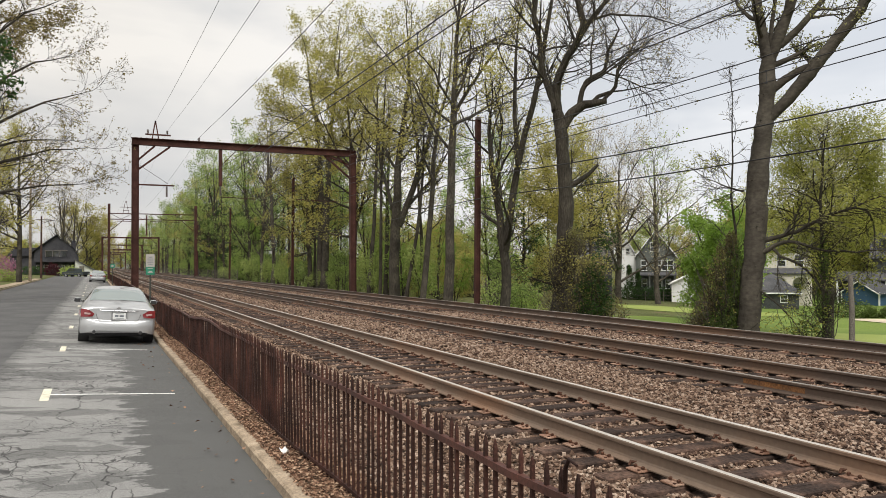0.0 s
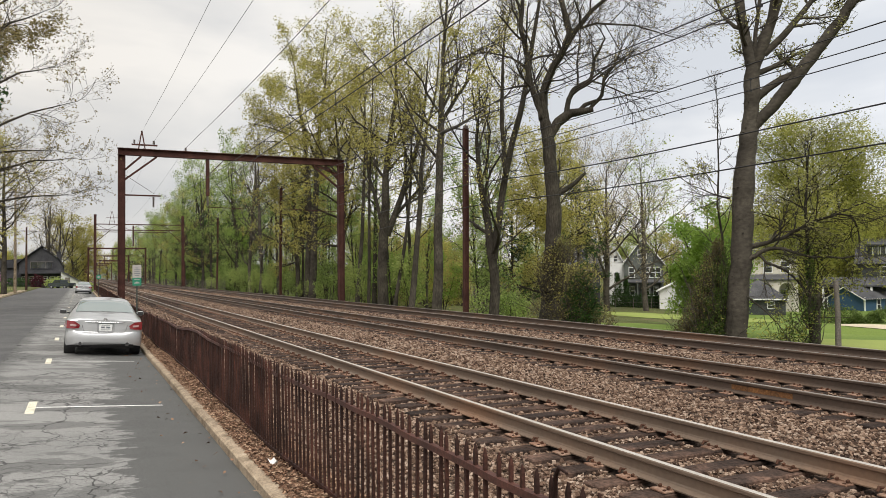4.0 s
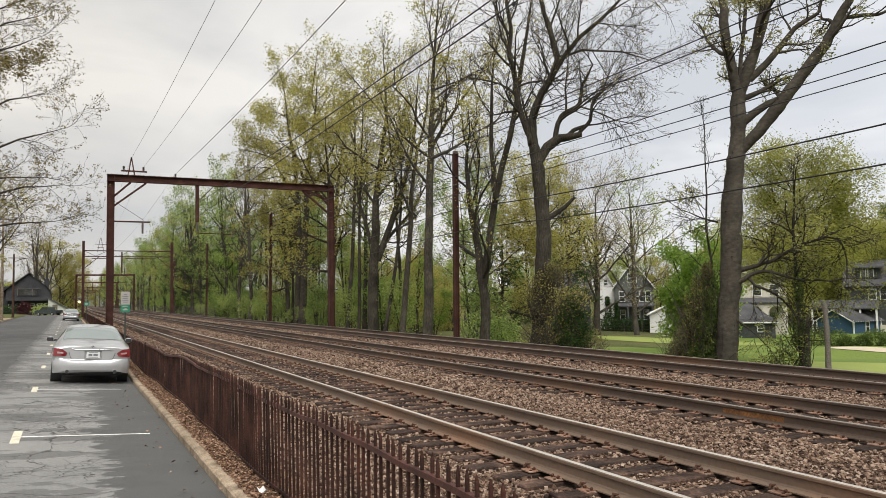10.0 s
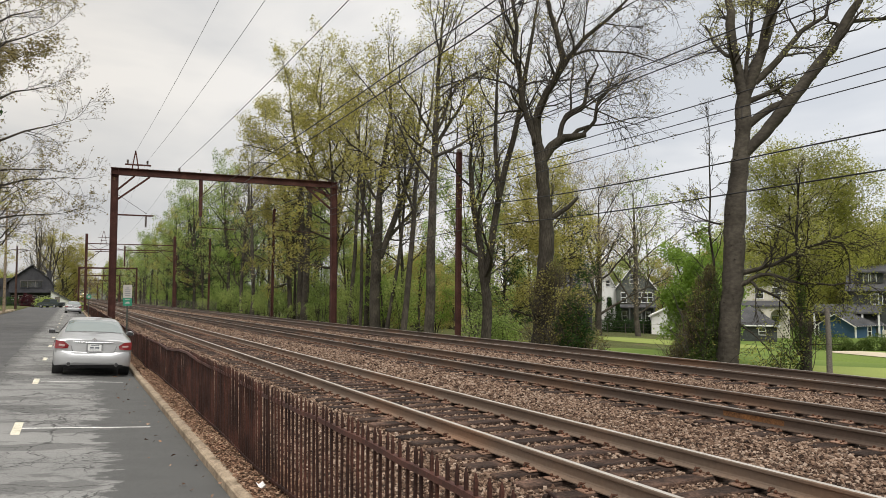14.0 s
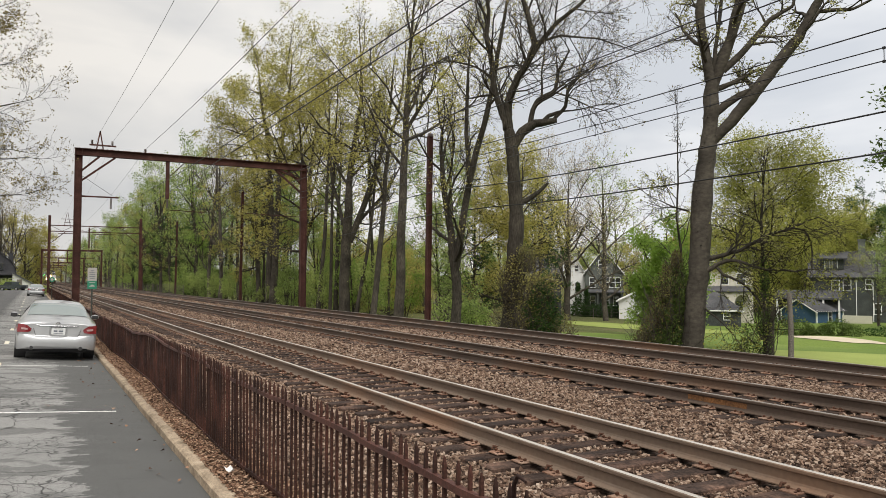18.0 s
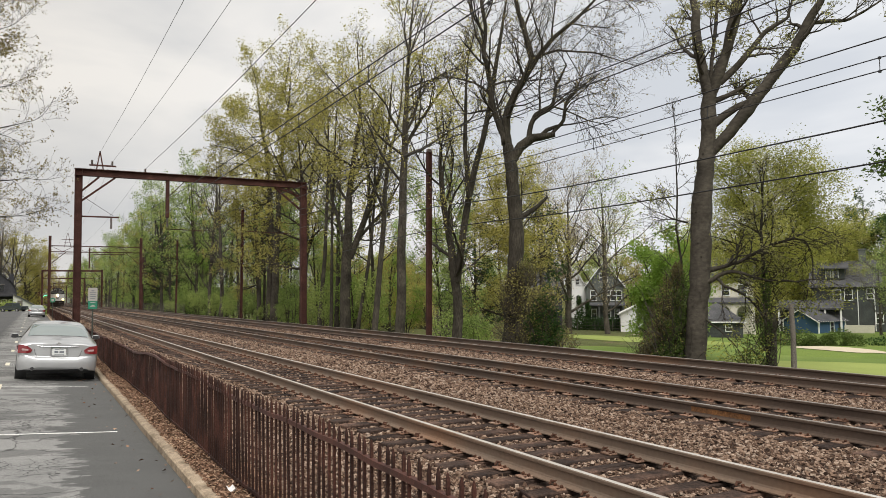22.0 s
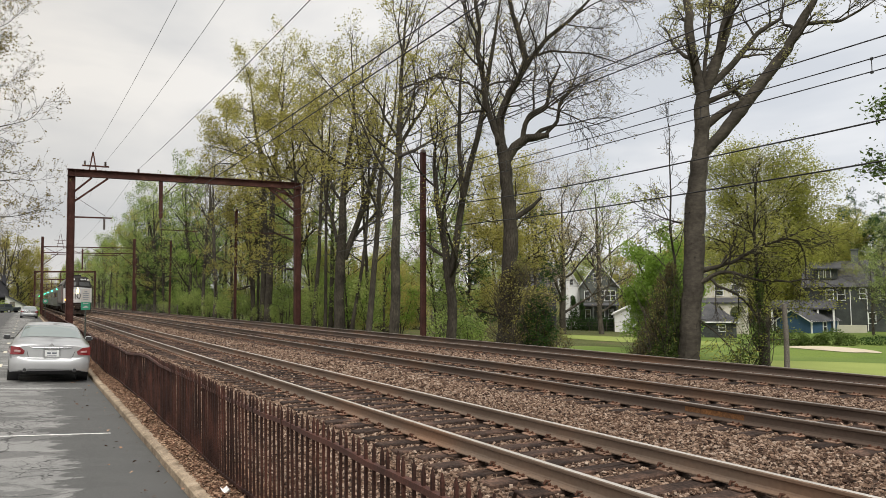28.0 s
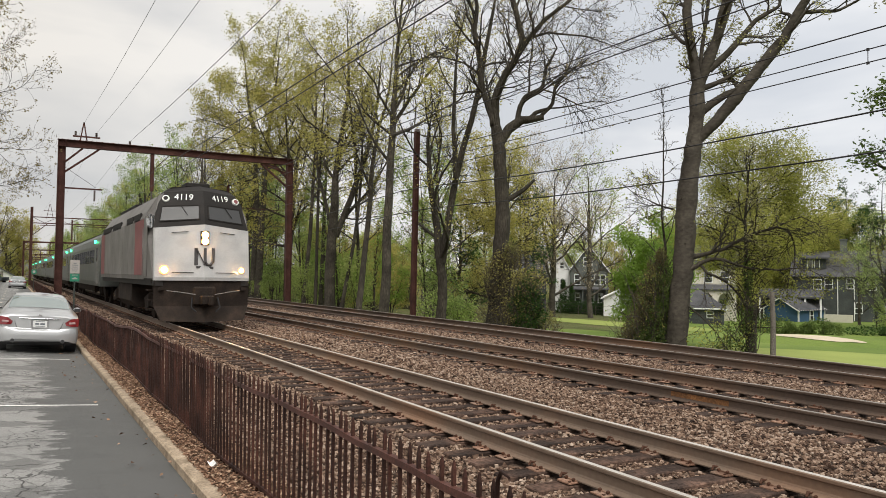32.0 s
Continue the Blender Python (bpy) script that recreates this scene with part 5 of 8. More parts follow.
big_x, big_y = 18.0, 17.02
right_tree = tree_meshes(201, [
    limb(((-0.1, 0.1, -1.2), 0.396), ((-0.08, 0.08, 0.4), 0.331), ((0.05, -0.05, 2.1), 0.315), ((0.11, -0.12, 3.7), 0.316), ((0.14, -0.15, 4.8), 0.323), ((0.24, -0.25, 5.9), 0.28), ((0.31, -0.32, 6.6), 0.243), ((0.34, -0.36, 7.5), 0.234), ((0.37, -0.39, 8.3), 0.224), ((0.29, -0.3, 8.75), 0.163), ((0.16, -0.17, 10.0), 0.151), ((0.1, -0.11, 11.5), 0.124), ((0.11, -0.11, 14.0), 0.0774)),
    limb(((0.4, -0.42, 8.2), 0.181), ((0.55, -0.58, 8.8), 0.169), ((0.76, -0.81, 9.65), 0.163), ((0.95, -1.0, 10.7), 0.163), ((1.01, -1.07, 11.3), 0.155), ((1.3, -1.4, 13.6), 0.0774)),
    limb(((0.6, -0.62, 8.6), 0.0989), ((0.94, -1.0, 9.07), 0.0989), ((1.2, -1.27, 9.5), 0.0903), ((1.5, -1.6, 10.05), 0.0731), ((1.95, -2.06, 10.4), 0.05)),
    limb(((0.4, -0.42, 8.5), 0.0688), ((0.44, -0.47, 9.3), 0.0654), ((0.52, -0.55, 10.1), 0.0602), ((0.65, -0.7, 12.0), 0.04)),
    limb(((0.36, -0.38, 6.45), 0.168), ((0.71, -0.75, 6.96), 0.181), ((0.97, -1.02, 7.42), 0.189), ((1.18, -1.25, 7.83), 0.189), ((1.62, -1.71, 8.63), 0.172), ((2.05, -2.16, 9.42), 0.159), ((2.34, -2.47, 10.2), 0.133), ((2.63, -2.78, 10.9), 0.0989), ((2.95, -3.1, 12.4), 0.06)),
    limb(((2.33, -2.46, 10.16), 0.0602), ((2.73, -2.89, 10.16), 0.058), ((3.05, -3.23, 10.12), 0.047), ((3.42, -3.61, 10.37), 0.036), ((3.9, -4.1, 10.8), 0.015)),
    limb(((0.36, -0.38, 7.2), 0.12), ((0.63, -0.67, 7.55), 0.12), ((0.91, -0.96, 7.8), 0.112), ((1.2, -1.27, 7.95), 0.0946)) + (True,),
], limbs=8, limb_len=2.4, limb_from=0.6, limb_angle=58, subs=5, twigs=5, leaves=12, leaf=0.045, haze=0.1, bark="smoothbark", foliage_key="leaf_tuft", rise=0.05, dome=False, sway=0.001, side_from=0.35, knob=0.16, gap=-0.1, clump=1.2)
great_tree = plant("great_tree", right_tree, pose(big_x, big_y, -0.1), "massive grey-barked tree forking high over the wires, thin new leaves", "great trees")



def aside(*rows):
    """A limb drawn square to the line of sight to the great tree: (aside, towards the line, height, radius)."""
    return [(0.687 * u - 0.727 * v, -0.727 * u - 0.687 * v, z) for u, v, z, _ in rows], [w for *_, w in rows]


# the low tangle of dark side limbs on the great trunk
low_limbs = tree_meshes(204, [
    aside((0.2, 0.0, 2.72, 0.10), (0.63, 0.05, 2.91, 0.066), (1.12, 0.15, 3.0, 0.055), (1.6, 0.2, 3.26, 0.05), (2.07, 0.25, 3.49, 0.042), (2.7, 0.3, 3.71, 0.035), (3.4, 0.3, 4.0, 0.015)),
    aside((0.2, 0.1, 2.4, 0.09), (0.71, 0.2, 2.65, 0.062), (1.11, 0.3, 2.75, 0.05), (1.5, 0.4, 2.6, 0.04), (1.9, 0.45, 2.47, 0.033), (2.68, 0.5, 2.44, 0.027), (3.44, 0.6, 2.47, 0.012)),
    aside((0.6, 0.15, 2.55, 0.05), (0.79, 0.2, 2.32, 0.042), (1.42, 0.3, 2.01, 0.034), (1.81, 0.35, 1.5, 0.025), (1.89, 0.4, 1.08, 0.012)),
    aside((0.9, 0.1, 2.95, 0.04), (1.1, -0.2, 3.3, 0.033), (1.35, -0.4, 3.75, 0.026), (1.5, -0.5, 4.3, 0.012)),
    aside((2.7, 0.3, 3.7, 0.03), (3.08, 0.3, 3.6, 0.028), (3.22, 0.35, 3.1, 0.024), (3.17, 0.4, 2.44, 0.016)),
    aside((0.25, 0.2, 1.3, 0.03), (0.6, 0.4, 1.0, 0.022), (1.0, 0.5, 0.6, 0.015), (1.3, 0.6, 0.1, 0.008)),
    aside((-0.2, 0.1, 4.3, 0.035), (-0.6, 0.2, 4.4, 0.026), (-1.1, 0.3, 4.65, 0.012)),
], limbs=14, limb_len=1.7, limb_from=0.25, limb_angle=52, subs=6, twigs=4, leaves=5, leaf=0.036, haze=0.07, bark="darkbark", foliage_key="leaf_gold", rise=-0.02, dome=False, sway=0.006, side_from=0.2, gap=0.0, clump=1.4)
part("side_branch", low_limbs[0], None, great_tree, "dark crooked side growth with fine twigs")
part("side_foliage", low_limbs[1], None, great_tree, "small yellow-green new leaf growth")
rk = random.Random(205)
for k in range(34):
    z = rk.uniform(0.3, 7.5)
    a = rk.uniform(-1.25, 1.25)
    cx, cr = np.interp(z, (0.4, 2.1, 3.7, 4.8, 5.9, 6.6, 7.5), (-0.08, 0.05, 0.11, 0.14, 0.24, 0.31, 0.34)), np.interp(z, (0.4, 2.1, 4.8, 5.9, 6.6, 7.5), (0.331, 0.315, 0.323, 0.28, 0.243, 0.234))
    u, v = cr * 0.98 * math.sin(a), cr * 0.98 * math.cos(a)
    wide = rk.uniform(0.014, 0.034)
    part("bark_knot", Shape().ball(cx + 0.687 * u - 0.727 * v, -cx - 0.727 * u - 0.687 * v, z, wide, wide, wide * rk.uniform(0.6, 1.0), 5, 7), M["darkbark"], great_tree)

twist = tree_meshes(202, [
    limb(((0, 0, -1.0), 0.396), ((0.02, -0.01, 0.2), 0.327), ((0.22, -0.14, 2.6), 0.318), ((0.35, -0.23, 4.4), 0.335), ((0.32, -0.2, 6.1), 0.31), ((0.21, -0.14, 7.6), 0.284), ((0.1, -0.07, 8.6), 0.267), ((-0.04, 0.02, 9.2), 0.155), ((-0.4, 0.26, 10.4), 0.138), ((-0.54, 0.35, 11.8), 0.122), ((-0.75, 0.49, 12.9), 0.112), ((-0.67, 0.43, 14.0), 0.095), ((-0.91, 0.59, 16.5), 0.0688)),
    limb(((0.16, -0.1, 8.3), 0.224), ((0.05, -0.03, 9.4), 0.185), ((0.06, -0.04, 10.1), 0.176), ((0.35, -0.23, 11.0), 0.172), ((0.81, -0.53, 11.9), 0.15), ((1.04, -0.68, 12.6), 0.146), ((0.76, -0.49, 14.1), 0.112), ((0.47, -0.31, 15.2), 0.0946), ((0.4, -0.27, 17.0), 0.0516)),
    limb(((0.78, -0.5, 11.8), 0.129), ((1.19, -0.77, 12.6), 0.116), ((1.79, -1.16, 13.5), 0.0989), ((2.84, -1.84, 14.5), 0.0731), ((3.9, -2.5, 15.8), 0.0344)),
    limb(((0.22, -0.14, 8.1), 0.241), ((0.55, -0.36, 8.73), 0.224), ((1.0, -0.65, 9.1), 0.181), ((1.51, -0.98, 9.18), 0.155), ((1.84, -1.19, 9.24), 0.129)) + (True,),
    limb(((0.86, -0.56, 9.0), 0.12), ((0.95, -0.61, 9.7), 0.12), ((1.16, -0.75, 10.15), 0.107), ((1.78, -1.16, 10.54), 0.0903), ((1.91, -1.24, 11.4), 0.0688), ((2.3, -1.5, 12.3), 0.0344)),
    limb(((1.7, -1.1, 9.25), 0.086), ((2.15, -1.4, 9.8), 0.0817), ((2.25, -1.46, 10.65), 0.0688), ((2.71, -1.76, 11.2), 0.0473), ((3.4, -2.2, 11.8), 0.0172)),
    limb(((0.4, -0.26, 5.5), 0.129), ((0.81, -0.53, 5.8), 0.112), ((1.18, -0.77, 6.1), 0.0903), ((1.52, -0.99, 6.5), 0.0602)) + (True,),
    limb(((1.3, -0.84, 9.15), 0.1), ((1.55, -1.0, 9.45), 0.095), ((1.95, -1.26, 9.6), 0.085)) + (True,),
    limb(((1.1, -0.7, 12.7), 0.0688), ((2.0, -1.3, 13.0), 0.0516), ((3.4, -2.2, 12.8), 0.0344), ((4.8, -3.1, 12.2), 0.0129)),
], limbs=12, limb_len=4.8, limb_from=0.6, limb_angle=46, subs=8, twigs=7, leaves=2, leaf=0.045, haze=0.08, bark="darkbark", foliage_key="leaf_bud", rise=0.03, dome=False, twig_points=3, sway=0.0015, knob=0.14)
plant("twisted_tree", twist, pose(18.2, 28.0, -0.2), "crooked dark tree with lopped limbs and vines round its foot", "great trees")

fork_tree = tree_meshes(203, [
    limb(((0, 0, -0.8), 0.34), ((0, 0, 0.4), 0.26), ((0.0, 0.0, 2.6), 0.235), ((-0.3, 0.3, 5.5), 0.17), ((-0.6, 0.5, 8.0), 0.13), ((-0.5, 0.6, 10.0), 0.06)),
    limb(((0.0, 0.0, 3.0), 0.2), ((0.35, -0.3, 6.0), 0.175), ((0.9, -0.9, 9.5), 0.15), ((1.4, -1.5, 13.0), 0.12), ((1.9, -2.0, 17.0), 0.05)),
    limb(((0.5, -0.5, 7.2), 0.14), ((0.3, -0.4, 10.0), 0.11), ((0.5, -0.5, 14.0), 0.05)),
], limbs=9, limb_len=4.4, limb_from=0.42, subs=6, twigs=5, leaves=12, leaf=0.058, haze=0.2, bark="darkbark", foliage_key="leaf_olive", gap=0.0, clump=0.8, side_from=0.3)
plant("forked_tree", fork_tree, pose(18.7, 33.4, -0.3), "forked dark-barked tree in thin spring leaf", "great trees")


def thicket(name, seed, m, columns, count, leaf, foliage_key, label, vines=14, category="shrub", group="shrubs and vines", wood="darkbark", thick=0.018):
    """A tangle of vines and leaves heaped in uneven mounds. columns: (x, y, z, rx, ry, rz) of each mound."""
    r = np.random.RandomState(seed)
    t = thing(name, m, label, category, group)
    pts = []
    rows = []
    for x, y, z, rx, ry, rz in columns:
        d = r.normal(size=(count, 3))
        d /= np.linalg.norm(d, axis=1, keepdims=True)
        d *= (r.uniform(0.25, 1.0, count) ** 0.4 * (1 + 0.28 * np.sin(d[:, 0] * 7 + seed) * np.sin(d[:, 2] * 9 + d[:, 1] * 6)))[:, None]
        p = d * np.array([rx, ry, rz]) + np.array([x, y, z])
        pts.append(p[p[:, 2] > -0.35])
        for _ in range(vines):
            a = r.uniform(0, 6.28)
            start = (x + 0.7 * rx * math.cos(a), y + 0.7 * ry * math.sin(a), z - rz)
            rows.append(branch(r, start, (r.normal() * 0.2, r.normal() * 0.2, 1.0), rz * r.uniform(1.2, 2.1), thick, thick / 3, 6, 0.25, 0.05))
    lv, lf = leaf_quads(r, np.concatenate(pts), leaf)
    tagged(part("leafage", soup("leafage", lv, lf, M[foliage_key]), None, t), kind="stuff")
    if rows:
        v, f = tubes(rows, 4)
        tagged(part("vine_growth", soup("vine_growth", v, f, M[wood], True), None, t), kind="stuff")
    return t

# vines and shrubs below the great trees
thicket("vine_tangle", 301, pose(17.6, 17.98, -0.2), [(-0.15, 0.15, 0.5, 0.55, 0.55, 0.9), (-0.02, 0.02, 1.3, 0.48, 0.48, 0.8), (0.14, -0.16, 2.1, 0.34, 0.34, 0.7), (0.28, -0.3, 2.75, 0.2, 0.2, 0.45), (-0.35, 0.45, 0.25, 0.4, 0.4, 0.5)], 1500, 0.038, "leaf_brown", "brown and green vines smothering a stump beside a great tree", 85, wood="bark", thick=0.011)
thicket("vine_tangle", 302, pose(17.66, 17.75, -0.2), [(0.05, -0.05, 0.8, 0.5, 0.5, 1.2), (0.2, -0.25, 1.8, 0.36, 0.36, 1.0), (-0.1, 0.1, 0.3, 0.6, 0.6, 0.5)], 2800, 0.04, "leaf_maple", "dark ivy hung over a stump", 20, thick=0.01)
thicket("vine_tangle", 303, pose(18.3, 27.0, -0.2), [(0, 0, 1.0, 0.9, 0.9, 1.3), (-0.2, 0.5, 2.3, 0.55, 0.55, 0.9), (0.4, -0.5, 0.6, 0.9, 0.9, 1.0), (0.5, -0.7, 1.9, 0.6, 0.6, 0.7), (0.2, 0.0, 3.2, 0.4, 0.4, 0.6)], 1000, 0.05, "leaf_brown", "dry brown vines climbing the foot of the crooked tree", 80, wood="bark", thick=0.013)
thicket("ivy_clump", 304, pose(18.8, 26.2, -0.3), [(0, 0, 1.0, 0.75, 0.75, 1.3)], 2600, 0.07, "leaf_deep", "dark green ivy bush beside the crooked tree", 8)
thicket("ivy_clump", 305, pose(19.05, 15.42, -0.4), [(-0.12, 0.14, 0.7, 0.46, 0.46, 0.9), (0.02, 0, 1.6, 0.2, 0.2, 0.9), (0.05, 0, 2.5, 0.16, 0.16, 0.8), (-0.25, 0.3, 0.3, 0.5, 0.5, 0.5)], 1000, 0.03, "leaf_maple", "leafy ivy on a slender trunk", 14)
slim = tree_meshes(312, [limb(((0, 0, -0.4), 0.05), ((0.05, 0.0, 2.5), 0.042), ((-0.05, 0.05, 5.0), 0.03), ((0.0, 0.0, 7.6), 0.012))], limbs=10, limb_len=1.5, limb_from=0.35, limb_angle=50, subs=5, twigs=4, leaves=1, leaf=0.03, haze=0.03, bark="darkbark", foliage_key="leaf_bud", dome=False, rise=0.02)
plant("bare_sapling", slim, pose(18.3, 18.0, -0.2), "slim bare sapling with fine dark twigs beside the great trunk", "great trees")
young = tree_meshes(306, [limb(((0, 0, -0.6), 0.085), ((0.05, 0, 2.0), 0.065), ((0.0, 0.1, 4.0), 0.045), ((0.1, 0, 5.6), 0.02))], limbs=9, limb_len=1.5, limb_from=0.4, subs=5, twigs=4, leaves=5, leaf=0.036, haze=0.1, bark="darkbark", foliage_key="leaf_tuft")
plant("young_tree", young, pose(19.05, 15.42, -0.4), "slender ivy-clad young tree beside the far track", "great trees")
thicket("flowering_shrub", 307, pose(19.6, 26.0, -0.5), [(0, 0, 0.5, 0.7, 0.7, 0.6)], 800, 0.05, "leaf_brown", "low reddish twiggy shrub beside the green", 24)
thicket("roadside_shrub", 308, pose(21.5, 38.5, -0.6), [(0, 0, 0.7, 1.6, 1.6, 1.1), (1.5, 0.6, 0.6, 1.2, 1.2, 0.9)], 1700, 0.075, "leaf_mid", "fresh green shrub at the edge of the woods", 20)
thicket("roadside_shrub", 309, pose(27.5, 42.5, -1.2), [(0, 0, 0.6, 2.6, 2.0, 0.9), (2.5, -0.6, 0.5, 2.0, 1.6, 0.8)], 1700, 0.08, "leaf_brown", "dull reddish brown shrub on the bank", 24)

thicket("vine_tangle", 310, pose(18.35, 26.9, -0.2), [(0.1, -0.1, 1.2, 1.05, 1.05, 1.5), (-0.1, 0.3, 2.5, 0.7, 0.7, 1.0), (0.45, -0.6, 1.7, 0.8, 0.8, 1.0)], 420, 0.05, "leaf_olive", "fresh yellow-green leaves on trailing vines", 16)
thicket("vine_tangle", 311, pose(17.6, 17.95, -0.2), [(0, 0, 0.7, 0.75, 0.75, 1.1), (0.05, -0.1, 1.9, 0.55, 0.55, 1.0)], 420, 0.034, "leaf_olive", "fresh yellow-green leaves on trailing vines", 14)

# trees over the golf course
def by(angle, dist):
    """A spot that far off, by its angle from the line of the tracks."""
    return dist * math.sin(radians(angle)), dist * math.cos(radians(angle))


for m, a, d, s, label in ((BARE, 37.5, 98, 1.35, "tall grey tree still nearly bare"), (LEAFING, 40.2, 100, 1.4, "slim tree with the first green leaves"), (LAWN, 44.7, 60, 1.0, "round bright green tree on the golf course"),
                          (OLIVE, 51.4, 46, 0.96, "broad tree in yellow-green spring leaf"), (OLIVE, 54.0, 128, 1.2, "broad tree in yellow-green leaf behind the houses"), (GOLD, 33.9, 72, 1.3, "leafy tree behind the crooked trunk"), (OLIVE, 62.5, 92, 1.1, "leafy tree shading the grey house"),
                          (OLIVE, 55.4, 125, 1.2, "leafy tree behind the blue shed"), (LEAFING, 59.6, 98, 0.85, "slim tree before the big grey house"), (LEAFING, 57.9, 106, 0.7, "slim tree before the big grey house"), (MIDDLE[2], 58.9, 103, 0.6, "thin leafy young tree before the big grey house"), (MIDDLE[3], 60.6, 101, 0.55, "thin leafy young tree before the big grey house"), (FIR, 57.2, 134, 1.1, "dark evergreen behind the grey house"), (FIR, 59.3, 130, 1.15, "dark evergreen behind the grey house"), (FIR, 60.8, 134, 1.0, "dark evergreen behind the grey house"), (FIR, 30.6, 84, 0.85, "dark evergreen at the end of the woods"), (TALL[2], 28.5, 70, 0.85, "thin tree at the end of the woods"), (TALL[4], 35.5, 84, 0.75, "thin tree beside the golf course")):
    set_tree("lawn", m, *by(a, d), s, label, "trees on the golf course", "golf_course_tree")
for k in range(46):
    a, d = 24 + 0.95 * k, 150 + rw.uniform(-12, 26)
    set_tree("far", rw.choice((FAR_ROUND[0], FAR_ROUND[0], FAR_BARE, FAR_ROUND[1], FAR_TALL[0])), *by(a, d), rw.uniform(0.8, 1.05), "distant tree in hazy spring leaf behind the houses", "far trees", "distant_tree")

for k in range(28):
    a, d = 19 + 0.29 * k, rw.uniform(88, 140)
    set_tree("far", FAR_ROUND[rw.choice((0, 0, 1))], *by(a, d), rw.uniform(0.5, 0.85), "leafy understorey tree deep in the woods", "far trees", "distant_tree")
for k in range(11):
    a, d = 45.5 + 1.25 * k, 138 + rw.uniform(-6, 10)
    set_tree("far", FAR_ROUND[k % 3 % 2], *by(a, d), rw.uniform(1.05, 1.3), "dense tree in dull green leaf behind the houses", "far trees", "distant_tree")

# trees along the road
for m, x, y, s, label in ((OAK[0], -8.5, 72.0, 0.72, "street tree in olive spring leaf"),
                          (BUDDING, -7.9, 100.0, 1.2, "street tree with tan leaf buds"), (FAR_ROUND[0], -13.5, 104.0, 1.1, "street tree in olive spring leaf"), (FAR_BARE, -6.5, 196.0, 1.4, "big bare tree beyond the side street"), (FAR_ROUND[0], -1.6, 208.0, 1.35, "leafy tree beyond the side street"), (FAR_BARE, -4.2, 203.0, 1.25, "big bare tree beyond the side street"), (FAR_ROUND[0], -16.0, 120.0, 1.0, "leafy tree on the lawn"),
                          (FAR_ROUND[0], 0.5, 218.0, 1.15, "leafy tree beside the line")):
    set_tree("street", m, x, y, s, label, "trees along the road", "street_tree")
over_road = tree_meshes(319, [limb(((0, 0, -0.4), 0.4), ((0.1, 0, 4), 0.34), ((0.3, 0.2, 10), 0.24), ((0.6, 0.4, 17), 0.12), ((0.8, 0.4, 21), 0.05))]
                        + [limb(((0.1, 0.1, z0), 0.13), ((reach * 0.35, lean * 0.4, z0 + 0.5 * (z1 - z0)), 0.085), ((reach * 0.7, lean * 0.7, z0 + 0.85 * (z1 - z0)), 0.05), ((reach, lean, z1), 0.015))
                           for z0, z1, reach, lean in ((4.4, 6.2, 6.9, 1.0), (5.4, 8.6, 7.3, 4.0), (6.2, 10.6, 7.2, -1.5), (7.6, 13.4, 6.4, 2.5), (9.0, 15.6, 6.0, 0.0), (11.0, 17.8, 6.0, 3.0), (13.0, 19.6, 5.2, -1.0), (6.6, 9.4, 6.2, 7.0))],
                        limbs=12, limb_len=3.8, limb_from=0.45, limb_angle=38, subs=7, twigs=5, leaves=5, leaf=0.055, haze=0.06, twig_points=3, bark="darkbark", foliage_key="leaf_bud", rise=0.05, dome=False, tuft=0.8, twig_len=0.5)
plant("street_tree", over_road, pose(-7.7, 44.0, 0.2), "large street tree reaching over the road, tan buds on fine twigs", "trees along the road")
tufted = tree_meshes(323, [limb(((0, 0, -0.4), 0.35), ((0.1, 0, 6), 0.3), ((0.3, 0.2, 13), 0.2), ((0.6, 0.3, 20), 0.06))]
                     + [limb(((0.2, 0.1, z0), 0.12), ((reach * 0.4, lean * 0.4, z0 + 0.5 * (z1 - z0)), 0.08), ((reach * 0.75, lean * 0.7, z0 + 0.85 * (z1 - z0)), 0.05), ((reach, lean, z1), 0.015))
                        for z0, z1, reach, lean in ((10.0, 14.6, 5.6, 0.5), (11.5, 16.2, 6.2, 2.0), (12.5, 18.0, 6.4, -1.0), (14.0, 20.0, 6.0, 1.0), (15.0, 21.5, 5.4, 3.0))],
                     limbs=8, limb_len=2.8, limb_from=0.7, limb_angle=44, subs=6, twigs=5, leaves=14, leaf=0.075, haze=0.16, bark="darkbark", foliage_key="leaf_bud", rise=0.02, dome=False, tuft=0.5)
plant("street_tree", tufted, pose(-8.9, 46.5, 0.2), "tall street tree hung with tan-olive leaf tufts", "trees along the road")
reaching = tree_meshes(324, [limb(((0, 0, -0.4), 0.2), ((0.0, 0, 4), 0.17), ((-0.3, 0.2, 9), 0.06)), limb(((0, 0, 4.0), 0.09), ((2.0, 0.2, 6.6), 0.07), ((4.0, 0, 7.6), 0.03)), limb(((0, 0, 4.4), 0.08), ((2.0, 0.2, 7.6), 0.06), ((3.8, 0, 8.9), 0.03))],
                       limbs=6, limb_len=1.6, limb_from=0.6, subs=5, twigs=4, leaves=8, leaf=0.085, haze=0.12, bark="darkbark", foliage_key="leaf_deep", dome=False)
plant("street_tree", reaching, pose(-7.2, 31.0, 0.2), "dark green leafy tree beside the road", "trees along the road")
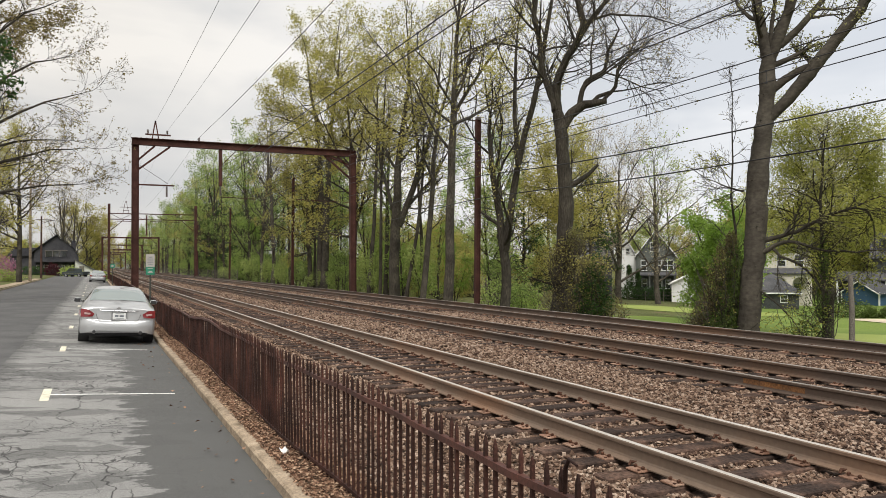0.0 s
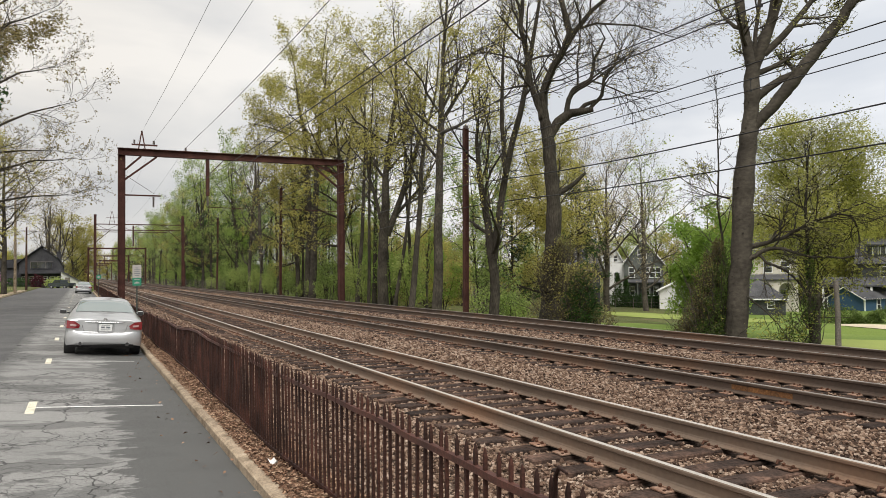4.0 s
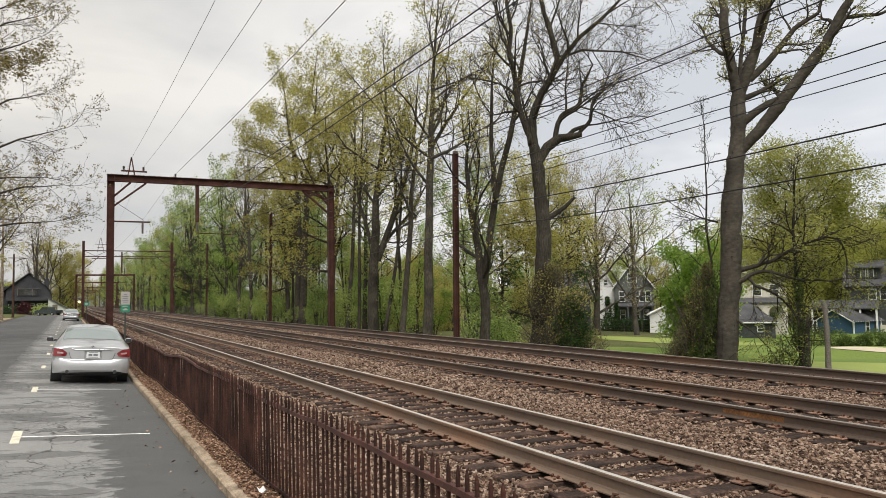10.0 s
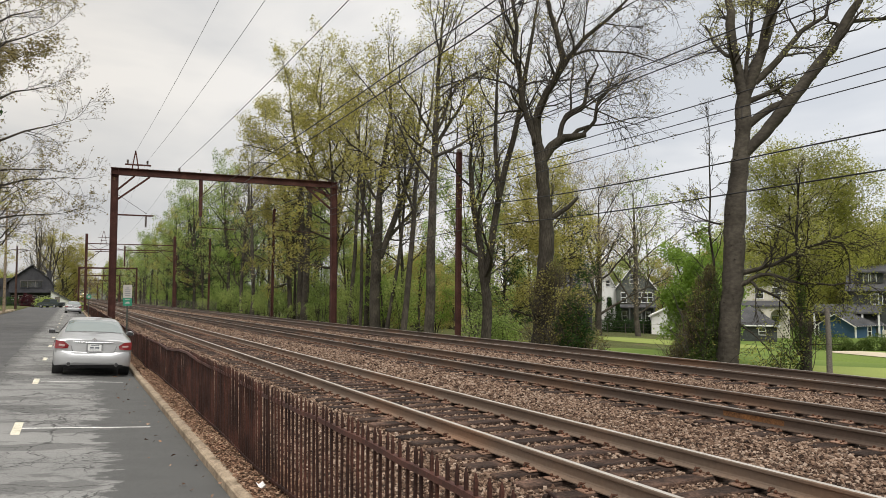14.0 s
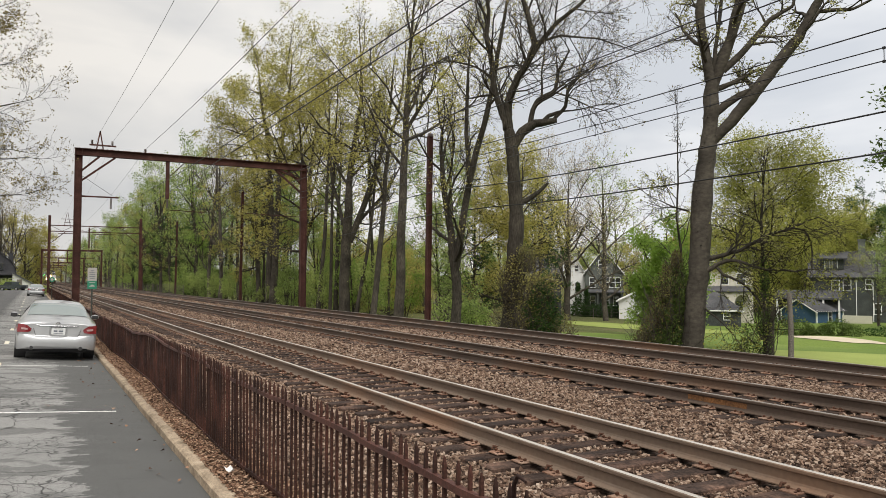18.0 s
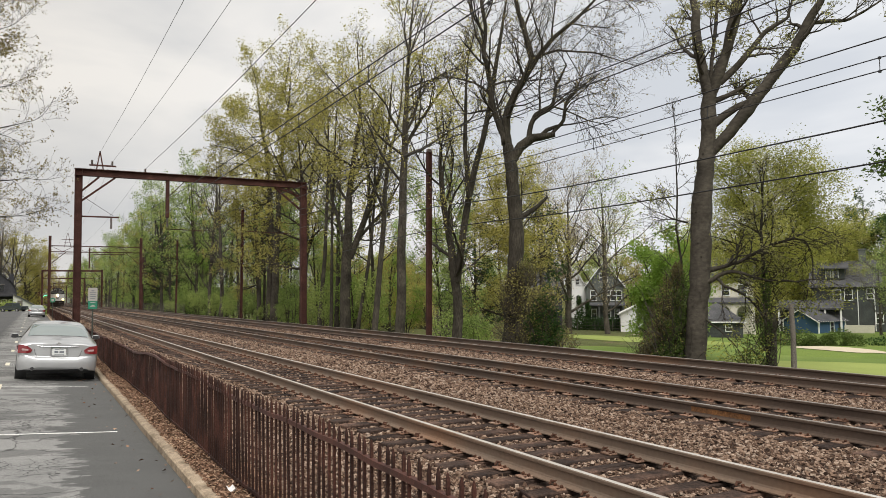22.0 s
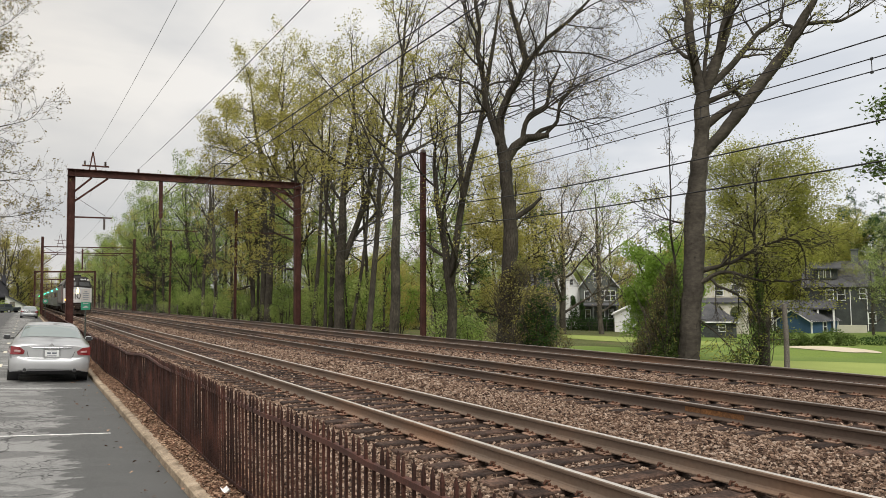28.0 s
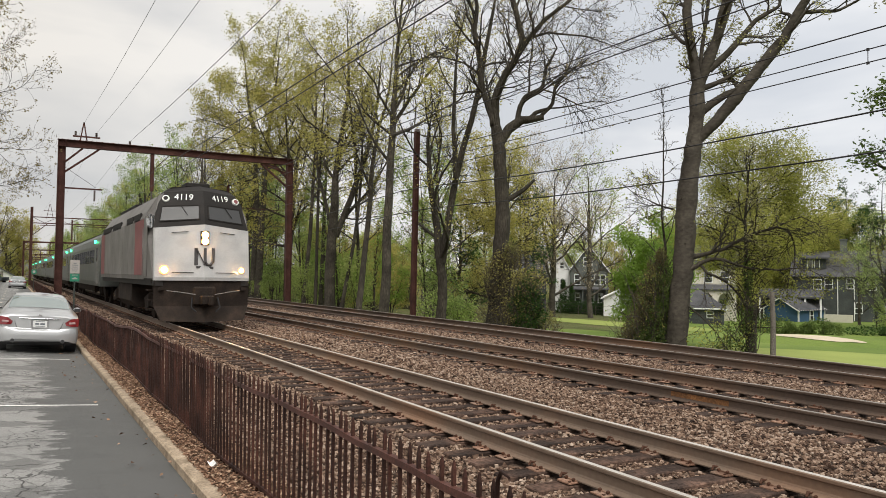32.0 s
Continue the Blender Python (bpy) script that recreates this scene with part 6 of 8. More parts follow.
near_branch = tree_meshes(320, [limb(((0, 0, -0.5), 0.3), ((0, 0, 5), 0.26), ((0.3, 0.2, 12), 0.1)), limb(((0, 0, 4.6), 0.14), ((-0.6, 1.4, 6.3), 0.10), ((-0.9, 2.6, 7.2), 0.05)), limb(((0, 0, 4.0), 0.12), ((-0.6, 1.6, 5.0), 0.08), ((-0.9, 2.9, 5.5), 0.04))],
                          limbs=6, limb_len=2.0, limb_from=0.9, subs=6, twigs=4, leaves=14, leaf=0.065, haze=0.12, bark="darkbark", foliage_key="leaf_maple", dome=False, corners=4)
plant("maple_tree", near_branch, pose(20.8, 8.35, -0.6), "maple with dark green clumps of leaves reaching over the line", "great trees")

# ---- the train ----
M["loco_white"] = surface("grimy_white_enamel", ((0.30, 0.30, 0.30), (0.40, 0.395, 0.39), (0.45, 0.445, 0.44)), 1.4, 30, 0.4, 0.0, 0.08, 0.002, 0.08, coat=0.2)
M["loco_grey"] = surface("weathered_silver_paint", ((0.085, 0.079, 0.073), (0.15, 0.141, 0.132), (0.22, 0.207, 0.195)), 0.9, 20, 0.55, 0.2, 0.1, 0.002, 0.15, tall=0.12)
M["loco_maroon"] = surface("faded_maroon_paint", ((0.11, 0.028, 0.03), (0.19, 0.05, 0.05), (0.24, 0.085, 0.08)), 0.9, 20, 0.55, 0.0, 0.1, 0.002, 0.12)
M["loco_black"] = surface("sooty_black_paint", ((0.014, 0.0125, 0.012), (0.026, 0.023, 0.021)), 1.5, 30, 0.7, 0.0, 0.1, 0.002, 0.15)
M["under"] = surface("brake_dust_steel", ((0.010, 0.008, 0.007), (0.022, 0.016, 0.0125), (0.042, 0.029, 0.022)), 2.0, 30, 0.85, 0.1, 0.3, 0.005, 0.25)
M["stainless"] = surface("dull_stainless_steel", ((0.075, 0.083, 0.076), (0.13, 0.137, 0.127)), 0.5, 25, 0.45, 0.35, 0.05, 0.001, 0.08)
M["cab_glass"] = plain("dark_dusty_cab_glass", (0.05, 0.05, 0.05), 0.35)
M["pale_glass"] = plain("dusty_cab_glass", (0.035, 0.035, 0.034), 0.35)
M["dark_glass"] = clear_glass("dark_window_glass", (0.03, 0.033, 0.035), 0.05)
M["lamp_warm"] = glow("lit_headlamp", (1.0, 0.58, 0.20), 300.0)
# amber emission for discs that stand for the glare round lit lamps
M["lamp_halo"] = glow("amber_lamp_halo", (1.0, 0.40, 0.08), 3.0)
M["lamp_green"] = glow("lit_green_door_lamp", (0.03, 1.0, 0.30), 9.0)
M["letter_white"] = plain("white_lettering", (0.75, 0.75, 0.72), 0.5)
M["logo_grey"] = plain("dark_logo_paint", (0.05, 0.045, 0.045), 0.5)


def lettering(name, text, size, m, material, parent, label=""):
    curve = bpy.data.curves.new(name, "FONT")
    curve.body, curve.size, curve.extrude = text, size, 0.004
    curve.align_x, curve.align_y = "CENTER", "CENTER"
    curve.materials.append(material)
    ob = new(name, curve)
    ob.parent, ob.matrix_basis = parent, m
    return tagged(ob, label)


def wheel_set(parent, y):
    for sx in (-1, 1):
        w = Shape().tube([(sx * 0.68, y, 0.5), (sx * 0.71, y, 0.5), (sx * 0.715, y, 0.5), (sx * 0.81, y, 0.5)], [0.54, 0.54, 0.5, 0.5], 24)
        w.tube([(sx * 0.8, y, 0.5), (sx * 0.95, y, 0.5)], 0.14, 12)
        part("wheel", w, M["under"], parent)


def bogie(parent, y, base=2.74):
    b = part("bogie", Shape().box(0, y, 0.72, 2.1, 0.5, 0.35), M["under"], parent)
    for sx in (-1, 1):
        side = Shape().prism([(y - base / 2 - 0.55, 0.75), (y - base / 2 - 0.3, 0.35), (y - base / 2 + 0.4, 0.42), (y - 0.5, 0.7), (y + 0.5, 0.7), (y + base / 2 - 0.4, 0.42), (y + base / 2 + 0.3, 0.35), (y + base / 2 + 0.55, 0.75), (y + 0.6, 1.0), (y - 0.6, 1.0)], sx * 1.0 - 0.07, sx * 1.0 + 0.07, "x")
        part("side_frame", side, M["under"], b)
        for k in (-1, 1):
            part("spring", Shape().tube([(sx * 1.05, y + k * 0.35, 0.5), (sx * 1.05, y + k * 0.35, 0.95)], 0.12, 10), M["under"], b)
    wheel_set(b, y - base / 2)
    wheel_set(b, y + base / 2)


def locomotive():
    """Nose towards -y, origin at the pilot on top of the rails."""
    t = thing("locomotive", pose(0, 0, 0), "white-nosed diesel locomotive with lit amber headlamps and dark pilot", "locomotive")
    hood = [(-1.53, 1.45), (-1.55, 1.6), (-1.55, 3.55), (-1.47, 3.75), (-1.12, 4.32), (-0.85, 4.45), (0.85, 4.45), (1.12, 4.32), (1.47, 3.75), (1.55, 3.55), (1.55, 1.6), (1.53, 1.45)]
    body = part("body", Shape().prism(hood, 2.3, 16.9, "y"), M["loco_grey"], t)
    # nose: two facets that meet in a ridge
    nose = Shape()
    lo = [(-1.52, 0.55, 1.55), (-1.5, 0.38, 1.55), (0, 0.06, 1.55), (1.5, 0.38, 1.55), (1.52, 0.55, 1.55)]
    hi = [(-1.52, 0.72, 3.12), (-1.5, 0.58, 3.12), (0, 0.28, 3.27), (1.5, 0.58, 3.12), (1.52, 0.72, 3.12)]
    nose.add(lo + hi, [(i, i + 1, i + 6, i + 5) for i in range(4)])
    lip = [(p[0], p[1] + 0.02, 1.44) for p in lo]
    nose.add(lip + lo, [(i, i + 1, i + 6, i + 5) for i in range(4)])
    part("nose", nose, M["loco_white"], t, "white painted nose")
    # side of the cab, up to the roof
    for sx in (-1, 1):
        pts = [(sx * 1.52, 0.55, 1.5), (sx * 1.55, 2.32, 1.5), (sx * 1.55, 2.32, 3.58), (sx * 1.47, 2.32, 3.76), (sx * 1.13, 2.32, 4.34), (sx * 1.14, 1.05, 4.3), (sx * 1.45, 0.82, 3.62), (sx * 1.52, 0.72, 3.12)]
        order = tuple(range(8)) if sx > 0 else tuple(reversed(range(8)))
        part("cab_side", Shape().add(pts, [order]), M["loco_grey"], t)
    face = Shape()
    row1 = [(-1.52, 0.72, 3.12), (0, 0.3, 3.27), (1.52, 0.72, 3.12)]
    row2 = [(-1.36, 0.92, 3.92), (0, 0.55, 4.0), (1.36, 0.92, 3.92)]
    row3 = [(-1.14, 1.05, 4.32), (0, 0.75, 4.42), (1.14, 1.05, 4.32)]
    row4 = [(-0.9, 1.35, 4.52), (0, 1.2, 4.6), (0.9, 1.35, 4.52)]
    face.add(row1 + row2 + row3 + row4, [(k * 3 + i, k * 3 + i + 1, k * 3 + i + 4, k * 3 + i + 3) for k in range(3) for i in range(2)])
    part("cab_front", face, M["loco_black"], t, "sooty black cab front")
    roof = Shape()
    outline = [(-1.14, 4.32), (-0.9, 4.52), (0, 4.6), (0.9, 4.52), (1.14, 4.32), (1.0, 4.2), (-1.0, 4.2)]
    roof.prism(outline, 1.25, 2.6, "y")
    roof.box(0, 1.9, 4.66, 0.8, 0.8, 0.16, 0, None, 0.03)
    part("cab_roof", roof, M["loco_black"], t)

    def on_face(u, v, off=0.012):
        """A point on the black cab front: u across from -1 to 1, v from 0 at the sill to 1 at the brow."""
        a, b = (row1, row2) if v < 0.66 else (row2, row3)
        w = v / 0.66 if v < 0.66 else (v - 0.66) / 0.34
        side = 0 if u < 0 else 2
        f = abs(u)
        p = Vector(a[1]).lerp(Vector(a[side]), f).lerp(Vector(b[1]).lerp(Vector(b[side]), f), w)
        n = (Vector(a[side]) - Vector(a[1])).cross(Vector(b[1]) - Vector(a[1]))
        n = n.normalized() * (1 if n.y < 0 else -1)
        return p + n * off, n

    for u0, u1, glass in ((-0.90, -0.10, "pale_glass"), (0.10, 0.90, "cab_glass")):
        q = [on_face(u, v)[0] for u, v in ((u0, 0.17), (u1, 0.17), (u1, 0.58), (u0, 0.58))]
        part("windscreen", Shape().add(q, [(0, 1, 2, 3)]), M[glass], t, "dirty windscreen pane")
        rim = Shape()
        for a, b in zip(q, q[1:] + q[:1]):
            rim.beam(a, b, 0.035, 0.035)
        part("windscreen_frame", rim, M["loco_black"], t)
        a, b = on_face((u0 + u1) / 2, 0.6, 0.03)[0], on_face(u0 * 0.3 + u1 * 0.7, 0.3, 0.03)[0]
        part("wiper", Shape().beam(a, b, 0.02, 0.02), M["loco_black"], t)
    for u in (-0.46, 0.46):
        p, n = on_face(u, 0.82, 0.02)
        z = n
        x = Vector((0, 0, 1)).cross(z).normalized()
        m = Matrix((x, z.cross(x), z)).transposed().to_4x4()
        m.translation = p
        lettering("running_number", "4119", 0.30, m, M["letter_white"], t, "white running number")
    for u, key in ((-0.88, "loco_white"), (0.88, "loco_maroon")):
        p, n = on_face(u, 0.8, 0.0)
        part("marker_lamp", Shape().tube([p, p + n * 0.06], [0.12, 0.11], 14), M["letter_white"], t, "round marker lamp with a white rim")
        part("marker_lens", Shape().tube([p + n * 0.06, p + n * 0.075], [0.075, 0.07], 12), M["loco_black" if u < 0 else "loco_maroon"], t)

    def nose_y(x, z):
        f, w = abs(x) / 1.5, (z - 1.55) / 1.6
        return (0.06 + 0.32 * f) * (1 - w) + (0.28 + 0.30 * f) * w

    housing = part("headlamp_housing", Shape().box(0, nose_y(0, 2.85) + 0.0, 2.82, 0.27, 0.12, 0.46, 0, None, 0.02), M["loco_black"], t)
    for z in (2.72, 2.92):
        # glare round the headlamp, modelled as a glowing amber ring
        part("headlamp_ring", Shape().tube([(0, nose_y(0, z) - 0.05, z), (0, nose_y(0, z) - 0.07, z)], [0.12, 0.115], 18), M["lamp_halo"], housing)
        part("headlamp", Shape().tube([(0, nose_y(0, z) - 0.055, z), (0, nose_y(0, z) - 0.10, z)], [0.095, 0.085], 16), M["lamp_warm"], housing, "lit sealed-beam headlamp")
    for sx, r in ((-1, 0.085), (1, 0.06)):
        y_ = nose_y(1.22, 1.75)
        # the wide amber disc is the bulb's glare, given as emission
        lamp = part("ditch_lamp", Shape().tube([(sx * 1.22, y_ + 0.03, 1.78), (sx * 1.22, y_ - 0.05, 1.78)], [r * 1.75, r * 1.6], 18), M["lamp_halo"], t, "lit ditch lamp with its amber glare as a wider disc")
        part("ditch_lamp_bulb", Shape().tube([(sx * 1.22, y_ - 0.05, 1.78), (sx * 1.22, y_ - 0.07, 1.78)], [r, r * 0.9], 14), M["lamp_warm"], lamp)
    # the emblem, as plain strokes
    y0 = nose_y(0, 2.2) - 0.03
    emblem = Shape()
    emblem.beam((-0.27, y0 + 0.05, 1.94), (-0.27, y0 + 0.08, 2.50), 0.11, 0.03).beam((-0.25, y0 + 0.06, 2.47), (-0.02, y0, 1.99), 0.12, 0.03).beam((0.0, y0 - 0.01, 1.94), (0.0, y0 + 0.02, 2.50), 0.09, 0.03)
    emblem.tube([(0.0, y0, 2.06), (0.06, y0 + 0.01, 1.96), (0.17, y0 + 0.03, 1.95), (0.26, y0 + 0.05, 2.06), (0.27, y0 + 0.06, 2.50)], 0.052, 6)
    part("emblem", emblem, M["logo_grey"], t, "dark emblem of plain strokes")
    part("emblem_bar", Shape().beam((-0.27, y0 + 0.02, 1.88), (0.27, y0 + 0.02, 1.86), 0.015, 0.075), M["logo_grey"], t, "small dark bar below the emblem")
    for sx in (-1, 1):
        part("grab_rail", Shape().tube([(sx * 0.35, nose_y(0.35, 1.72) - 0.04, 1.70), (sx * 1.0, nose_y(1.0, 1.72) - 0.04, 1.70)], 0.012, 5), M["loco_black"], t)
        part("grab_rail", Shape().tube([(sx * 0.5, nose_y(0.5, 3.0) - 0.04, 3.02), (sx * 1.0, nose_y(1.0, 3.0) - 0.04, 2.98)], 0.012, 5), M["loco_black"], t)
    pilot = Shape()
    lo = [(-1.3, 0.22, 0.16), (0, -0.10, 0.12), (1.3, 0.22, 0.16)]
    hi = [(-1.5, 0.48, 0.62), (0, 0.16, 0.62), (1.5, 0.48, 0.62)]
    top = [(-1.5, 0.45, 1.44), (0, 0.15, 1.44), (1.5, 0.45, 1.44)]
    for a, b in ((lo, hi), (hi, top)):
        pilot.add(a + b, [(0, 1, 4, 3), (1, 2, 5, 4)])
    pilot.add([(p[0], p[1] + 0.5, p[2]) for p in lo] + [(p[0], p[1] + 0.6, p[2]) for p in top], [(1, 0, 3, 4), (2, 1, 4, 5)])
    part("pilot", pilot, M["under"], t, "dark grimy pilot plough")
    c = Shape().box(0, -0.1, 0.82, 0.34, 0.5, 0.3, 0, None, 0.04).box(0.1, -0.4, 0.82, 0.16, 0.26, 0.32, 0, None, 0.04).box(0, 0.15, 0.95, 0.7, 0.2, 0.6, 0, None, 0.05)
    part("coupler", c, M["under"], t)
    for sx in (-1, 1):
        part("step_light", Shape().box(sx * 1.3, 0.36, 1.18, 0.16, 0.08, 0.10), M["under"], t)
        part("cut_lever", Shape().tube([(sx * 0.3, -0.02, 1.0), (sx * 0.8, 0.1, 1.08), (sx * 1.15, 0.2, 1.12)], 0.016, 5), M["loco_grey"], t)
        part("air_hose", Shape().tube([(sx * 0.4, 0.02, 0.9), (sx * 0.45, -0.12, 0.6), (sx * 0.3, -0.18, 0.45)], 0.025, 6), M["black"], t)
        # flank panels, vents and windows
        for y0_, y1_, key in ((2.6, 4.6, "loco_maroon"), (4.64, 8.2, "loco_grey"), (8.24, 11.8, "loco_grey"), (11.84, 15.2, "loco_grey"), (15.24, 16.8, "loco_maroon")):
            part("side_panel", Shape().box(sx * 1.553, (y0_ + y1_) / 2, 2.55, 0.02, y1_ - y0_, 1.9, 0, None, 0.006), M[key], t)
        for y0_, y1_ in ((3.4, 5.0), (5.3, 7.2), (9.0, 12.0), (12.6, 16.2)):
            part("grille", Shape().box(sx * 1.52, (y0_ + y1_) / 2, 3.62, 0.06, y1_ - y0_, 0.30, 0, None, 0.01), M["loco_black"], t)
        part("cab_window", Shape().box(sx * 1.50, 1.75, 3.38, 0.07, 0.75, 0.46, 0, None, 0.02), M["dark_glass"], t)
        part("cab_window", Shape().box(sx * 1.49, 1.08, 3.34, 0.07, 0.35, 0.42, 0, None, 0.02), M["dark_glass"], t)
        part("cab_door", Shape().box(sx * 1.553, 2.0, 2.4, 0.015, 0.62, 1.7, 0, None, 0.005), M["loco_grey"], t)
        part("handrail", Shape().tube([(sx * 1.6, 2.36, 1.6), (sx * 1.6, 2.36, 3.2)], 0.014, 5), M["loco_grey"], t)
        for k in range(3):
            part("step", Shape().box(sx * 1.35, 1.95, 0.45 + 0.33 * k, 0.3, 0.5, 0.04), M["under"], t)
    part("sill", Shape().box(0, 8.6, 1.4, 2.95, 16.4, 0.26), M["loco_black"], t)
    part("fuel_tank", Shape().prism([(-1.2, 0.35), (-1.4, 0.6), (-1.4, 1.25), (1.4, 1.25), (1.4, 0.6), (1.2, 0.35)], 6.4, 10.6, "y"), M["under"], t)
    for y in (3.5, 13.4):
        bogie(t, y)
    roof_top = Shape()
    for y, w, l, h in ((5.2, 1.3, 2.0, 0.18), (8.2, 1.5, 2.4, 0.14), (11.2, 1.6, 1.6, 0.22), (13.2, 1.6, 1.6, 0.22), (15.2, 1.6, 1.6, 0.22)):
        roof_top.box(0, y, 4.45 + h / 2, w, l, h, 0, None, 0.03)
    part("roof_hatches", roof_top, M["loco_black"], t)
    return t


def coach():
    t = thing("passenger_coach", pose(0, 0, 0), "stainless steel passenger coach with dark windows and green door lamps", "train coach", "coaches of the train")
    out = [(-1.50, 0.95), (-1.55, 1.2), (-1.55, 3.1), (-1.45, 3.5), (-1.1, 3.85), (-0.5, 4.0), (0.5, 4.0), (1.1, 3.85), (1.45, 3.5), (1.55, 3.1), (1.55, 1.2), (1.50, 0.95)]
    part("body", Shape().prism(out, 0.25, 25.6, "y"), M["stainless"], t)
    part("roof", Shape().prism([(-1.2, 3.82), (-0.55, 4.03), (0.55, 4.03), (1.2, 3.82)], 0.4, 25.4, "y"), M["loco_grey"], t)
    part("end_door", Shape().box(0, 0.22, 2.2, 0.9, 0.08, 2.1), M["loco_black"], t)
    for sx in (-1, 1):
        for k in range(12):
            part("window", Shape().box(sx * 1.55, 4.0 + 1.6 * k, 2.55, 0.03, 1.2, 0.75, 0, None, 0.01), M["dark_glass"], t)
        for y in (1.7, 24.2):
            d = part("door", Shape().box(sx * 1.54, y, 2.1, 0.05, 0.95, 2.1, 0, None, 0.01), M["loco_grey"], t)
            part("door_window", Shape().box(sx * 1.57, y, 2.6, 0.02, 0.5, 0.7), M["dark_glass"], d)
        for y in (2.6, 23.2):
            part("door_lamp", Shape().box(sx * 1.585, y, 3.32, 0.09, 0.30, 0.16, 0, None, 0.02), M["lamp_green"], t, "lit green door lamp")
        for z in (1.35, 1.5, 1.65):
            part("flute", Shape().box(sx * 1.556, 12.9, z, 0.025, 25.0, 0.04), M["stainless"], t)
    part("underframe", Shape().box(0, 12.9, 0.8, 2.4, 12.0, 0.5), M["under"], t)
    for y in (3.6, 22.3):
        bogie(t, y, 2.4)
    return t


engine = locomotive()
coaches = [coach()]
for k in range(1, 7):
    coaches.append(copy_thing(coaches[0], pose(0, 0, 0)))
TRAIN_X = TRACKS[0]
TRAIN_AT = [(0.0, 632.0), (20.0, 252.6), (27.5, 108.8), (28.0, 99.5), (29.0, 81.6), (30.0, 62.9), (30.5, 53.5), (31.0, 44.0), (31.5, 34.6), (32.0, 25.1)]


def run_train():
    for ob, behind in [(engine, 0.0)] + [(c, 17.4 + 25.9 * k) for k, c in enumerate(coaches)]:
        walk(ob, [(t, pose(TRAIN_X, y + behind, RAIL_TOP)) for t, y in TRAIN_AT])

# ---- vehicles ----
M["silver"] = surface("silver_car_paint", ((0.40, 0.405, 0.41), (0.46, 0.465, 0.47)), 2.0, 200, 0.32, 0.5, 0.0, 0.001, 0.04, coat=0.8)
M["grey_paint"] = surface("grey_car_paint", ((0.28, 0.29, 0.30), (0.33, 0.34, 0.35)), 2.0, 200, 0.3, 0.5, 0.0, 0.001, 0.04, coat=0.8)
M["truck_paint"] = surface("dark_blue_grey_paint", ((0.03, 0.04, 0.045), (0.045, 0.055, 0.06)), 2.0, 200, 0.3, 0.3, 0.0, 0.001, 0.04, coat=0.8)
# pale tone carries the sky's reflection in the glass colour
M["car_glass"] = clear_glass("pale_reflecting_car_glass", (0.15, 0.185, 0.18), 0.04)
M["side_glass"] = clear_glass("dark_car_glass", (0.03, 0.035, 0.036), 0.04)
M["tail_red"] = surface("red_lamp_lens", ((0.13, 0.008, 0.012), (0.22, 0.018, 0.022)), 8, 90, 0.12, 0.0, 0.1, 0.002, 0.15, coat=1.0)
M["lens_pale"] = plain("clear_lamp_lens", (0.42, 0.27, 0.26), 0.15)
M["chrome"] = plain("chrome_trim", (0.7, 0.7, 0.71), 0.12, 1.0)
M["plastic"] = plain("black_bumper_plastic", (0.022, 0.022, 0.023), 0.55)
M["plate_white"] = plain("plate_enamel", (0.62, 0.63, 0.62), 0.4)
M["plate_bar"] = plain("plate_print", (0.12, 0.13, 0.15), 0.5)
M["lamp_clear"] = clear_glass("lamp_glass", (0.6, 0.6, 0.6), 0.05)
M["rim"] = plain("alloy_rim", (0.45, 0.45, 0.46), 0.3, 0.8)


def loft(rows, k):
    """Skin over mirrored sections. rows: lists of k (half-width, height) points with their y first."""
    s = Shape()
    pts = []
    for y, sec in rows:
        full = [(-x, z) for x, z in reversed(sec)] + [(x, z) for x, z in sec]
        pts += [(x, y, z) for x, z in full]
    w = 2 * k
    faces = [(j * w + i, j * w + i + 1, (j + 1) * w + i + 1, (j + 1) * w + i) for j in range(len(rows) - 1) for i in range(w - 1)]
    s.add(pts, faces, 0, True)
    s.add(pts[:w], [tuple(reversed(range(w)))], 0)
    s.add(pts[-w:], [tuple(range(w))], 0)
    return s


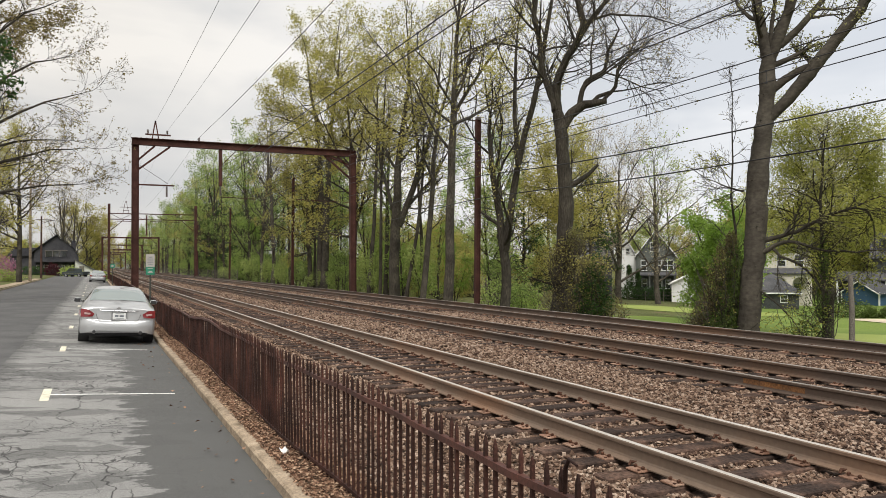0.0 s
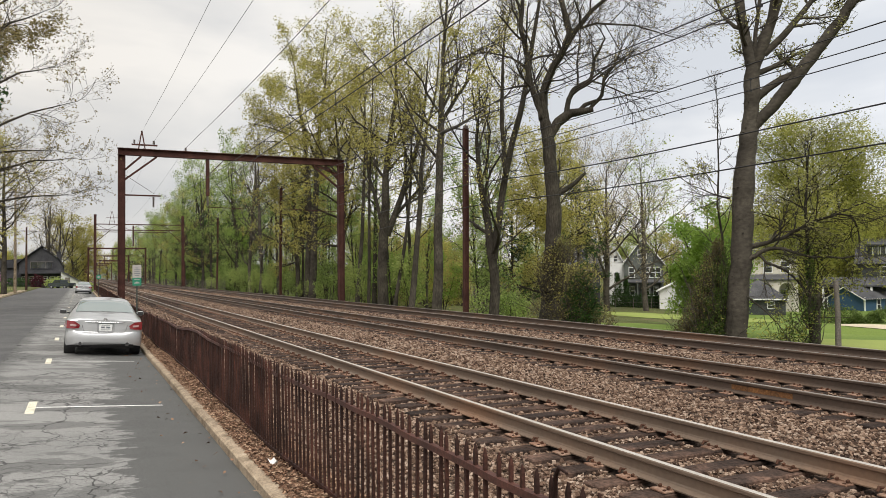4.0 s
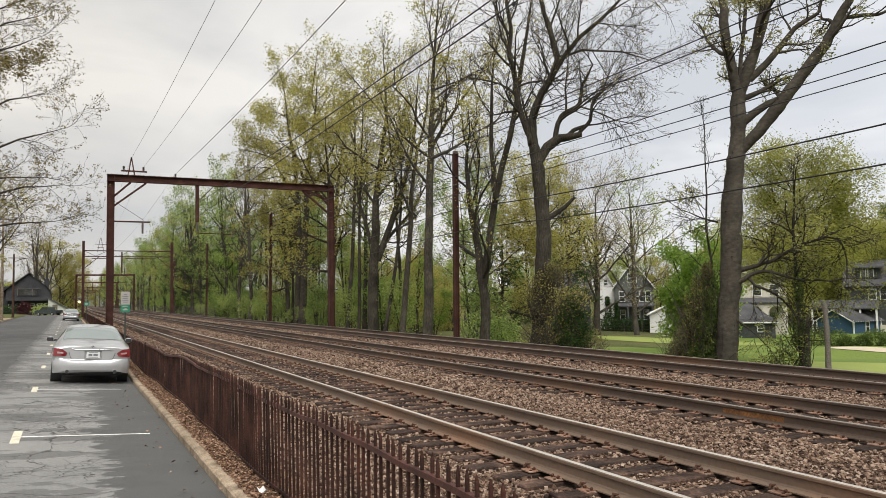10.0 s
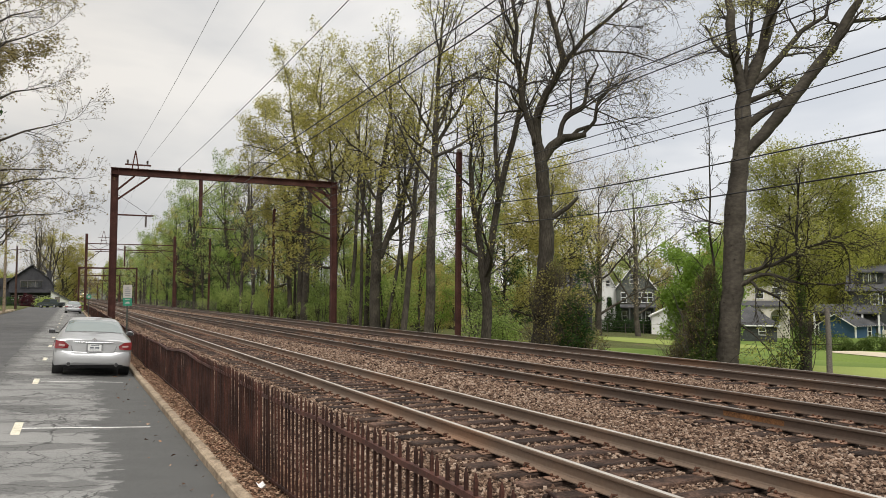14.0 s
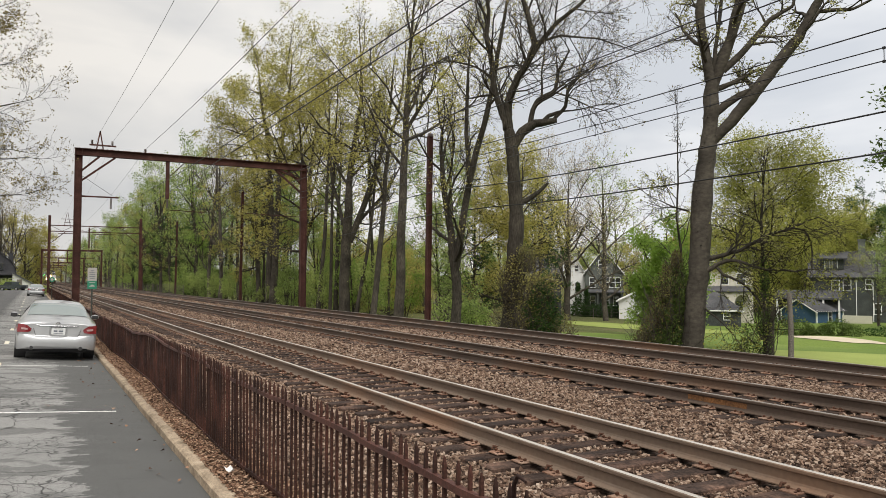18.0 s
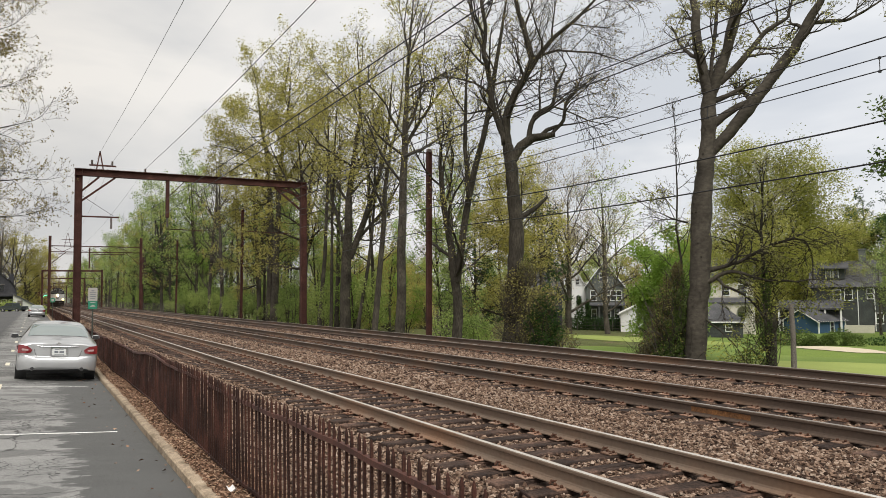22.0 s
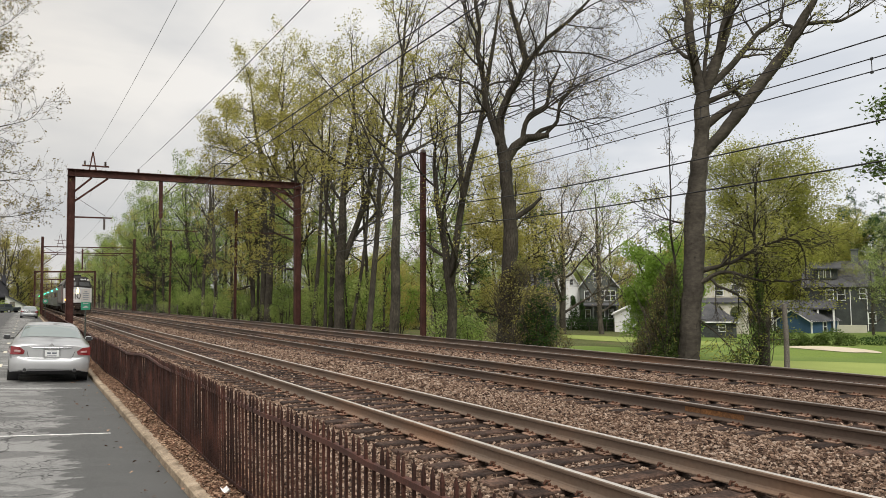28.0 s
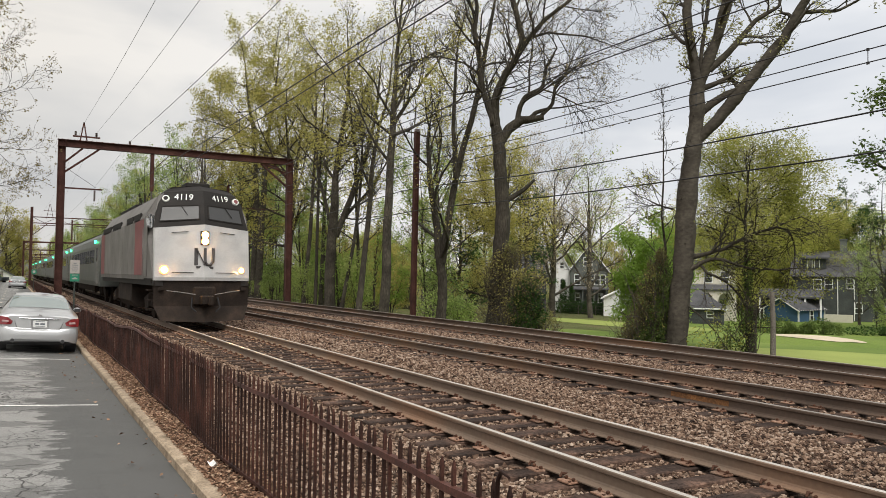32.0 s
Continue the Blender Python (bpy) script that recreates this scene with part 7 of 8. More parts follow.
def sedan(label, paint, m, group=""):
    """Rear bumper at y = 0 facing -y; length 4.86 m, width 1.83 m."""
    t = thing("sedan_car", m, label, "car", group)
    # y, underside, sill half-width, flank half-width, belt height, belt half-width, top edge (half-width, height), top height
    data = ((0.00, 0.40, 0.66, 0.80, 0.88, 0.76, 0.68, 0.915, 0.93), (0.025, 0.38, 0.76, 0.865, 0.91, 0.83, 0.72, 0.95, 0.966), (0.07, 0.37, 0.80, 0.893, 0.93, 0.86, 0.74, 0.968, 0.987), (0.32, 0.36, 0.84, 0.912, 0.95, 0.87, 0.74, 1.005, 1.028),
            (0.62, 0.33, 0.86, 0.917, 0.97, 0.875, 0.73, 1.05, 1.075), (0.95, 0.25, 0.87, 0.915, 0.98, 0.875, 0.70, 1.18, 1.21), (1.30, 0.24, 0.87, 0.915, 0.98, 0.87, 0.645, 1.325, 1.365), (1.65, 0.22, 0.87, 0.915, 0.98, 0.865, 0.61, 1.40, 1.445),
            (2.2, 0.2, 0.87, 0.915, 0.975, 0.865, 0.59, 1.42, 1.468), (2.8, 0.2, 0.87, 0.915, 0.96, 0.86, 0.585, 1.395, 1.44), (3.3, 0.2, 0.87, 0.915, 0.94, 0.86, 0.64, 1.22, 1.26), (3.72, 0.2, 0.87, 0.915, 0.92, 0.86, 0.70, 1.02, 1.04), (4.15, 0.2, 0.86, 0.91, 0.88, 0.84, 0.70, 0.93, 0.955), (4.55, 0.22, 0.82, 0.88, 0.78, 0.78, 0.62, 0.82, 0.85), (4.78, 0.25, 0.72, 0.78, 0.65, 0.70, 0.55, 0.70, 0.72), (4.86, 0.3, 0.6, 0.66, 0.56, 0.60, 0.5, 0.6, 0.61))
    rows = []
    for y, zb, ws, wf, zbelt, wb, wt, zt, ztop in data:
        rows.append((y, [(0.0, ztop), (wt * 0.55, ztop - 0.2 * (ztop - zt)), (wt * 0.88, zt + 0.35 * (ztop - zt)), (wt, zt - 0.02), (wb, zbelt), (wf, zbelt - 0.16), (wf - 0.005, zb + 0.27), (ws, zb + 0.06), (ws * 0.85, zb), (0.0, zb)][::1]))
    body = part("body", loft([(y, sec) for y, sec in rows], 10), paint, t)

    def skin(y, u):
        """A point of the skin at length y, u from 0 at the roof's middle to 9 underneath."""
        ys = [r[0] for r in rows]
        j = max(0, min(len(ys) - 2, int(np.searchsorted(ys, y)) - 1))
        f = (y - ys[j]) / (ys[j + 1] - ys[j])
        i = min(int(abs(u)), 8)
        g = abs(u) - i
        a = [rows[k][1][i][c] * (1 - g) + rows[k][1][i + 1][c] * g for k in (j, j + 1) for c in (0, 1)]
        x, z = a[0] * (1 - f) + a[2] * f, a[1] * (1 - f) + a[3] * f
        return Vector((x if u >= 0 else -x, y, z))

    def pane(name, y0, y1, u0, u1, out, key, nu=6, ny=3, label_=""):
        """A panel that follows the skin, lifted by the vector out."""
        s = Shape()
        pts = [skin(y0 + (y1 - y0) * a / ny, u0 + (u1 - u0) * b / nu) + Vector(out) for a in range(ny + 1) for b in range(nu + 1)]
        s.add(pts, [(a * (nu + 1) + b, a * (nu + 1) + b + 1, (a + 1) * (nu + 1) + b + 1, (a + 1) * (nu + 1) + b) for a in range(ny) for b in range(nu)], 0, True)
        return part(name, s, M[key], t, label_)

    pane("rear_window", 0.72, 1.44, -2.8, 2.8, (0, -0.006, 0.008), "car_glass", 8, 4, "pale reflecting rear window")
    pane("windscreen", 2.92, 3.66, -2.8, 2.8, (0, 0.006, 0.008), "car_glass", 8, 4)
    for sx in (-1, 1):
        for y0, y1 in ((1.25, 1.95), (2.03, 3.05)):
            pane("side_window", y0, y1, sx * 3.12, sx * 3.92, (sx * 0.008, 0, 0.004), "side_glass", 3, 4)
        # tail lamp: wraps from the boot lid round the flank
        lamp = Shape()
        pts = [(0.575, -0.020, 0.79), (0.60, -0.026, 0.715), (0.71, -0.032, 0.70), (0.885, 0.010, 0.70), (0.935, 0.24, 0.75), (0.930, 0.38, 0.87), (0.885, 0.020, 0.905), (0.70, -0.028, 0.885)]
        lamp.add([(sx * x, y, z) for x, y, z in pts], [(0, 1, 2, 7), (7, 2, 3, 6), (6, 3, 4, 5)] if sx > 0 else [(7, 2, 1, 0), (6, 3, 2, 7), (5, 4, 3, 6)])
        lamp.add([(sx * x * 0.97, y + 0.07, z) for x, y, z in pts], [(2, 1, 0, 7), (3, 2, 7, 6), (4, 3, 6, 5)])
        tail = part("tail_lamp", lamp, M["tail_red"], t, "red tail lamp")
        part("reverse_lens", Shape().box(sx * 0.735, -0.026, 0.785, 0.15, 0.016, 0.05, 0, (0, sx * -6, sx * 10), 0.012), M["lens_pale"], tail, "clear reversing lens")
        part("exhaust_tip", Shape().tube([(sx * 0.55, 0.18, 0.325), (sx * 0.55, -0.048, 0.325)], [0.042, 0.046], 14), M["chrome"], t, "chrome exhaust tip")
        part("exhaust_bore", Shape().tube([(sx * 0.55, -0.046, 0.325), (sx * 0.55, -0.054, 0.325)], 0.042, 12), M["plastic"], t)
        mirror = part("door_mirror", Shape().ball(sx * 1.03, 3.02, 1.0, 0.11, 0.07, 0.075, 5, 10), paint, t)
        part("mirror_glass", Shape().box(sx * 1.03, 2.945, 1.0, 0.16, 0.02, 0.10, 0, None, 0.008), M["plastic"], mirror)
        part("mirror_arm", Shape().box(sx * 0.91, 3.05, 0.97, 0.12, 0.06, 0.04), M["plastic"], mirror)
        for y in (0.98, 3.76):
            wheel = part("wheel", Shape().tube([(sx * 0.70, y, 0.325), (sx * 0.72, y, 0.325), (sx * 0.89, y, 0.325), (sx * 0.905, y, 0.325)], [0.30, 0.325, 0.325, 0.30], 26), M["black"], t)
            part("rim", Shape().tube([(sx * 0.885, y, 0.325), (sx * 0.912, y, 0.325)], [0.235, 0.22], 20), M["rim"], wheel)
            part("arch", Shape().tube([(sx * 0.66, y, 0.33), (sx * 0.917, y, 0.33)], 0.375, 24), M["plastic"], t)
        part("headlamp", Shape().ball(sx * 0.66, 4.6, 0.70, 0.16, 0.14, 0.07, 5, 10), M["lamp_clear"], t)
    # boot lid: chrome bar, badge, seam, plate
    part("chrome_bar", Shape().tube([(-0.48, -0.006, 0.89), (-0.40, -0.020, 0.872), (0.0, -0.028, 0.868), (0.40, -0.020, 0.872), (0.48, -0.006, 0.89)], [0.005, 0.012, 0.014, 0.012, 0.005], 8), M["chrome"], t, "chrome bar across the boot lid")
    part("badge", Shape().tube([(0, 0.012, 0.945), (0, -0.012, 0.938)], 0.036, 18).box(0, -0.010, 0.94, 0.11, 0.012, 0.016), M["chrome"], t, "round chrome badge")
    lid = [(-0.53, 0.80, -0.003), (-0.44, 0.585, -0.012), (0.44, 0.585, -0.012), (0.53, 0.80, -0.003), (0.50, 0.90, 0.0), (-0.50, 0.90, 0.0)]
    part("boot_lid", Shape().add([(x, y, z) for x, z, y in lid] + [(x, y + 0.05, z) for x, z, y in lid], [(0, 1, 2, 3, 4, 5)] + [(k, k + 6, (k + 1) % 6 + 6, (k + 1) % 6) for k in range(6)]), paint, t)
    seam = Shape().tube([(-0.535, -0.002, 0.80), (-0.50, -0.007, 0.68), (-0.445, -0.012, 0.59), (-0.40, -0.014, 0.575), (0.40, -0.014, 0.575), (0.445, -0.012, 0.59), (0.50, -0.007, 0.68), (0.535, -0.002, 0.80)], 0.0045, 5)
    part("boot_seam", seam, M["plastic"], t)
    part("plate_recess", Shape().box(0.02, -0.008, 0.745, 0.40, 0.02, 0.215, 0, None, 0.03), paint, t)
    plate_ = part("number_plate", Shape().box(0.02, -0.022, 0.74, 0.315, 0.012, 0.17, 0, None, 0.004), M["plate_white"], t, "white number plate in a chrome frame")
    part("plate_frame", Shape().box(0.02, -0.020, 0.74, 0.335, 0.010, 0.19, 0, None, 0.004), M["chrome"], plate_)
    for x, w, z, h in ((-0.045, 0.085, 0.742, 0.042), (0.075, 0.10, 0.742, 0.042), (0.02, 0.20, 0.80, 0.012), (0.02, 0.22, 0.685, 0.010)):
        part("plate_bar", Shape().box(x, -0.030, z, w, 0.004, h), M["plate_bar"], plate_)
    skirt = [(-0.905, 0.34), (-0.90, 0.12), (-0.84, 0.01), (-0.66, -0.036), (-0.44, -0.050), (0.44, -0.050), (0.66, -0.036), (0.84, 0.01), (0.90, 0.12), (0.905, 0.34)]
    foot = [0.27, 0.27, 0.285, 0.325, 0.36, 0.36, 0.325, 0.285, 0.27, 0.27]
    bump = Shape()
    levels = ((0.0, 0.97, 0.97), (0.12, 0.99, 0.99), (0.45, 1.0, 1.0), (0.88, 0.995, 0.975), (1.0, 0.985, 0.90))
    pts = [(x * f, (y - 0.2) * g + 0.2, z0 + (0.575 + 0.13 * min(1, max(0, abs(x) - 0.5) / 0.36) - z0) * v) for v, f, g in levels for (x, y), z0 in zip(skirt, foot)]
    bump.add(pts, [(j * 10 + i, j * 10 + i + 1, (j + 1) * 10 + i + 1, (j + 1) * 10 + i) for j in range(4) for i in range(9)], 0, True)
    bump.add(pts[:10], [tuple(reversed(range(10)))]).add(pts[-10:], [tuple(range(10))])
    part("rear_bumper", bump, paint, t)
    part("bumper_valance", Shape().box(0, 0.12, 0.32, 1.46, 0.22, 0.12, 0, None, 0.04), M["plastic"], t)
    part("underbody", Shape().box(0, 2.4, 0.27, 1.5, 4.2, 0.14), M["plastic"], t)
    return t


def pickup(label, m):
    t = thing("pickup_truck", m, label, "truck")
    k = 0.97
    outline = [(0.0, 0.55), (0.0, 1.15), (0.1, 1.2), (2.0, 1.2), (2.1, 1.82), (2.5, 1.9), (3.6, 1.88), (4.2, 1.28), (5.3, 1.15), (5.45, 0.9), (5.45, 0.5), (5.0, 0.42), (0.4, 0.42)]
    part("body", Shape().prism([(y, z) for y, z in outline], -k, k, "x"), M["truck_paint"], t)
    for sx in (-1, 1):
        part("side_window", Shape().prism([(2.2, 1.25), (2.3, 1.75), (3.5, 1.75), (4.0, 1.28)], sx * (k + 0.005) - 0.004, sx * (k + 0.005) + 0.004, "x"), M["side_glass"], t)
        part("side_trim", Shape().box(sx * (k + 0.01), 2.7, 0.8, 0.02, 4.6, 0.05), M["chrome"], t)
        for y in (1.05, 4.45):
            w = part("wheel", Shape().tube([(sx * 0.72, y, 0.38), (sx * 0.99, y, 0.38)], 0.38, 20), M["black"], t)
            part("rim", Shape().tube([(sx * 0.97, y, 0.38), (sx * 1.0, y, 0.38)], 0.22, 14), M["rim"], w)
        part("headlamp", Shape().box(sx * 0.72, 5.44, 0.85, 0.34, 0.06, 0.2), M["lamp_clear"], t)
    part("windscreen", Shape().add([(-0.85, 3.66, 1.84), (0.85, 3.66, 1.84), (0.9, 4.16, 1.32), (-0.9, 4.16, 1.32)], [(0, 1, 2, 3)]), M["side_glass"], t)
    return t


TILT = 3.5
sedan("silver four-door saloon parked along the kerb, red tail lamps", M["silver"], pose(0.53, 21.45, -0.005, 0, TILT, 0), "parked cars")
sedan("silver-grey saloon parked farther down the road", M["grey_paint"], pose(0.35, 103.5, 0.0, 0, TILT, 0), "parked cars")
pickup("dark pickup truck standing in the side street", pose(-1.3, 153.0, 0.0, 0, 0, 48) @ Matrix.Scale(0.86, 4))
passing = sedan("silver saloon driving away along the road", M["silver"], pose(-2.75, 0, 0.12))

# ---- houses and small things ----
M["shingle_grey"] = surface("grey_wall_shingles", ((0.07, 0.076, 0.07), (0.10, 0.108, 0.098), (0.135, 0.14, 0.128)), 0.8, 14, 0.9, bump=0.5, depth=0.02)
M["shingle_dark"] = surface("dark_stained_shingles", ((0.03, 0.03, 0.034), (0.05, 0.05, 0.055), (0.065, 0.063, 0.066)), 0.8, 14, 0.9, bump=0.5, depth=0.02)
M["shingle_slate"] = surface("slate_grey_wall_shingles", ((0.036, 0.04, 0.039), (0.055, 0.06, 0.057), (0.075, 0.08, 0.075)), 0.8, 14, 0.9, bump=0.5, depth=0.02)
M["roof_dark"] = surface("dark_roof_shingles", ((0.045, 0.045, 0.047), (0.07, 0.07, 0.073), (0.10, 0.098, 0.10)), 0.7, 12, 0.92, bump=0.5, depth=0.02)
M["cream"] = surface("cream_painted_boards", ((0.48, 0.45, 0.38), (0.6, 0.57, 0.48)), 0.7, 12, 0.8, bump=0.2, mottle=0.08)
M["white_paint"] = surface("white_painted_wood", ((0.62, 0.62, 0.6), (0.76, 0.76, 0.74)), 1.0, 20, 0.7, bump=0.15, mottle=0.06)
M["blue_paint"] = surface("blue_painted_boards", ((0.035, 0.075, 0.13), (0.05, 0.10, 0.17)), 1.0, 16, 0.75, bump=0.3, mottle=0.1)
M["grey_wood"] = surface("weathered_grey_wood", ((0.10, 0.09, 0.075), (0.17, 0.15, 0.13)), 2.0, 30, 0.95, bump=0.6)
M["sign_green"] = plain("green_sign_enamel", (0.015, 0.17, 0.10), 0.4)
M["sign_white"] = plain("white_sign_enamel", (0.33, 0.31, 0.285), 0.5)
M["post_green"] = plain("green_painted_steel", (0.025, 0.032, 0.026), 0.6)


def house_window(parent, x, y, z, w, h, turn=0.0):
    """A window on a wall that faces -y (turn 0) or sideways (90)."""
    at = pose(x, y, z, 0, 0, turn)
    o = part("window", Shape().box(0, -0.03, 0, w, 0.06, h), M["dark_glass"], parent, at=at)
    trim = Shape().box(-w / 2 - 0.03, -0.05, 0, 0.08, 0.1, h + 0.14).box(w / 2 + 0.03, -0.05, 0, 0.08, 0.1, h + 0.14).box(0, -0.05, h / 2 + 0.03, w, 0.1, 0.08).box(0, -0.05, -h / 2 - 0.03, w, 0.1, 0.08)
    part("window_frame", trim, M["white_paint"], o)
    part("sash_bar", Shape().box(0, -0.07, 0, w, 0.04, 0.06), M["white_paint"], o)
    return o


def house(name, label, x, y, w, d, eave, ridge, wall, roof, along=False, windows=(), base=None, turn=None, overhang=0.4, trim=True):
    """A gabled house whose front wall faces the line. along: the ridge runs parallel to the front."""
    z = land(x, y) if base is None else base
    rz = -math.degrees(math.atan2(x, y)) if turn is None else turn
    t = thing(name, pose(x, y, z, 0, 0, rz), label, "house", "houses by the golf course" if x > 0 else "")
    body = Shape().box(0, d / 2, eave / 2 - 0.4, w, d, eave + 0.8)
    rf = Shape()
    o = overhang
    if along:
        for s in (-1, 1):
            body.add([(s * w / 2, 0, eave), (s * w / 2, d, eave), (s * w / 2, d / 2, ridge - 0.15)], [(0, 1, 2) if s > 0 else (2, 1, 0)])
        rf.prism([(-o, eave - 0.15), (d / 2, ridge), (d + o, eave - 0.15), (d / 2, ridge - 0.22)], -w / 2 - o, w / 2 + o, "x")
    else:
        for yy, order in ((0, (0, 1, 2)), (d, (2, 1, 0))):
            body.add([(-w / 2, yy, eave), (w / 2, yy, eave), (0, yy, ridge - 0.15)], [order])
        rf.prism([(-w / 2 - o, eave - 0.25), (0, ridge), (w / 2 + o, eave - 0.25), (0, ridge - 0.24)], -o, d + o, "y")
        if trim:
            for s in (-1, 1):
                part("barge_board", Shape().beam((s * (w / 2 + o), -o - 0.02, eave - 0.36), (0, -o - 0.02, ridge - 0.12), 0.05, 0.13), M["white_paint"], t)
    part("wall", body, M[wall], t)
    part("roof", rf, M[roof], t)
    for wx, wz, ww, wh in windows:
        house_window(t, wx, 0, wz, ww, wh)
    return t


def placed(px_angle, dist):
    a = radians(px_angle)
    return dist * math.sin(a), dist * math.cos(a)


# grey gabled house with its white-gabled and dark-roofed neighbours
x, y = placed(40.15, 121)
h = house("gabled_house", "grey shingled house with white-trimmed front gable and porch", x, y, 5.8, 9, 5.8, 9.9, "shingle_grey", "roof_dark", windows=[(-1.75, 4.4, 0.8, 1.5), (0.45, 4.4, 0.75, 1.5), (1.3, 4.4, 0.75, 1.5), (2.15, 4.4, 0.75, 1.5), (-0.5, 7.2, 0.55, 1.3), (0.2, 7.2, 0.55, 1.3), (-1.7, 1.6, 0.7, 1.4), (0.4, 1.6, 0.7, 1.4), (1.8, 1.6, 0.7, 1.4)], base=land(x, y) + 0.9)
part("porch_roof", Shape().prism([(-1.9, 2.85), (-1.9, 3.0), (0.1, 3.35), (0.1, 2.85)], -3.0, 3.0, "x"), M["roof_dark"], h)
for k in range(4):
    part("porch_post", Shape().box(-2.7 + 1.8 * k, -1.75, 1.3, 0.16, 0.16, 3.1), M["shingle_grey"], h)
part("porch_floor", Shape().box(0, -1.0, -0.2, 5.8, 2.0, 1.4), M["shingle_dark"], h)
x, y = placed(38.1, 128)
house("gabled_house", "white house wing with a steep gable", x, y, 3.4, 8, 6.2, 9.7, "white_paint", "roof_dark", windows=[(0.3, 4.6, 0.7, 1.3), (0.2, 7.6, 0.6, 0.9)])
x, y = placed(35.3, 124)
house("gabled_house", "long house with a slate-grey roof and brown walls", x, y, 7.5, 8, 5.6, 9.8, "shingle_dark", "roof_dark", True, [(-2.4, 4.0, 1.0, 1.4), (1.8, 4.0, 1.0, 1.4)])
x, y = placed(42.3, 112)
house("garage", "small white outbuilding with a low gable", x, y, 4.2, 5, 2.9, 3.9, "white_paint", "white_paint")
# cream house with dark roofs and its grey garage
x, y = placed(47.6, 110)
h = house("cream_house", "cream two-storey house with dark roofs and an arched porch", x, y, 10.6, 9, 7.4, 10.4, "cream", "roof_dark", True, [(-2.6, 5.9, 1.0, 1.4), (-0.6, 5.9, 1.0, 1.4), (1.7, 5.9, 1.0, 1.4), (3.8, 5.9, 1.0, 1.4), (-2.2, 2.2, 0.9, 1.5), (0.9, 2.2, 0.9, 1.5), (3.6, 2.2, 0.9, 1.5)])
part("porch_roof", Shape().prism([(-2.4, 4.15), (-2.4, 4.3), (0.1, 4.95), (0.1, 4.15)], -5.4, 5.4, "x"), M["roof_dark"], h)
for k in range(4):
    x0 = -5.2 + 2.6 * k
    curve = [(x0 + 1.3 + 0.95 * math.cos(math.pi * (1 - i / 10)), 2.85 + 0.95 * math.sin(math.pi * (1 - i / 10))) for i in range(11)]
    part("porch_arch", Shape().prism([(x0, -0.6), (x0, 4.1), (x0 + 2.6, 4.1), (x0 + 2.6, -0.6), (x0 + 2.25, -0.6)] + curve[::-1] + [(x0 + 0.35, -0.6)], -2.1, -1.8, "y"), M["cream"], h)
dormer = part("dormer", Shape().prism([(-1.2, 7.4), (0, 9.1), (1.2, 7.4)], 1.0, 4.0, "y"), M["cream"], h)
part("dormer_window", Shape().box(0, 0.98, 7.9, 0.8, 0.05, 0.7), M["dark_glass"], dormer)
x, y = placed(47.9, 100)
t = thing("grey_garage", pose(x, y, land(x, y), 0, 0, -47.9), "small grey garage with a hipped dark roof", "garage", "houses by the golf course")
part("wall", Shape().box(-0.1, 3.1, 0.85, 6.0, 6.0, 2.3), M["shingle_slate"], t)
hip = Shape().add([(-3.5, -0.3, 1.95), (3.3, -0.3, 1.95), (3.3, 6.5, 1.95), (-3.5, 6.5, 1.95), (-0.1, 3.1, 4.3)], [(0, 1, 4), (1, 2, 4), (2, 3, 4), (3, 0, 4), (3, 2, 1, 0)])
part("roof", hip, M["roof_dark"], t)
part("eaves_board", Shape().box(-0.1, -0.31, 1.9, 6.8, 0.05, 0.16), M["white_paint"], t)
house_window(t, 1.25, 0.1, 1.2, 0.7, 0.8)
# blue shed
x, y = placed(53.2, 112)
h = house("blue_shed", "blue boarded shed with white trim and dark roof", x, y, 4.9, 6.6, 2.25, 3.7, "blue_paint", "roof_dark", turn=-83.5, windows=(), base=land(x, y) - 0.5)
house_window(h, 2.45, 3.2, 1.3, 0.8, 1.3, 90)
for cx, cy in ((2.45, 0.02), (-2.45, 0.02), (2.47, 6.55)):
    part("corner_board", Shape().box(cx, cy, 1.05, 0.16, 0.16, 2.4), M["white_paint"], h)
for k in range(12):
    part("rafter_tail", Shape().box(2.66, 0.1 + 0.58 * k, 2.04, 0.26, 0.08, 0.09), M["white_paint"], h)
# big grey house
x, y = placed(57.6, 118)
h = house("grey_house", "large dark grey shingled house with a dormer, wide porch and chimney", x, y, 15, 10, 6.2, 9.8, "shingle_slate", "roof_dark", True,
          [(-4.4, 5.0, 0.9, 1.3), (-3.0, 5.0, 0.9, 1.5), (-0.4, 5.1, 0.7, 1.3), (2.2, 5.0, 0.9, 1.4), (4.6, 5.0, 0.9, 1.4), (0.6, 1.8, 0.8, 1.4), (4.2, 1.8, 0.9, 1.5)])
for k in range(2):
    part("downpipe", Shape().box(-1.9 + 2.0 * k, -0.08, 2.9, 0.09, 0.09, 5.6), M["white_paint"], h)
d = part("dormer", Shape().box(-4.7, 2.6, 7.9, 2.6, 3.2, 1.5), M["shingle_slate"], h)
part("dormer_roof", Shape().prism([(0.4, 8.55), (0.4, 8.72), (4.9, 9.75), (4.9, 9.55)], -6.5, -2.9, "x"), M["roof_dark"], d)
for k in range(2):
    part("dormer_window", Shape().box(-5.4 + 0.9 * k, 0.98, 7.85, 0.55, 0.06, 0.9), M["dark_glass"], d)
    part("dormer_window_frame", Shape().box(-5.72 + 0.9 * k, 0.97, 7.85, 0.08, 0.1, 1.05).box(-5.08 + 0.9 * k, 0.97, 7.85, 0.08, 0.1, 1.05), M["white_paint"], d)
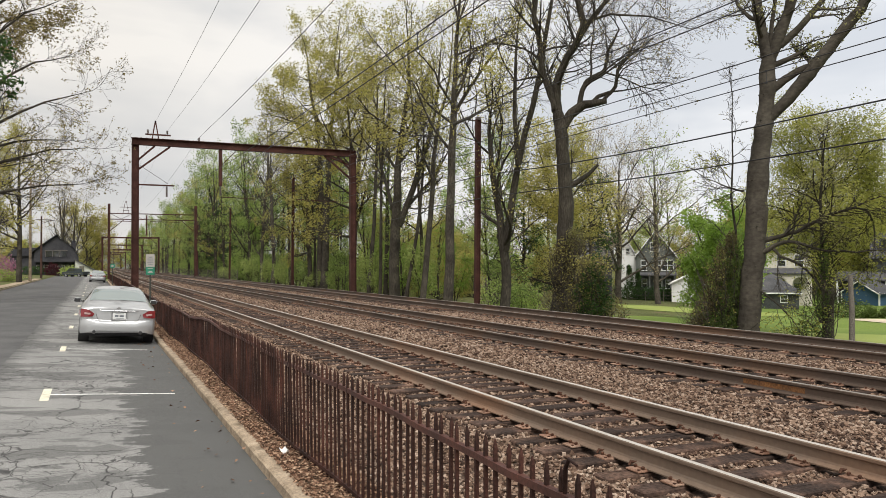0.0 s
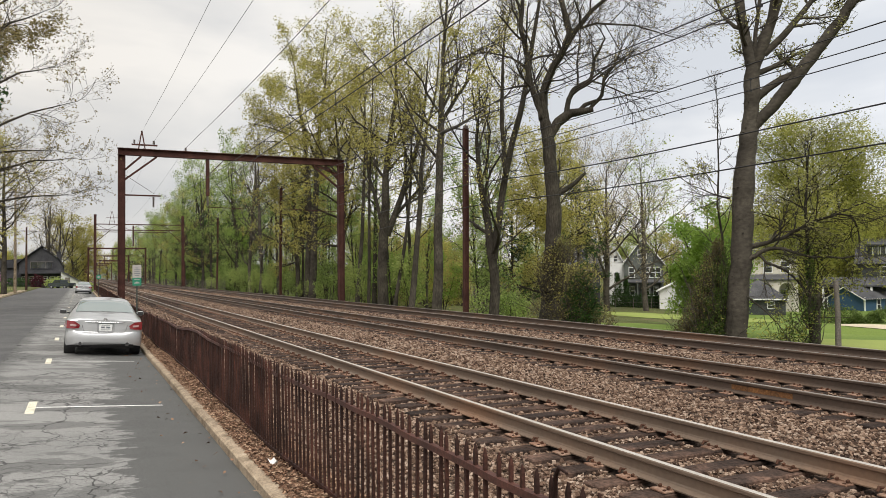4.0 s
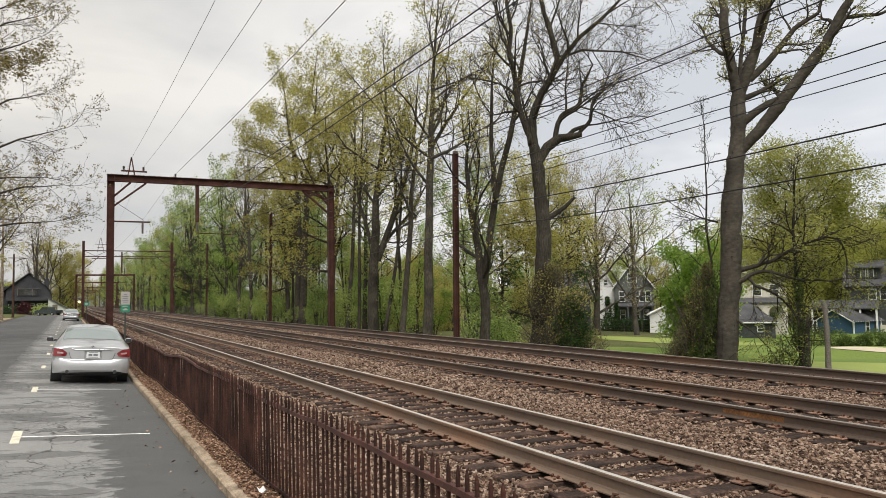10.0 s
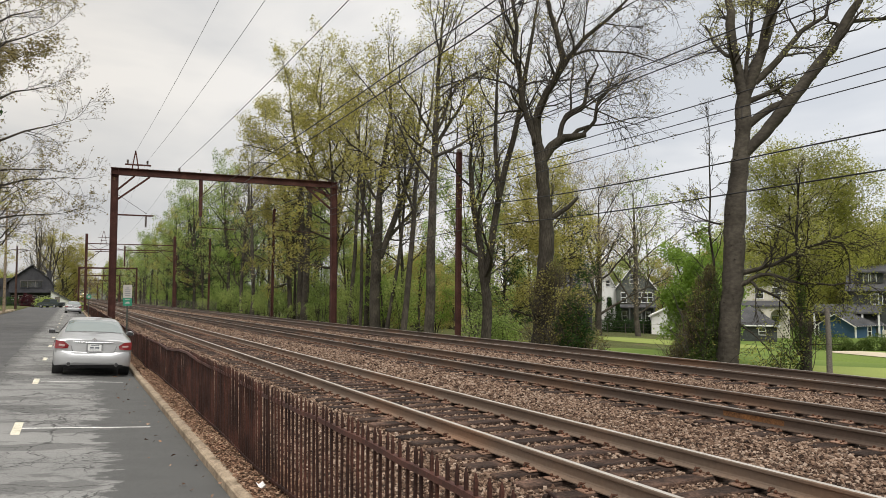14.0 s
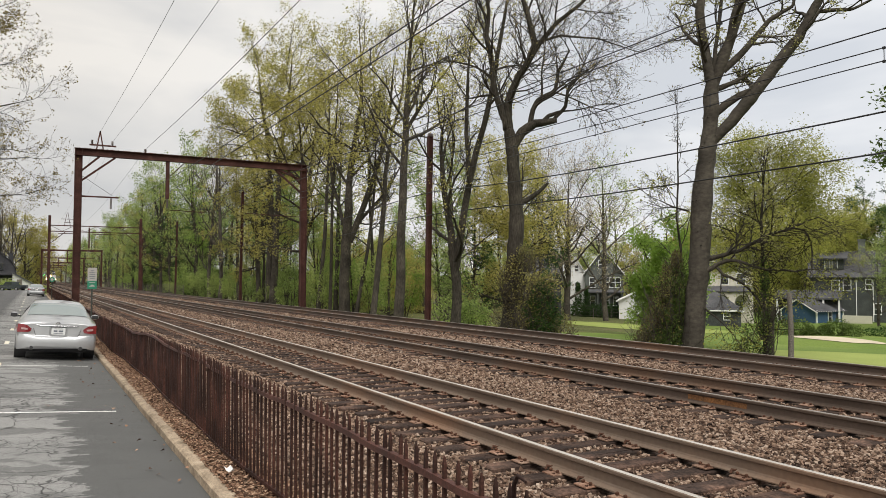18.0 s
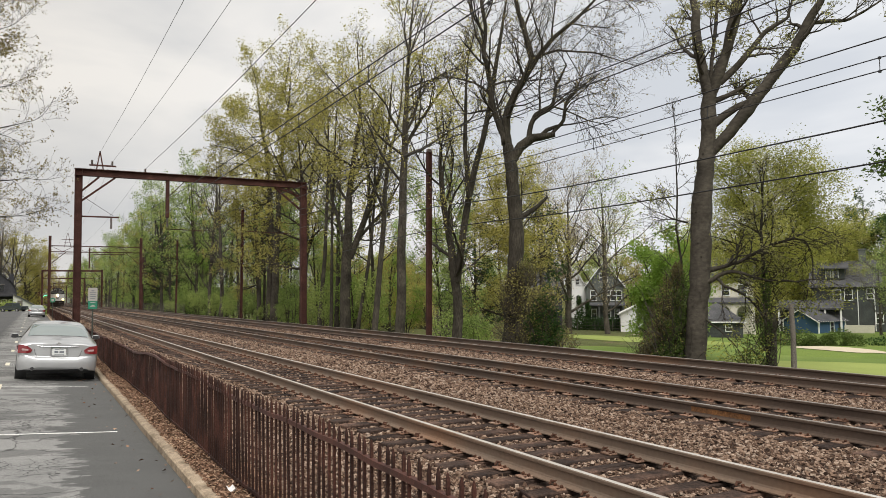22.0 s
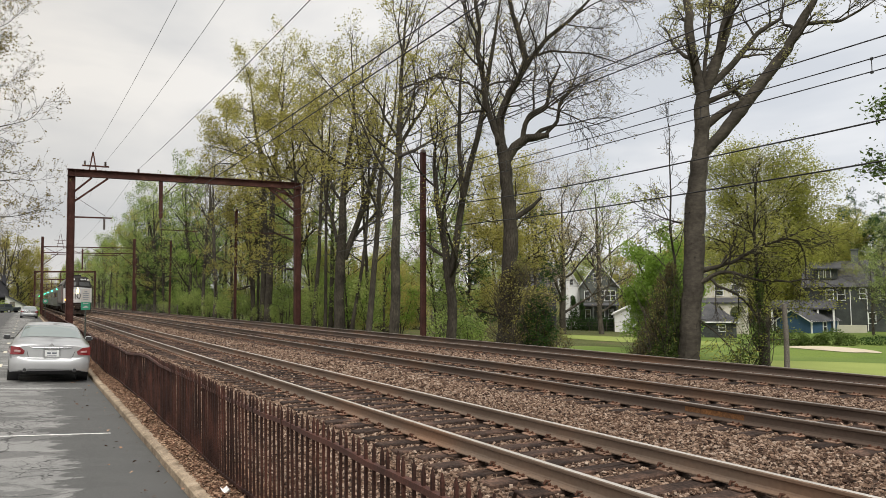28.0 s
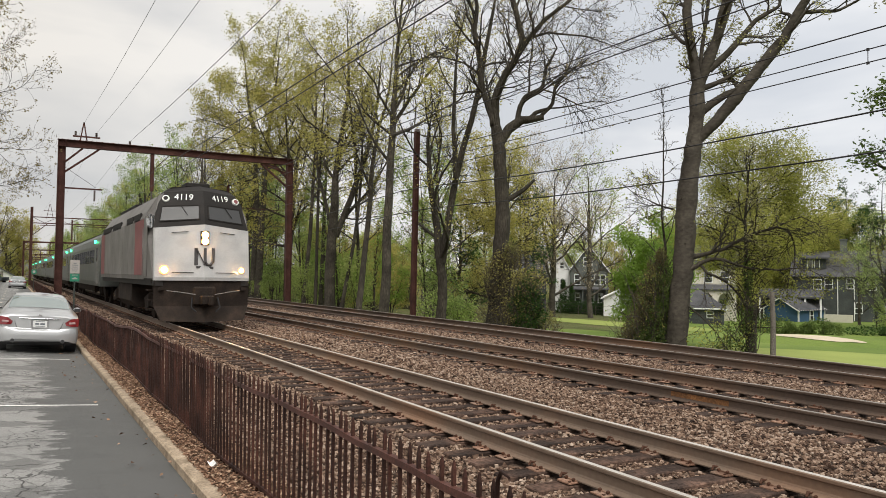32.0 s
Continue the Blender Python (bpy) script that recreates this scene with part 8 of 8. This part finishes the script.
part("porch_roof", Shape().prism([(-3.2, 3.05), (-3.2, 3.25), (0.1, 4.3), (0.1, 3.05)], -11.9, -3.6, "x"), M["roof_dark"], h)
part("porch_wall", Shape().box(-7.7, -0.4, 1.5, 8.0, 0.6, 3.1), M["shingle_dark"], h)
part("porch_rail", Shape().box(-7.7, -2.95, 0.75, 7.8, 0.12, 0.9), M["shingle_slate"], h)
for k in range(5):
    part("porch_post", Shape().box(-11.5 + 1.9 * k, -2.95, 1.5, 0.24, 0.24, 3.1), M["white_paint"], h)
part("chimney", Shape().box(-1.2, 4.8, 10.2, 0.9, 0.8, 2.2).box(-1.2, 4.8, 11.35, 1.1, 1.0, 0.2), M["shingle_grey"], h)

# hedges and bushes by the houses
for a, dist, columns, n, leaf, key, label in (
        (39.6, 114, [(-3.2 + 0.8 * k, 0, 0.9, 0.75, 0.7, 1.15) for k in range(9)], 620, 0.12, "leaf_deep", "clipped dark green hedge before the grey house"),
        (51.9, 88, [(0, 0, 0.8, 1.5, 1.2, 1.3), (-1.2, 0.2, 0.6, 1.0, 1.0, 0.9)], 1300, 0.10, "leaf_maple", "round green bush beside the blue shed"),
        (53.3, 87, [(0, 0, 0.7, 1.2, 1.1, 1.0), (0.8, 0.1, 0.4, 0.8, 0.8, 0.7)], 1300, 0.10, "leaf_maple", "round green bush before the blue shed"),
        (55.5, 87, [(0, 0, 0.8, 1.3, 1.1, 1.1), (1.2, 0.1, 0.5, 1.2, 1.0, 0.9), (-1.1, 0.1, 0.5, 0.8, 0.8, 0.8)], 1200, 0.10, "leaf_maple", "wide green bush before the blue shed"),
        (58.4, 90, [(0, 0, 0.3, 2.4, 1.2, 0.7), (2.2, 0, 0.4, 1.4, 1.0, 0.8)], 800, 0.12, "leaf_deep", "low dark bush along the golf green"),
        (38.3, 116, [(0, 0, 1.2, 0.95, 0.95, 1.6), (0, 0, 3.0, 0.6, 0.6, 1.4), (0, 0, 4.2, 0.3, 0.3, 0.9)], 620, 0.12, "leaf_deep", "pointed dark yew bush"),
        (38.9, 116, [(0, 0, 1.2, 0.85, 0.85, 1.6), (0, 0, 2.8, 0.5, 0.5, 1.3), (0, 0, 3.8, 0.25, 0.25, 0.8)], 560, 0.12, "leaf_deep", "pointed dark yew bush"),
        (60.3, 98, [(0, 0, 1.3, 2.4, 1.6, 2.2)], 2200, 0.14, "leaf_green", "leafy bush beside the big grey house"),
        (32.5, 98, [(0, 0, 1.3, 6.0, 2.0, 2.2)], 2600, 0.14, "leaf_brown", "brown bramble thicket along the woods")):
    x, y = placed(a, dist)
    thicket("garden_bush", int(a * 10), pose(x, y, land(x, y), 0, 0, -a), columns, n, leaf, key, label, 6)
# golf greens and bunkers, laid just over the turf
def bank(x, y):
    """A low swell of turf that carries the bunker."""
    return 0.8 * max(0.0, 1 - ((x - 60.5) ** 2 + (y - 41.5) ** 2) / 81.0)


def turf(name, cx, cy, rx, ry, turn, key, label, seed, lift=0.05):
    r = random.Random(seed)
    k = 40
    pts = []
    for i in range(k):
        a = 2 * math.pi * i / k
        f = 1 + 0.14 * math.sin(2 * a + seed) + 0.09 * math.sin(3 * a + 2 * seed)
        px, py = rx * f * math.cos(a), ry * f * math.sin(a)
        c, s = math.cos(radians(turn)), math.sin(radians(turn))
        pts.append((cx + px * c - py * s, cy + px * s + py * c))
    verts, faces = [], []
    for ring in range(7):
        f = ring / 6
        verts += [(cx + (px - cx) * f, cy + (py - cy) * f, 0) for px, py in pts]
    verts = [(x_, y_, land(x_, y_) + lift + bank(x_, y_)) for x_, y_, _ in verts]
    for ring in range(6):
        faces += [(ring * k + i, ring * k + (i + 1) % k, (ring + 1) * k + (i + 1) % k, (ring + 1) * k + i) for i in range(k)]
    return tagged(new(name, soup(name, verts, faces, M[key], True)), label, "golf " + ("bunker" if key == "sand" else "green"), kind="structure")


turf("golf_green", 60.0, 66.0, 11.0, 5.0, -50, "green", "pale close-mown putting green", 3)
turf("golf_fairway", 44.0, 24.0, 12.0, 6.0, -60, "green", "pale close-mown fairway", 5)
turf("golf_bank", 60.5, 41.5, 8.6, 8.6, 0, "grass", "low grassy bank on the golf course", 6, -0.15)
turf("sand_bunker", 57.4, 39.9, 1.3, 4.5, 0, "sand", "pale sand bunker in the grass", 2, -0.11)
turf("sand_bunker", 68.0, 73.0, 2.2, 0.9, -45, "sand", "small pale sand bunker", 4)

# white garden wall and a wire fence by the gardens
x, y = placed(56.7, 112)
solid("garden_wall", Shape().box(0, 0, 0.6, 3.4, 0.2, 1.2), M["cream"], "low white garden wall beside the shed", "wall").matrix_basis = pose(x, y, land(x, y) - 0.2, 0, 0, -58)
x, y = placed(41.3, 108)
t = thing("wire_fence", pose(x, y, land(x, y), 0, 0, -41), "thin grey wire fence before the hedge", "fence")
for k in range(6):
    part("fence_post", Shape().tube([(-6 + 2.4 * k, 0, -0.2), (-6 + 2.4 * k, 0, 1.5)], 0.035, 6), M["grey_wood"], t)
for k in range(3):
    part("fence_wire", Shape().tube([(-6, 0, 0.5 + 0.45 * k), (6, 0, 0.5 + 0.45 * k)], 0.012, 4), M["grey_wood"], t)

# old post beside the far track
old = Shape().tube([(0, 0, -0.8), (0.02, 0, 0.9), (0.0, 0.02, 1.75)], [0.085, 0.07, 0.065], 9)
solid("wooden_post", old, M["grey_wood"], "weathered grey wooden post beside the line", "post").matrix_basis = pose(18.5, 14.1, -0.05)

# roadside sign
t = thing("parking_sign", pose(1.91, 30.6, 0.05), "white parking notice over a small green sign on a post", "street sign")
part("post", Shape().box(0, 0.02, 1.15, 0.05, 0.03, 2.35), M["post_green"], t)
p = part("notice_plate", Shape().box(0, 0, 2.17, 0.31, 0.008, 0.48, 0, None, 0.003), M["sign_white"], t, "white notice plate")
for k, (w, h_) in enumerate(((0.10, 0.03), (0.20, 0.025), (0.18, 0.025), (0.2, 0.025), (0.16, 0.02))):
    part("printed_bar", Shape().box(0, -0.007, 2.30 - 0.07 * k, w, 0.004, h_), M["plate_bar"], p)
p = part("green_plate", Shape().box(0, 0, 1.78, 0.31, 0.008, 0.28, 0, None, 0.003), M["sign_green"], t, "green plate with a white car shape")
part("car_symbol", Shape().prism([(-0.09, 1.72), (-0.09, 1.75), (-0.05, 1.76), (-0.02, 1.79), (0.04, 1.79), (0.06, 1.76), (0.09, 1.75), (0.09, 1.72)], -0.008, -0.005, "y"), M["sign_white"], p)
part("printed_bar", Shape().box(0, -0.007, 1.87, 0.18, 0.004, 0.025), M["sign_white"], p)
t = thing("round_sign", pose(1.75, 88.0, 0.0), "small round green sign with a white ring by the fence", "street sign")
part("post", Shape().box(0, 0.02, 0.95, 0.06, 0.04, 2.1), M["post_green"], t)
part("disc", Shape().tube([(0, 0, 2.02), (0, -0.02, 2.02)], 0.25, 20), M["sign_green"], t)
part("ring", Shape().tube([(0, -0.02, 2.02), (0, -0.03, 2.02)], 0.13, 16), M["sign_white"], t)

# scrap of paper by the kerb
s = Shape().add([(0, 0, 0.0), (0.06, 0.01, 0.05), (0.07, 0.05, 0.015), (0.03, 0.06, 0.07), (-0.02, 0.05, 0.03), (-0.03, 0.09, 0.06), (0.03, 0.1, 0.01)], [(0, 1, 2), (0, 2, 3), (0, 3, 4), (4, 3, 6), (4, 6, 5)])
solid("paper_scrap", s, M["white_paint"], "crumpled white paper scrap among dry leaves", "litter").matrix_basis = pose(1.80, 7.95, 0.06)

# street poles
M["tarred"] = surface("tarred_pole_wood", ((0.028, 0.016, 0.012), (0.06, 0.034, 0.027), (0.09, 0.055, 0.042)), 2.0, 30, 0.95, bump=0.6)
for x, y, top, key, label in ((-7.35, 109, 13.2, "concrete", "pale grey street lamp pole"), (-7.35, 131, 9.6, "tarred", "dark wooden utility pole")):
    t = thing("utility_pole", pose(x, y, 0.1), label, "pole")
    part("mast", Shape().tube([(0, 0, 0), (0, 0, top)], [0.18, 0.11], 10), M[key], t)
    part("crossarm", Shape().box(0.3, 0, top - 0.6, 2.2, 0.1, 0.12), M["grey_wood"], t)
    part("lamp_arm", Shape().tube([(0, 0, top - 1.2), (1.2, 0, top - 0.7), (1.9, 0, top - 0.7)], 0.04, 6), M[key], t)

M["wall_pale"] = surface("pale_grey_boards", ((0.42, 0.42, 0.40), (0.56, 0.56, 0.54)), 1.0, 14, 0.8, bump=0.2, mottle=0.08)
M["roof_slate"] = surface("blackened_slate", ((0.028, 0.028, 0.032), (0.04, 0.04, 0.045), (0.055, 0.054, 0.06)), 0.7, 12, 0.92, bump=0.5, depth=0.02)
# house at the end of the road
t = thing("corner_house", pose(-7.1, 176, 0.0), "dark shingled house with steep gable and band of attic panes", "house")
part("wall", Shape().box(0, 5.6, 1.2, 7.6, 9.6, 3.9), M["shingle_dark"], t)
part("gable", Shape().prism([(-4.1, 3.0), (-4.0, 5.2), (0, 8.3), (2.7, 6.2), (3.9, 4.5), (4.0, 3.0)], 0.2, 9.5, "y"), M["shingle_dark"], t)
slopes = Shape()
for x0, z0, x1, z1 in ((-4.7, 4.75, 0.0, 8.45), (0.0, 8.45, 2.8, 6.3), (2.8, 6.3, 4.3, 4.1)):
    slopes.add([(x0, -0.3, z0), (x1, -0.3, z1), (x1, 9.9, z1), (x0, 9.9, z0), (x0, -0.3, z0 + 0.16), (x1, -0.3, z1 + 0.16), (x1, 9.9, z1 + 0.16), (x0, 9.9, z0 + 0.16)], [(3, 2, 1, 0), (4, 5, 6, 7), (0, 1, 5, 4), (2, 3, 7, 6), (0, 4, 7, 3), (1, 2, 6, 5)])
part("roof", slopes, M["roof_slate"], t)
part("pent_roof", Shape().prism([(-4.6, 2.85), (-4.6, 3.0), (4.5, 3.0), (4.5, 2.85)], -0.9, 0.4, "y"), M["roof_slate"], t)
band = part("attic_window", Shape().box(-0.05, 0.16, 4.55, 4.1, 0.1, 1.5), M["shingle_dark"], t)
for k in range(3):
    part("pane", Shape().box(-1.36 + 1.31 * k, 0.09, 4.55, 1.2, 0.06, 1.2), M["dark_glass"], band)
    part("mullion", Shape().box(-2.04 + 1.33 * k, 0.07, 4.55, 0.08, 0.08, 1.4), M["grey_wood"], band)
part("lintel", Shape().box(-0.05, 0.08, 5.26, 4.2, 0.09, 0.1), M["grey_wood"], band)
for k in range(6):
    house_window(t, -3.2 + 1.28 * k, 0.8, 1.85, 0.75, 0.75)
part("side_wing", Shape().box(-6.2, 7.0, 1.6, 5.0, 6.0, 5.2), M["shingle_dark"], t)
part("wing_roof", Shape().prism([(-9.2, 4.1), (-8.2, 5.7), (-3.6, 5.9), (-3.6, 4.1)], 3.6, 10.4, "y"), M["roof_slate"], t)
part("chimney", Shape().box(3.0, 7.6, 6.3, 0.8, 0.7, 2.2).box(3.0, 7.6, 7.45, 0.95, 0.85, 0.15), M["shingle_dark"], t)
t = thing("garden_lean_to", pose(-1.6, 171, 0.0), "low pale outbuilding with a dark sloping roof", "shed")
part("wall", Shape().prism([(-1.9, -0.3), (-1.9, 3.2), (1.6, 1.1), (1.6, -0.3)], 0, 3.0, "y"), M["wall_pale"], t)
part("roof", Shape().prism([(-2.2, 3.35), (-2.2, 3.6), (2.0, 1.1), (2.0, 0.85)], -0.3, 3.3, "y"), M["roof_dark"], t)
part("door", Shape().box(-0.7, -0.03, 1.0, 0.9, 0.06, 2.0), M["grey_wood"], t)
for x, y, wx, wy, wz, n, key, label in ((-12.3, 122, 2.6, 2.0, 2.0, 2600, "leaf_pink", "pink blossoming shrub on the lawn"), (-10.6, 104, 2.6, 2.0, 0.9, 1600, "leaf_green", "dark evergreen bushes along the pavement"), (-7.6, 170, 1.4, 1.0, 1.5, 1500, "leaf_red", "dark red leaved bush before the house"),
                                       (-11.5, 171, 3.4, 1.2, 1.1, 1800, "leaf_deep", "green shrubs below the windows"), (-4.2, 168, 2.2, 1.2, 1.3, 1500, "leaf_green", "green shrubs beside the dark house"), (1.0, 140, 1.6, 1.2, 0.7, 1100, "leaf_green", "low green bush at the road's end"),
                                       (-16, 70, 5.0, 2.5, 2.6, 2600, "leaf_green", "tall green hedge behind the pavement"), (-18, 110, 7.0, 2.5, 3.2, 2600, "leaf_green", "tall green hedge of the garden"), (-22, 150, 8, 3, 4, 2600, "leaf_deep", "dark hedge behind the street")):
    thicket("garden_bush", int(abs(x * 7 + y)), pose(x, y, land(x, y) if abs(x) > 7 else 0.05), [(0, 0, wz * 0.6, wx, wy, wz)], n, 0.13, key, label, 6)
# woods that close the far end of the line
for k in range(30):
    set_tree("far", rw.choice((FAR_ROUND[0], FAR_BARE, FAR_ROUND[1])), -70 + 5 * k + rw.uniform(-3, 3), 700 + rw.uniform(-30, 60), rw.uniform(1.3, 1.9), "hazy distant tree at the end of the line", "far trees", "distant_tree")
for k in range(12):
    set_tree("far", rw.choice((FAR_ROUND[0], FAR_BARE, FAR_ROUND[1])), rw.uniform(-40, -12), 215 + 22 * k, 1.0, "street tree far down beside the line", "far trees", "distant_tree")
for k in range(22):
    set_tree("far", FAR_TALL[rw.randrange(3)], rw.uniform(18.6, 24), 185 + 15 * k + rw.uniform(-4, 4), rw.uniform(0.75, 0.95), "tall tree far along the woods", "trees of the woods")
# grey wire fence along the foot of the woods
t = thing("woodside_fence", pose(17.7, 106, 0.05), "low grey wire mesh fence along the woods", "fence")
for k in range(26):
    part("fence_post", Shape().tube([(0, 6.0 * k, -0.2), (0, 6.0 * k, 1.3)], 0.04, 6), M["grey_wood"], t)
for k in range(11):
    part("fence_wire", Shape().tube([(0, 0, 0.1 + 0.115 * k), (0, 150, 0.1 + 0.115 * k)], 0.016, 4), M["grey_wood"], t)


# ---- what moves ----
def motions():
    run_train()
    walk(passing, [(t, pose(x, y, 0.12, 0, 0, turn)) for t, x, y, turn in ((0.0, -2.75, -292.0, 0), (20.0, -2.75, 0.0, 0), (24.0, -2.75, 66.0, 0), (25.5, -2.8, 92.0, 0), (26.6, -3.4, 128.0, 8), (27.3, -8.0, 150.0, 60), (28.5, -30.0, 156.0, 90), (32.0, -90.0, 156.0, 90))])


motions()
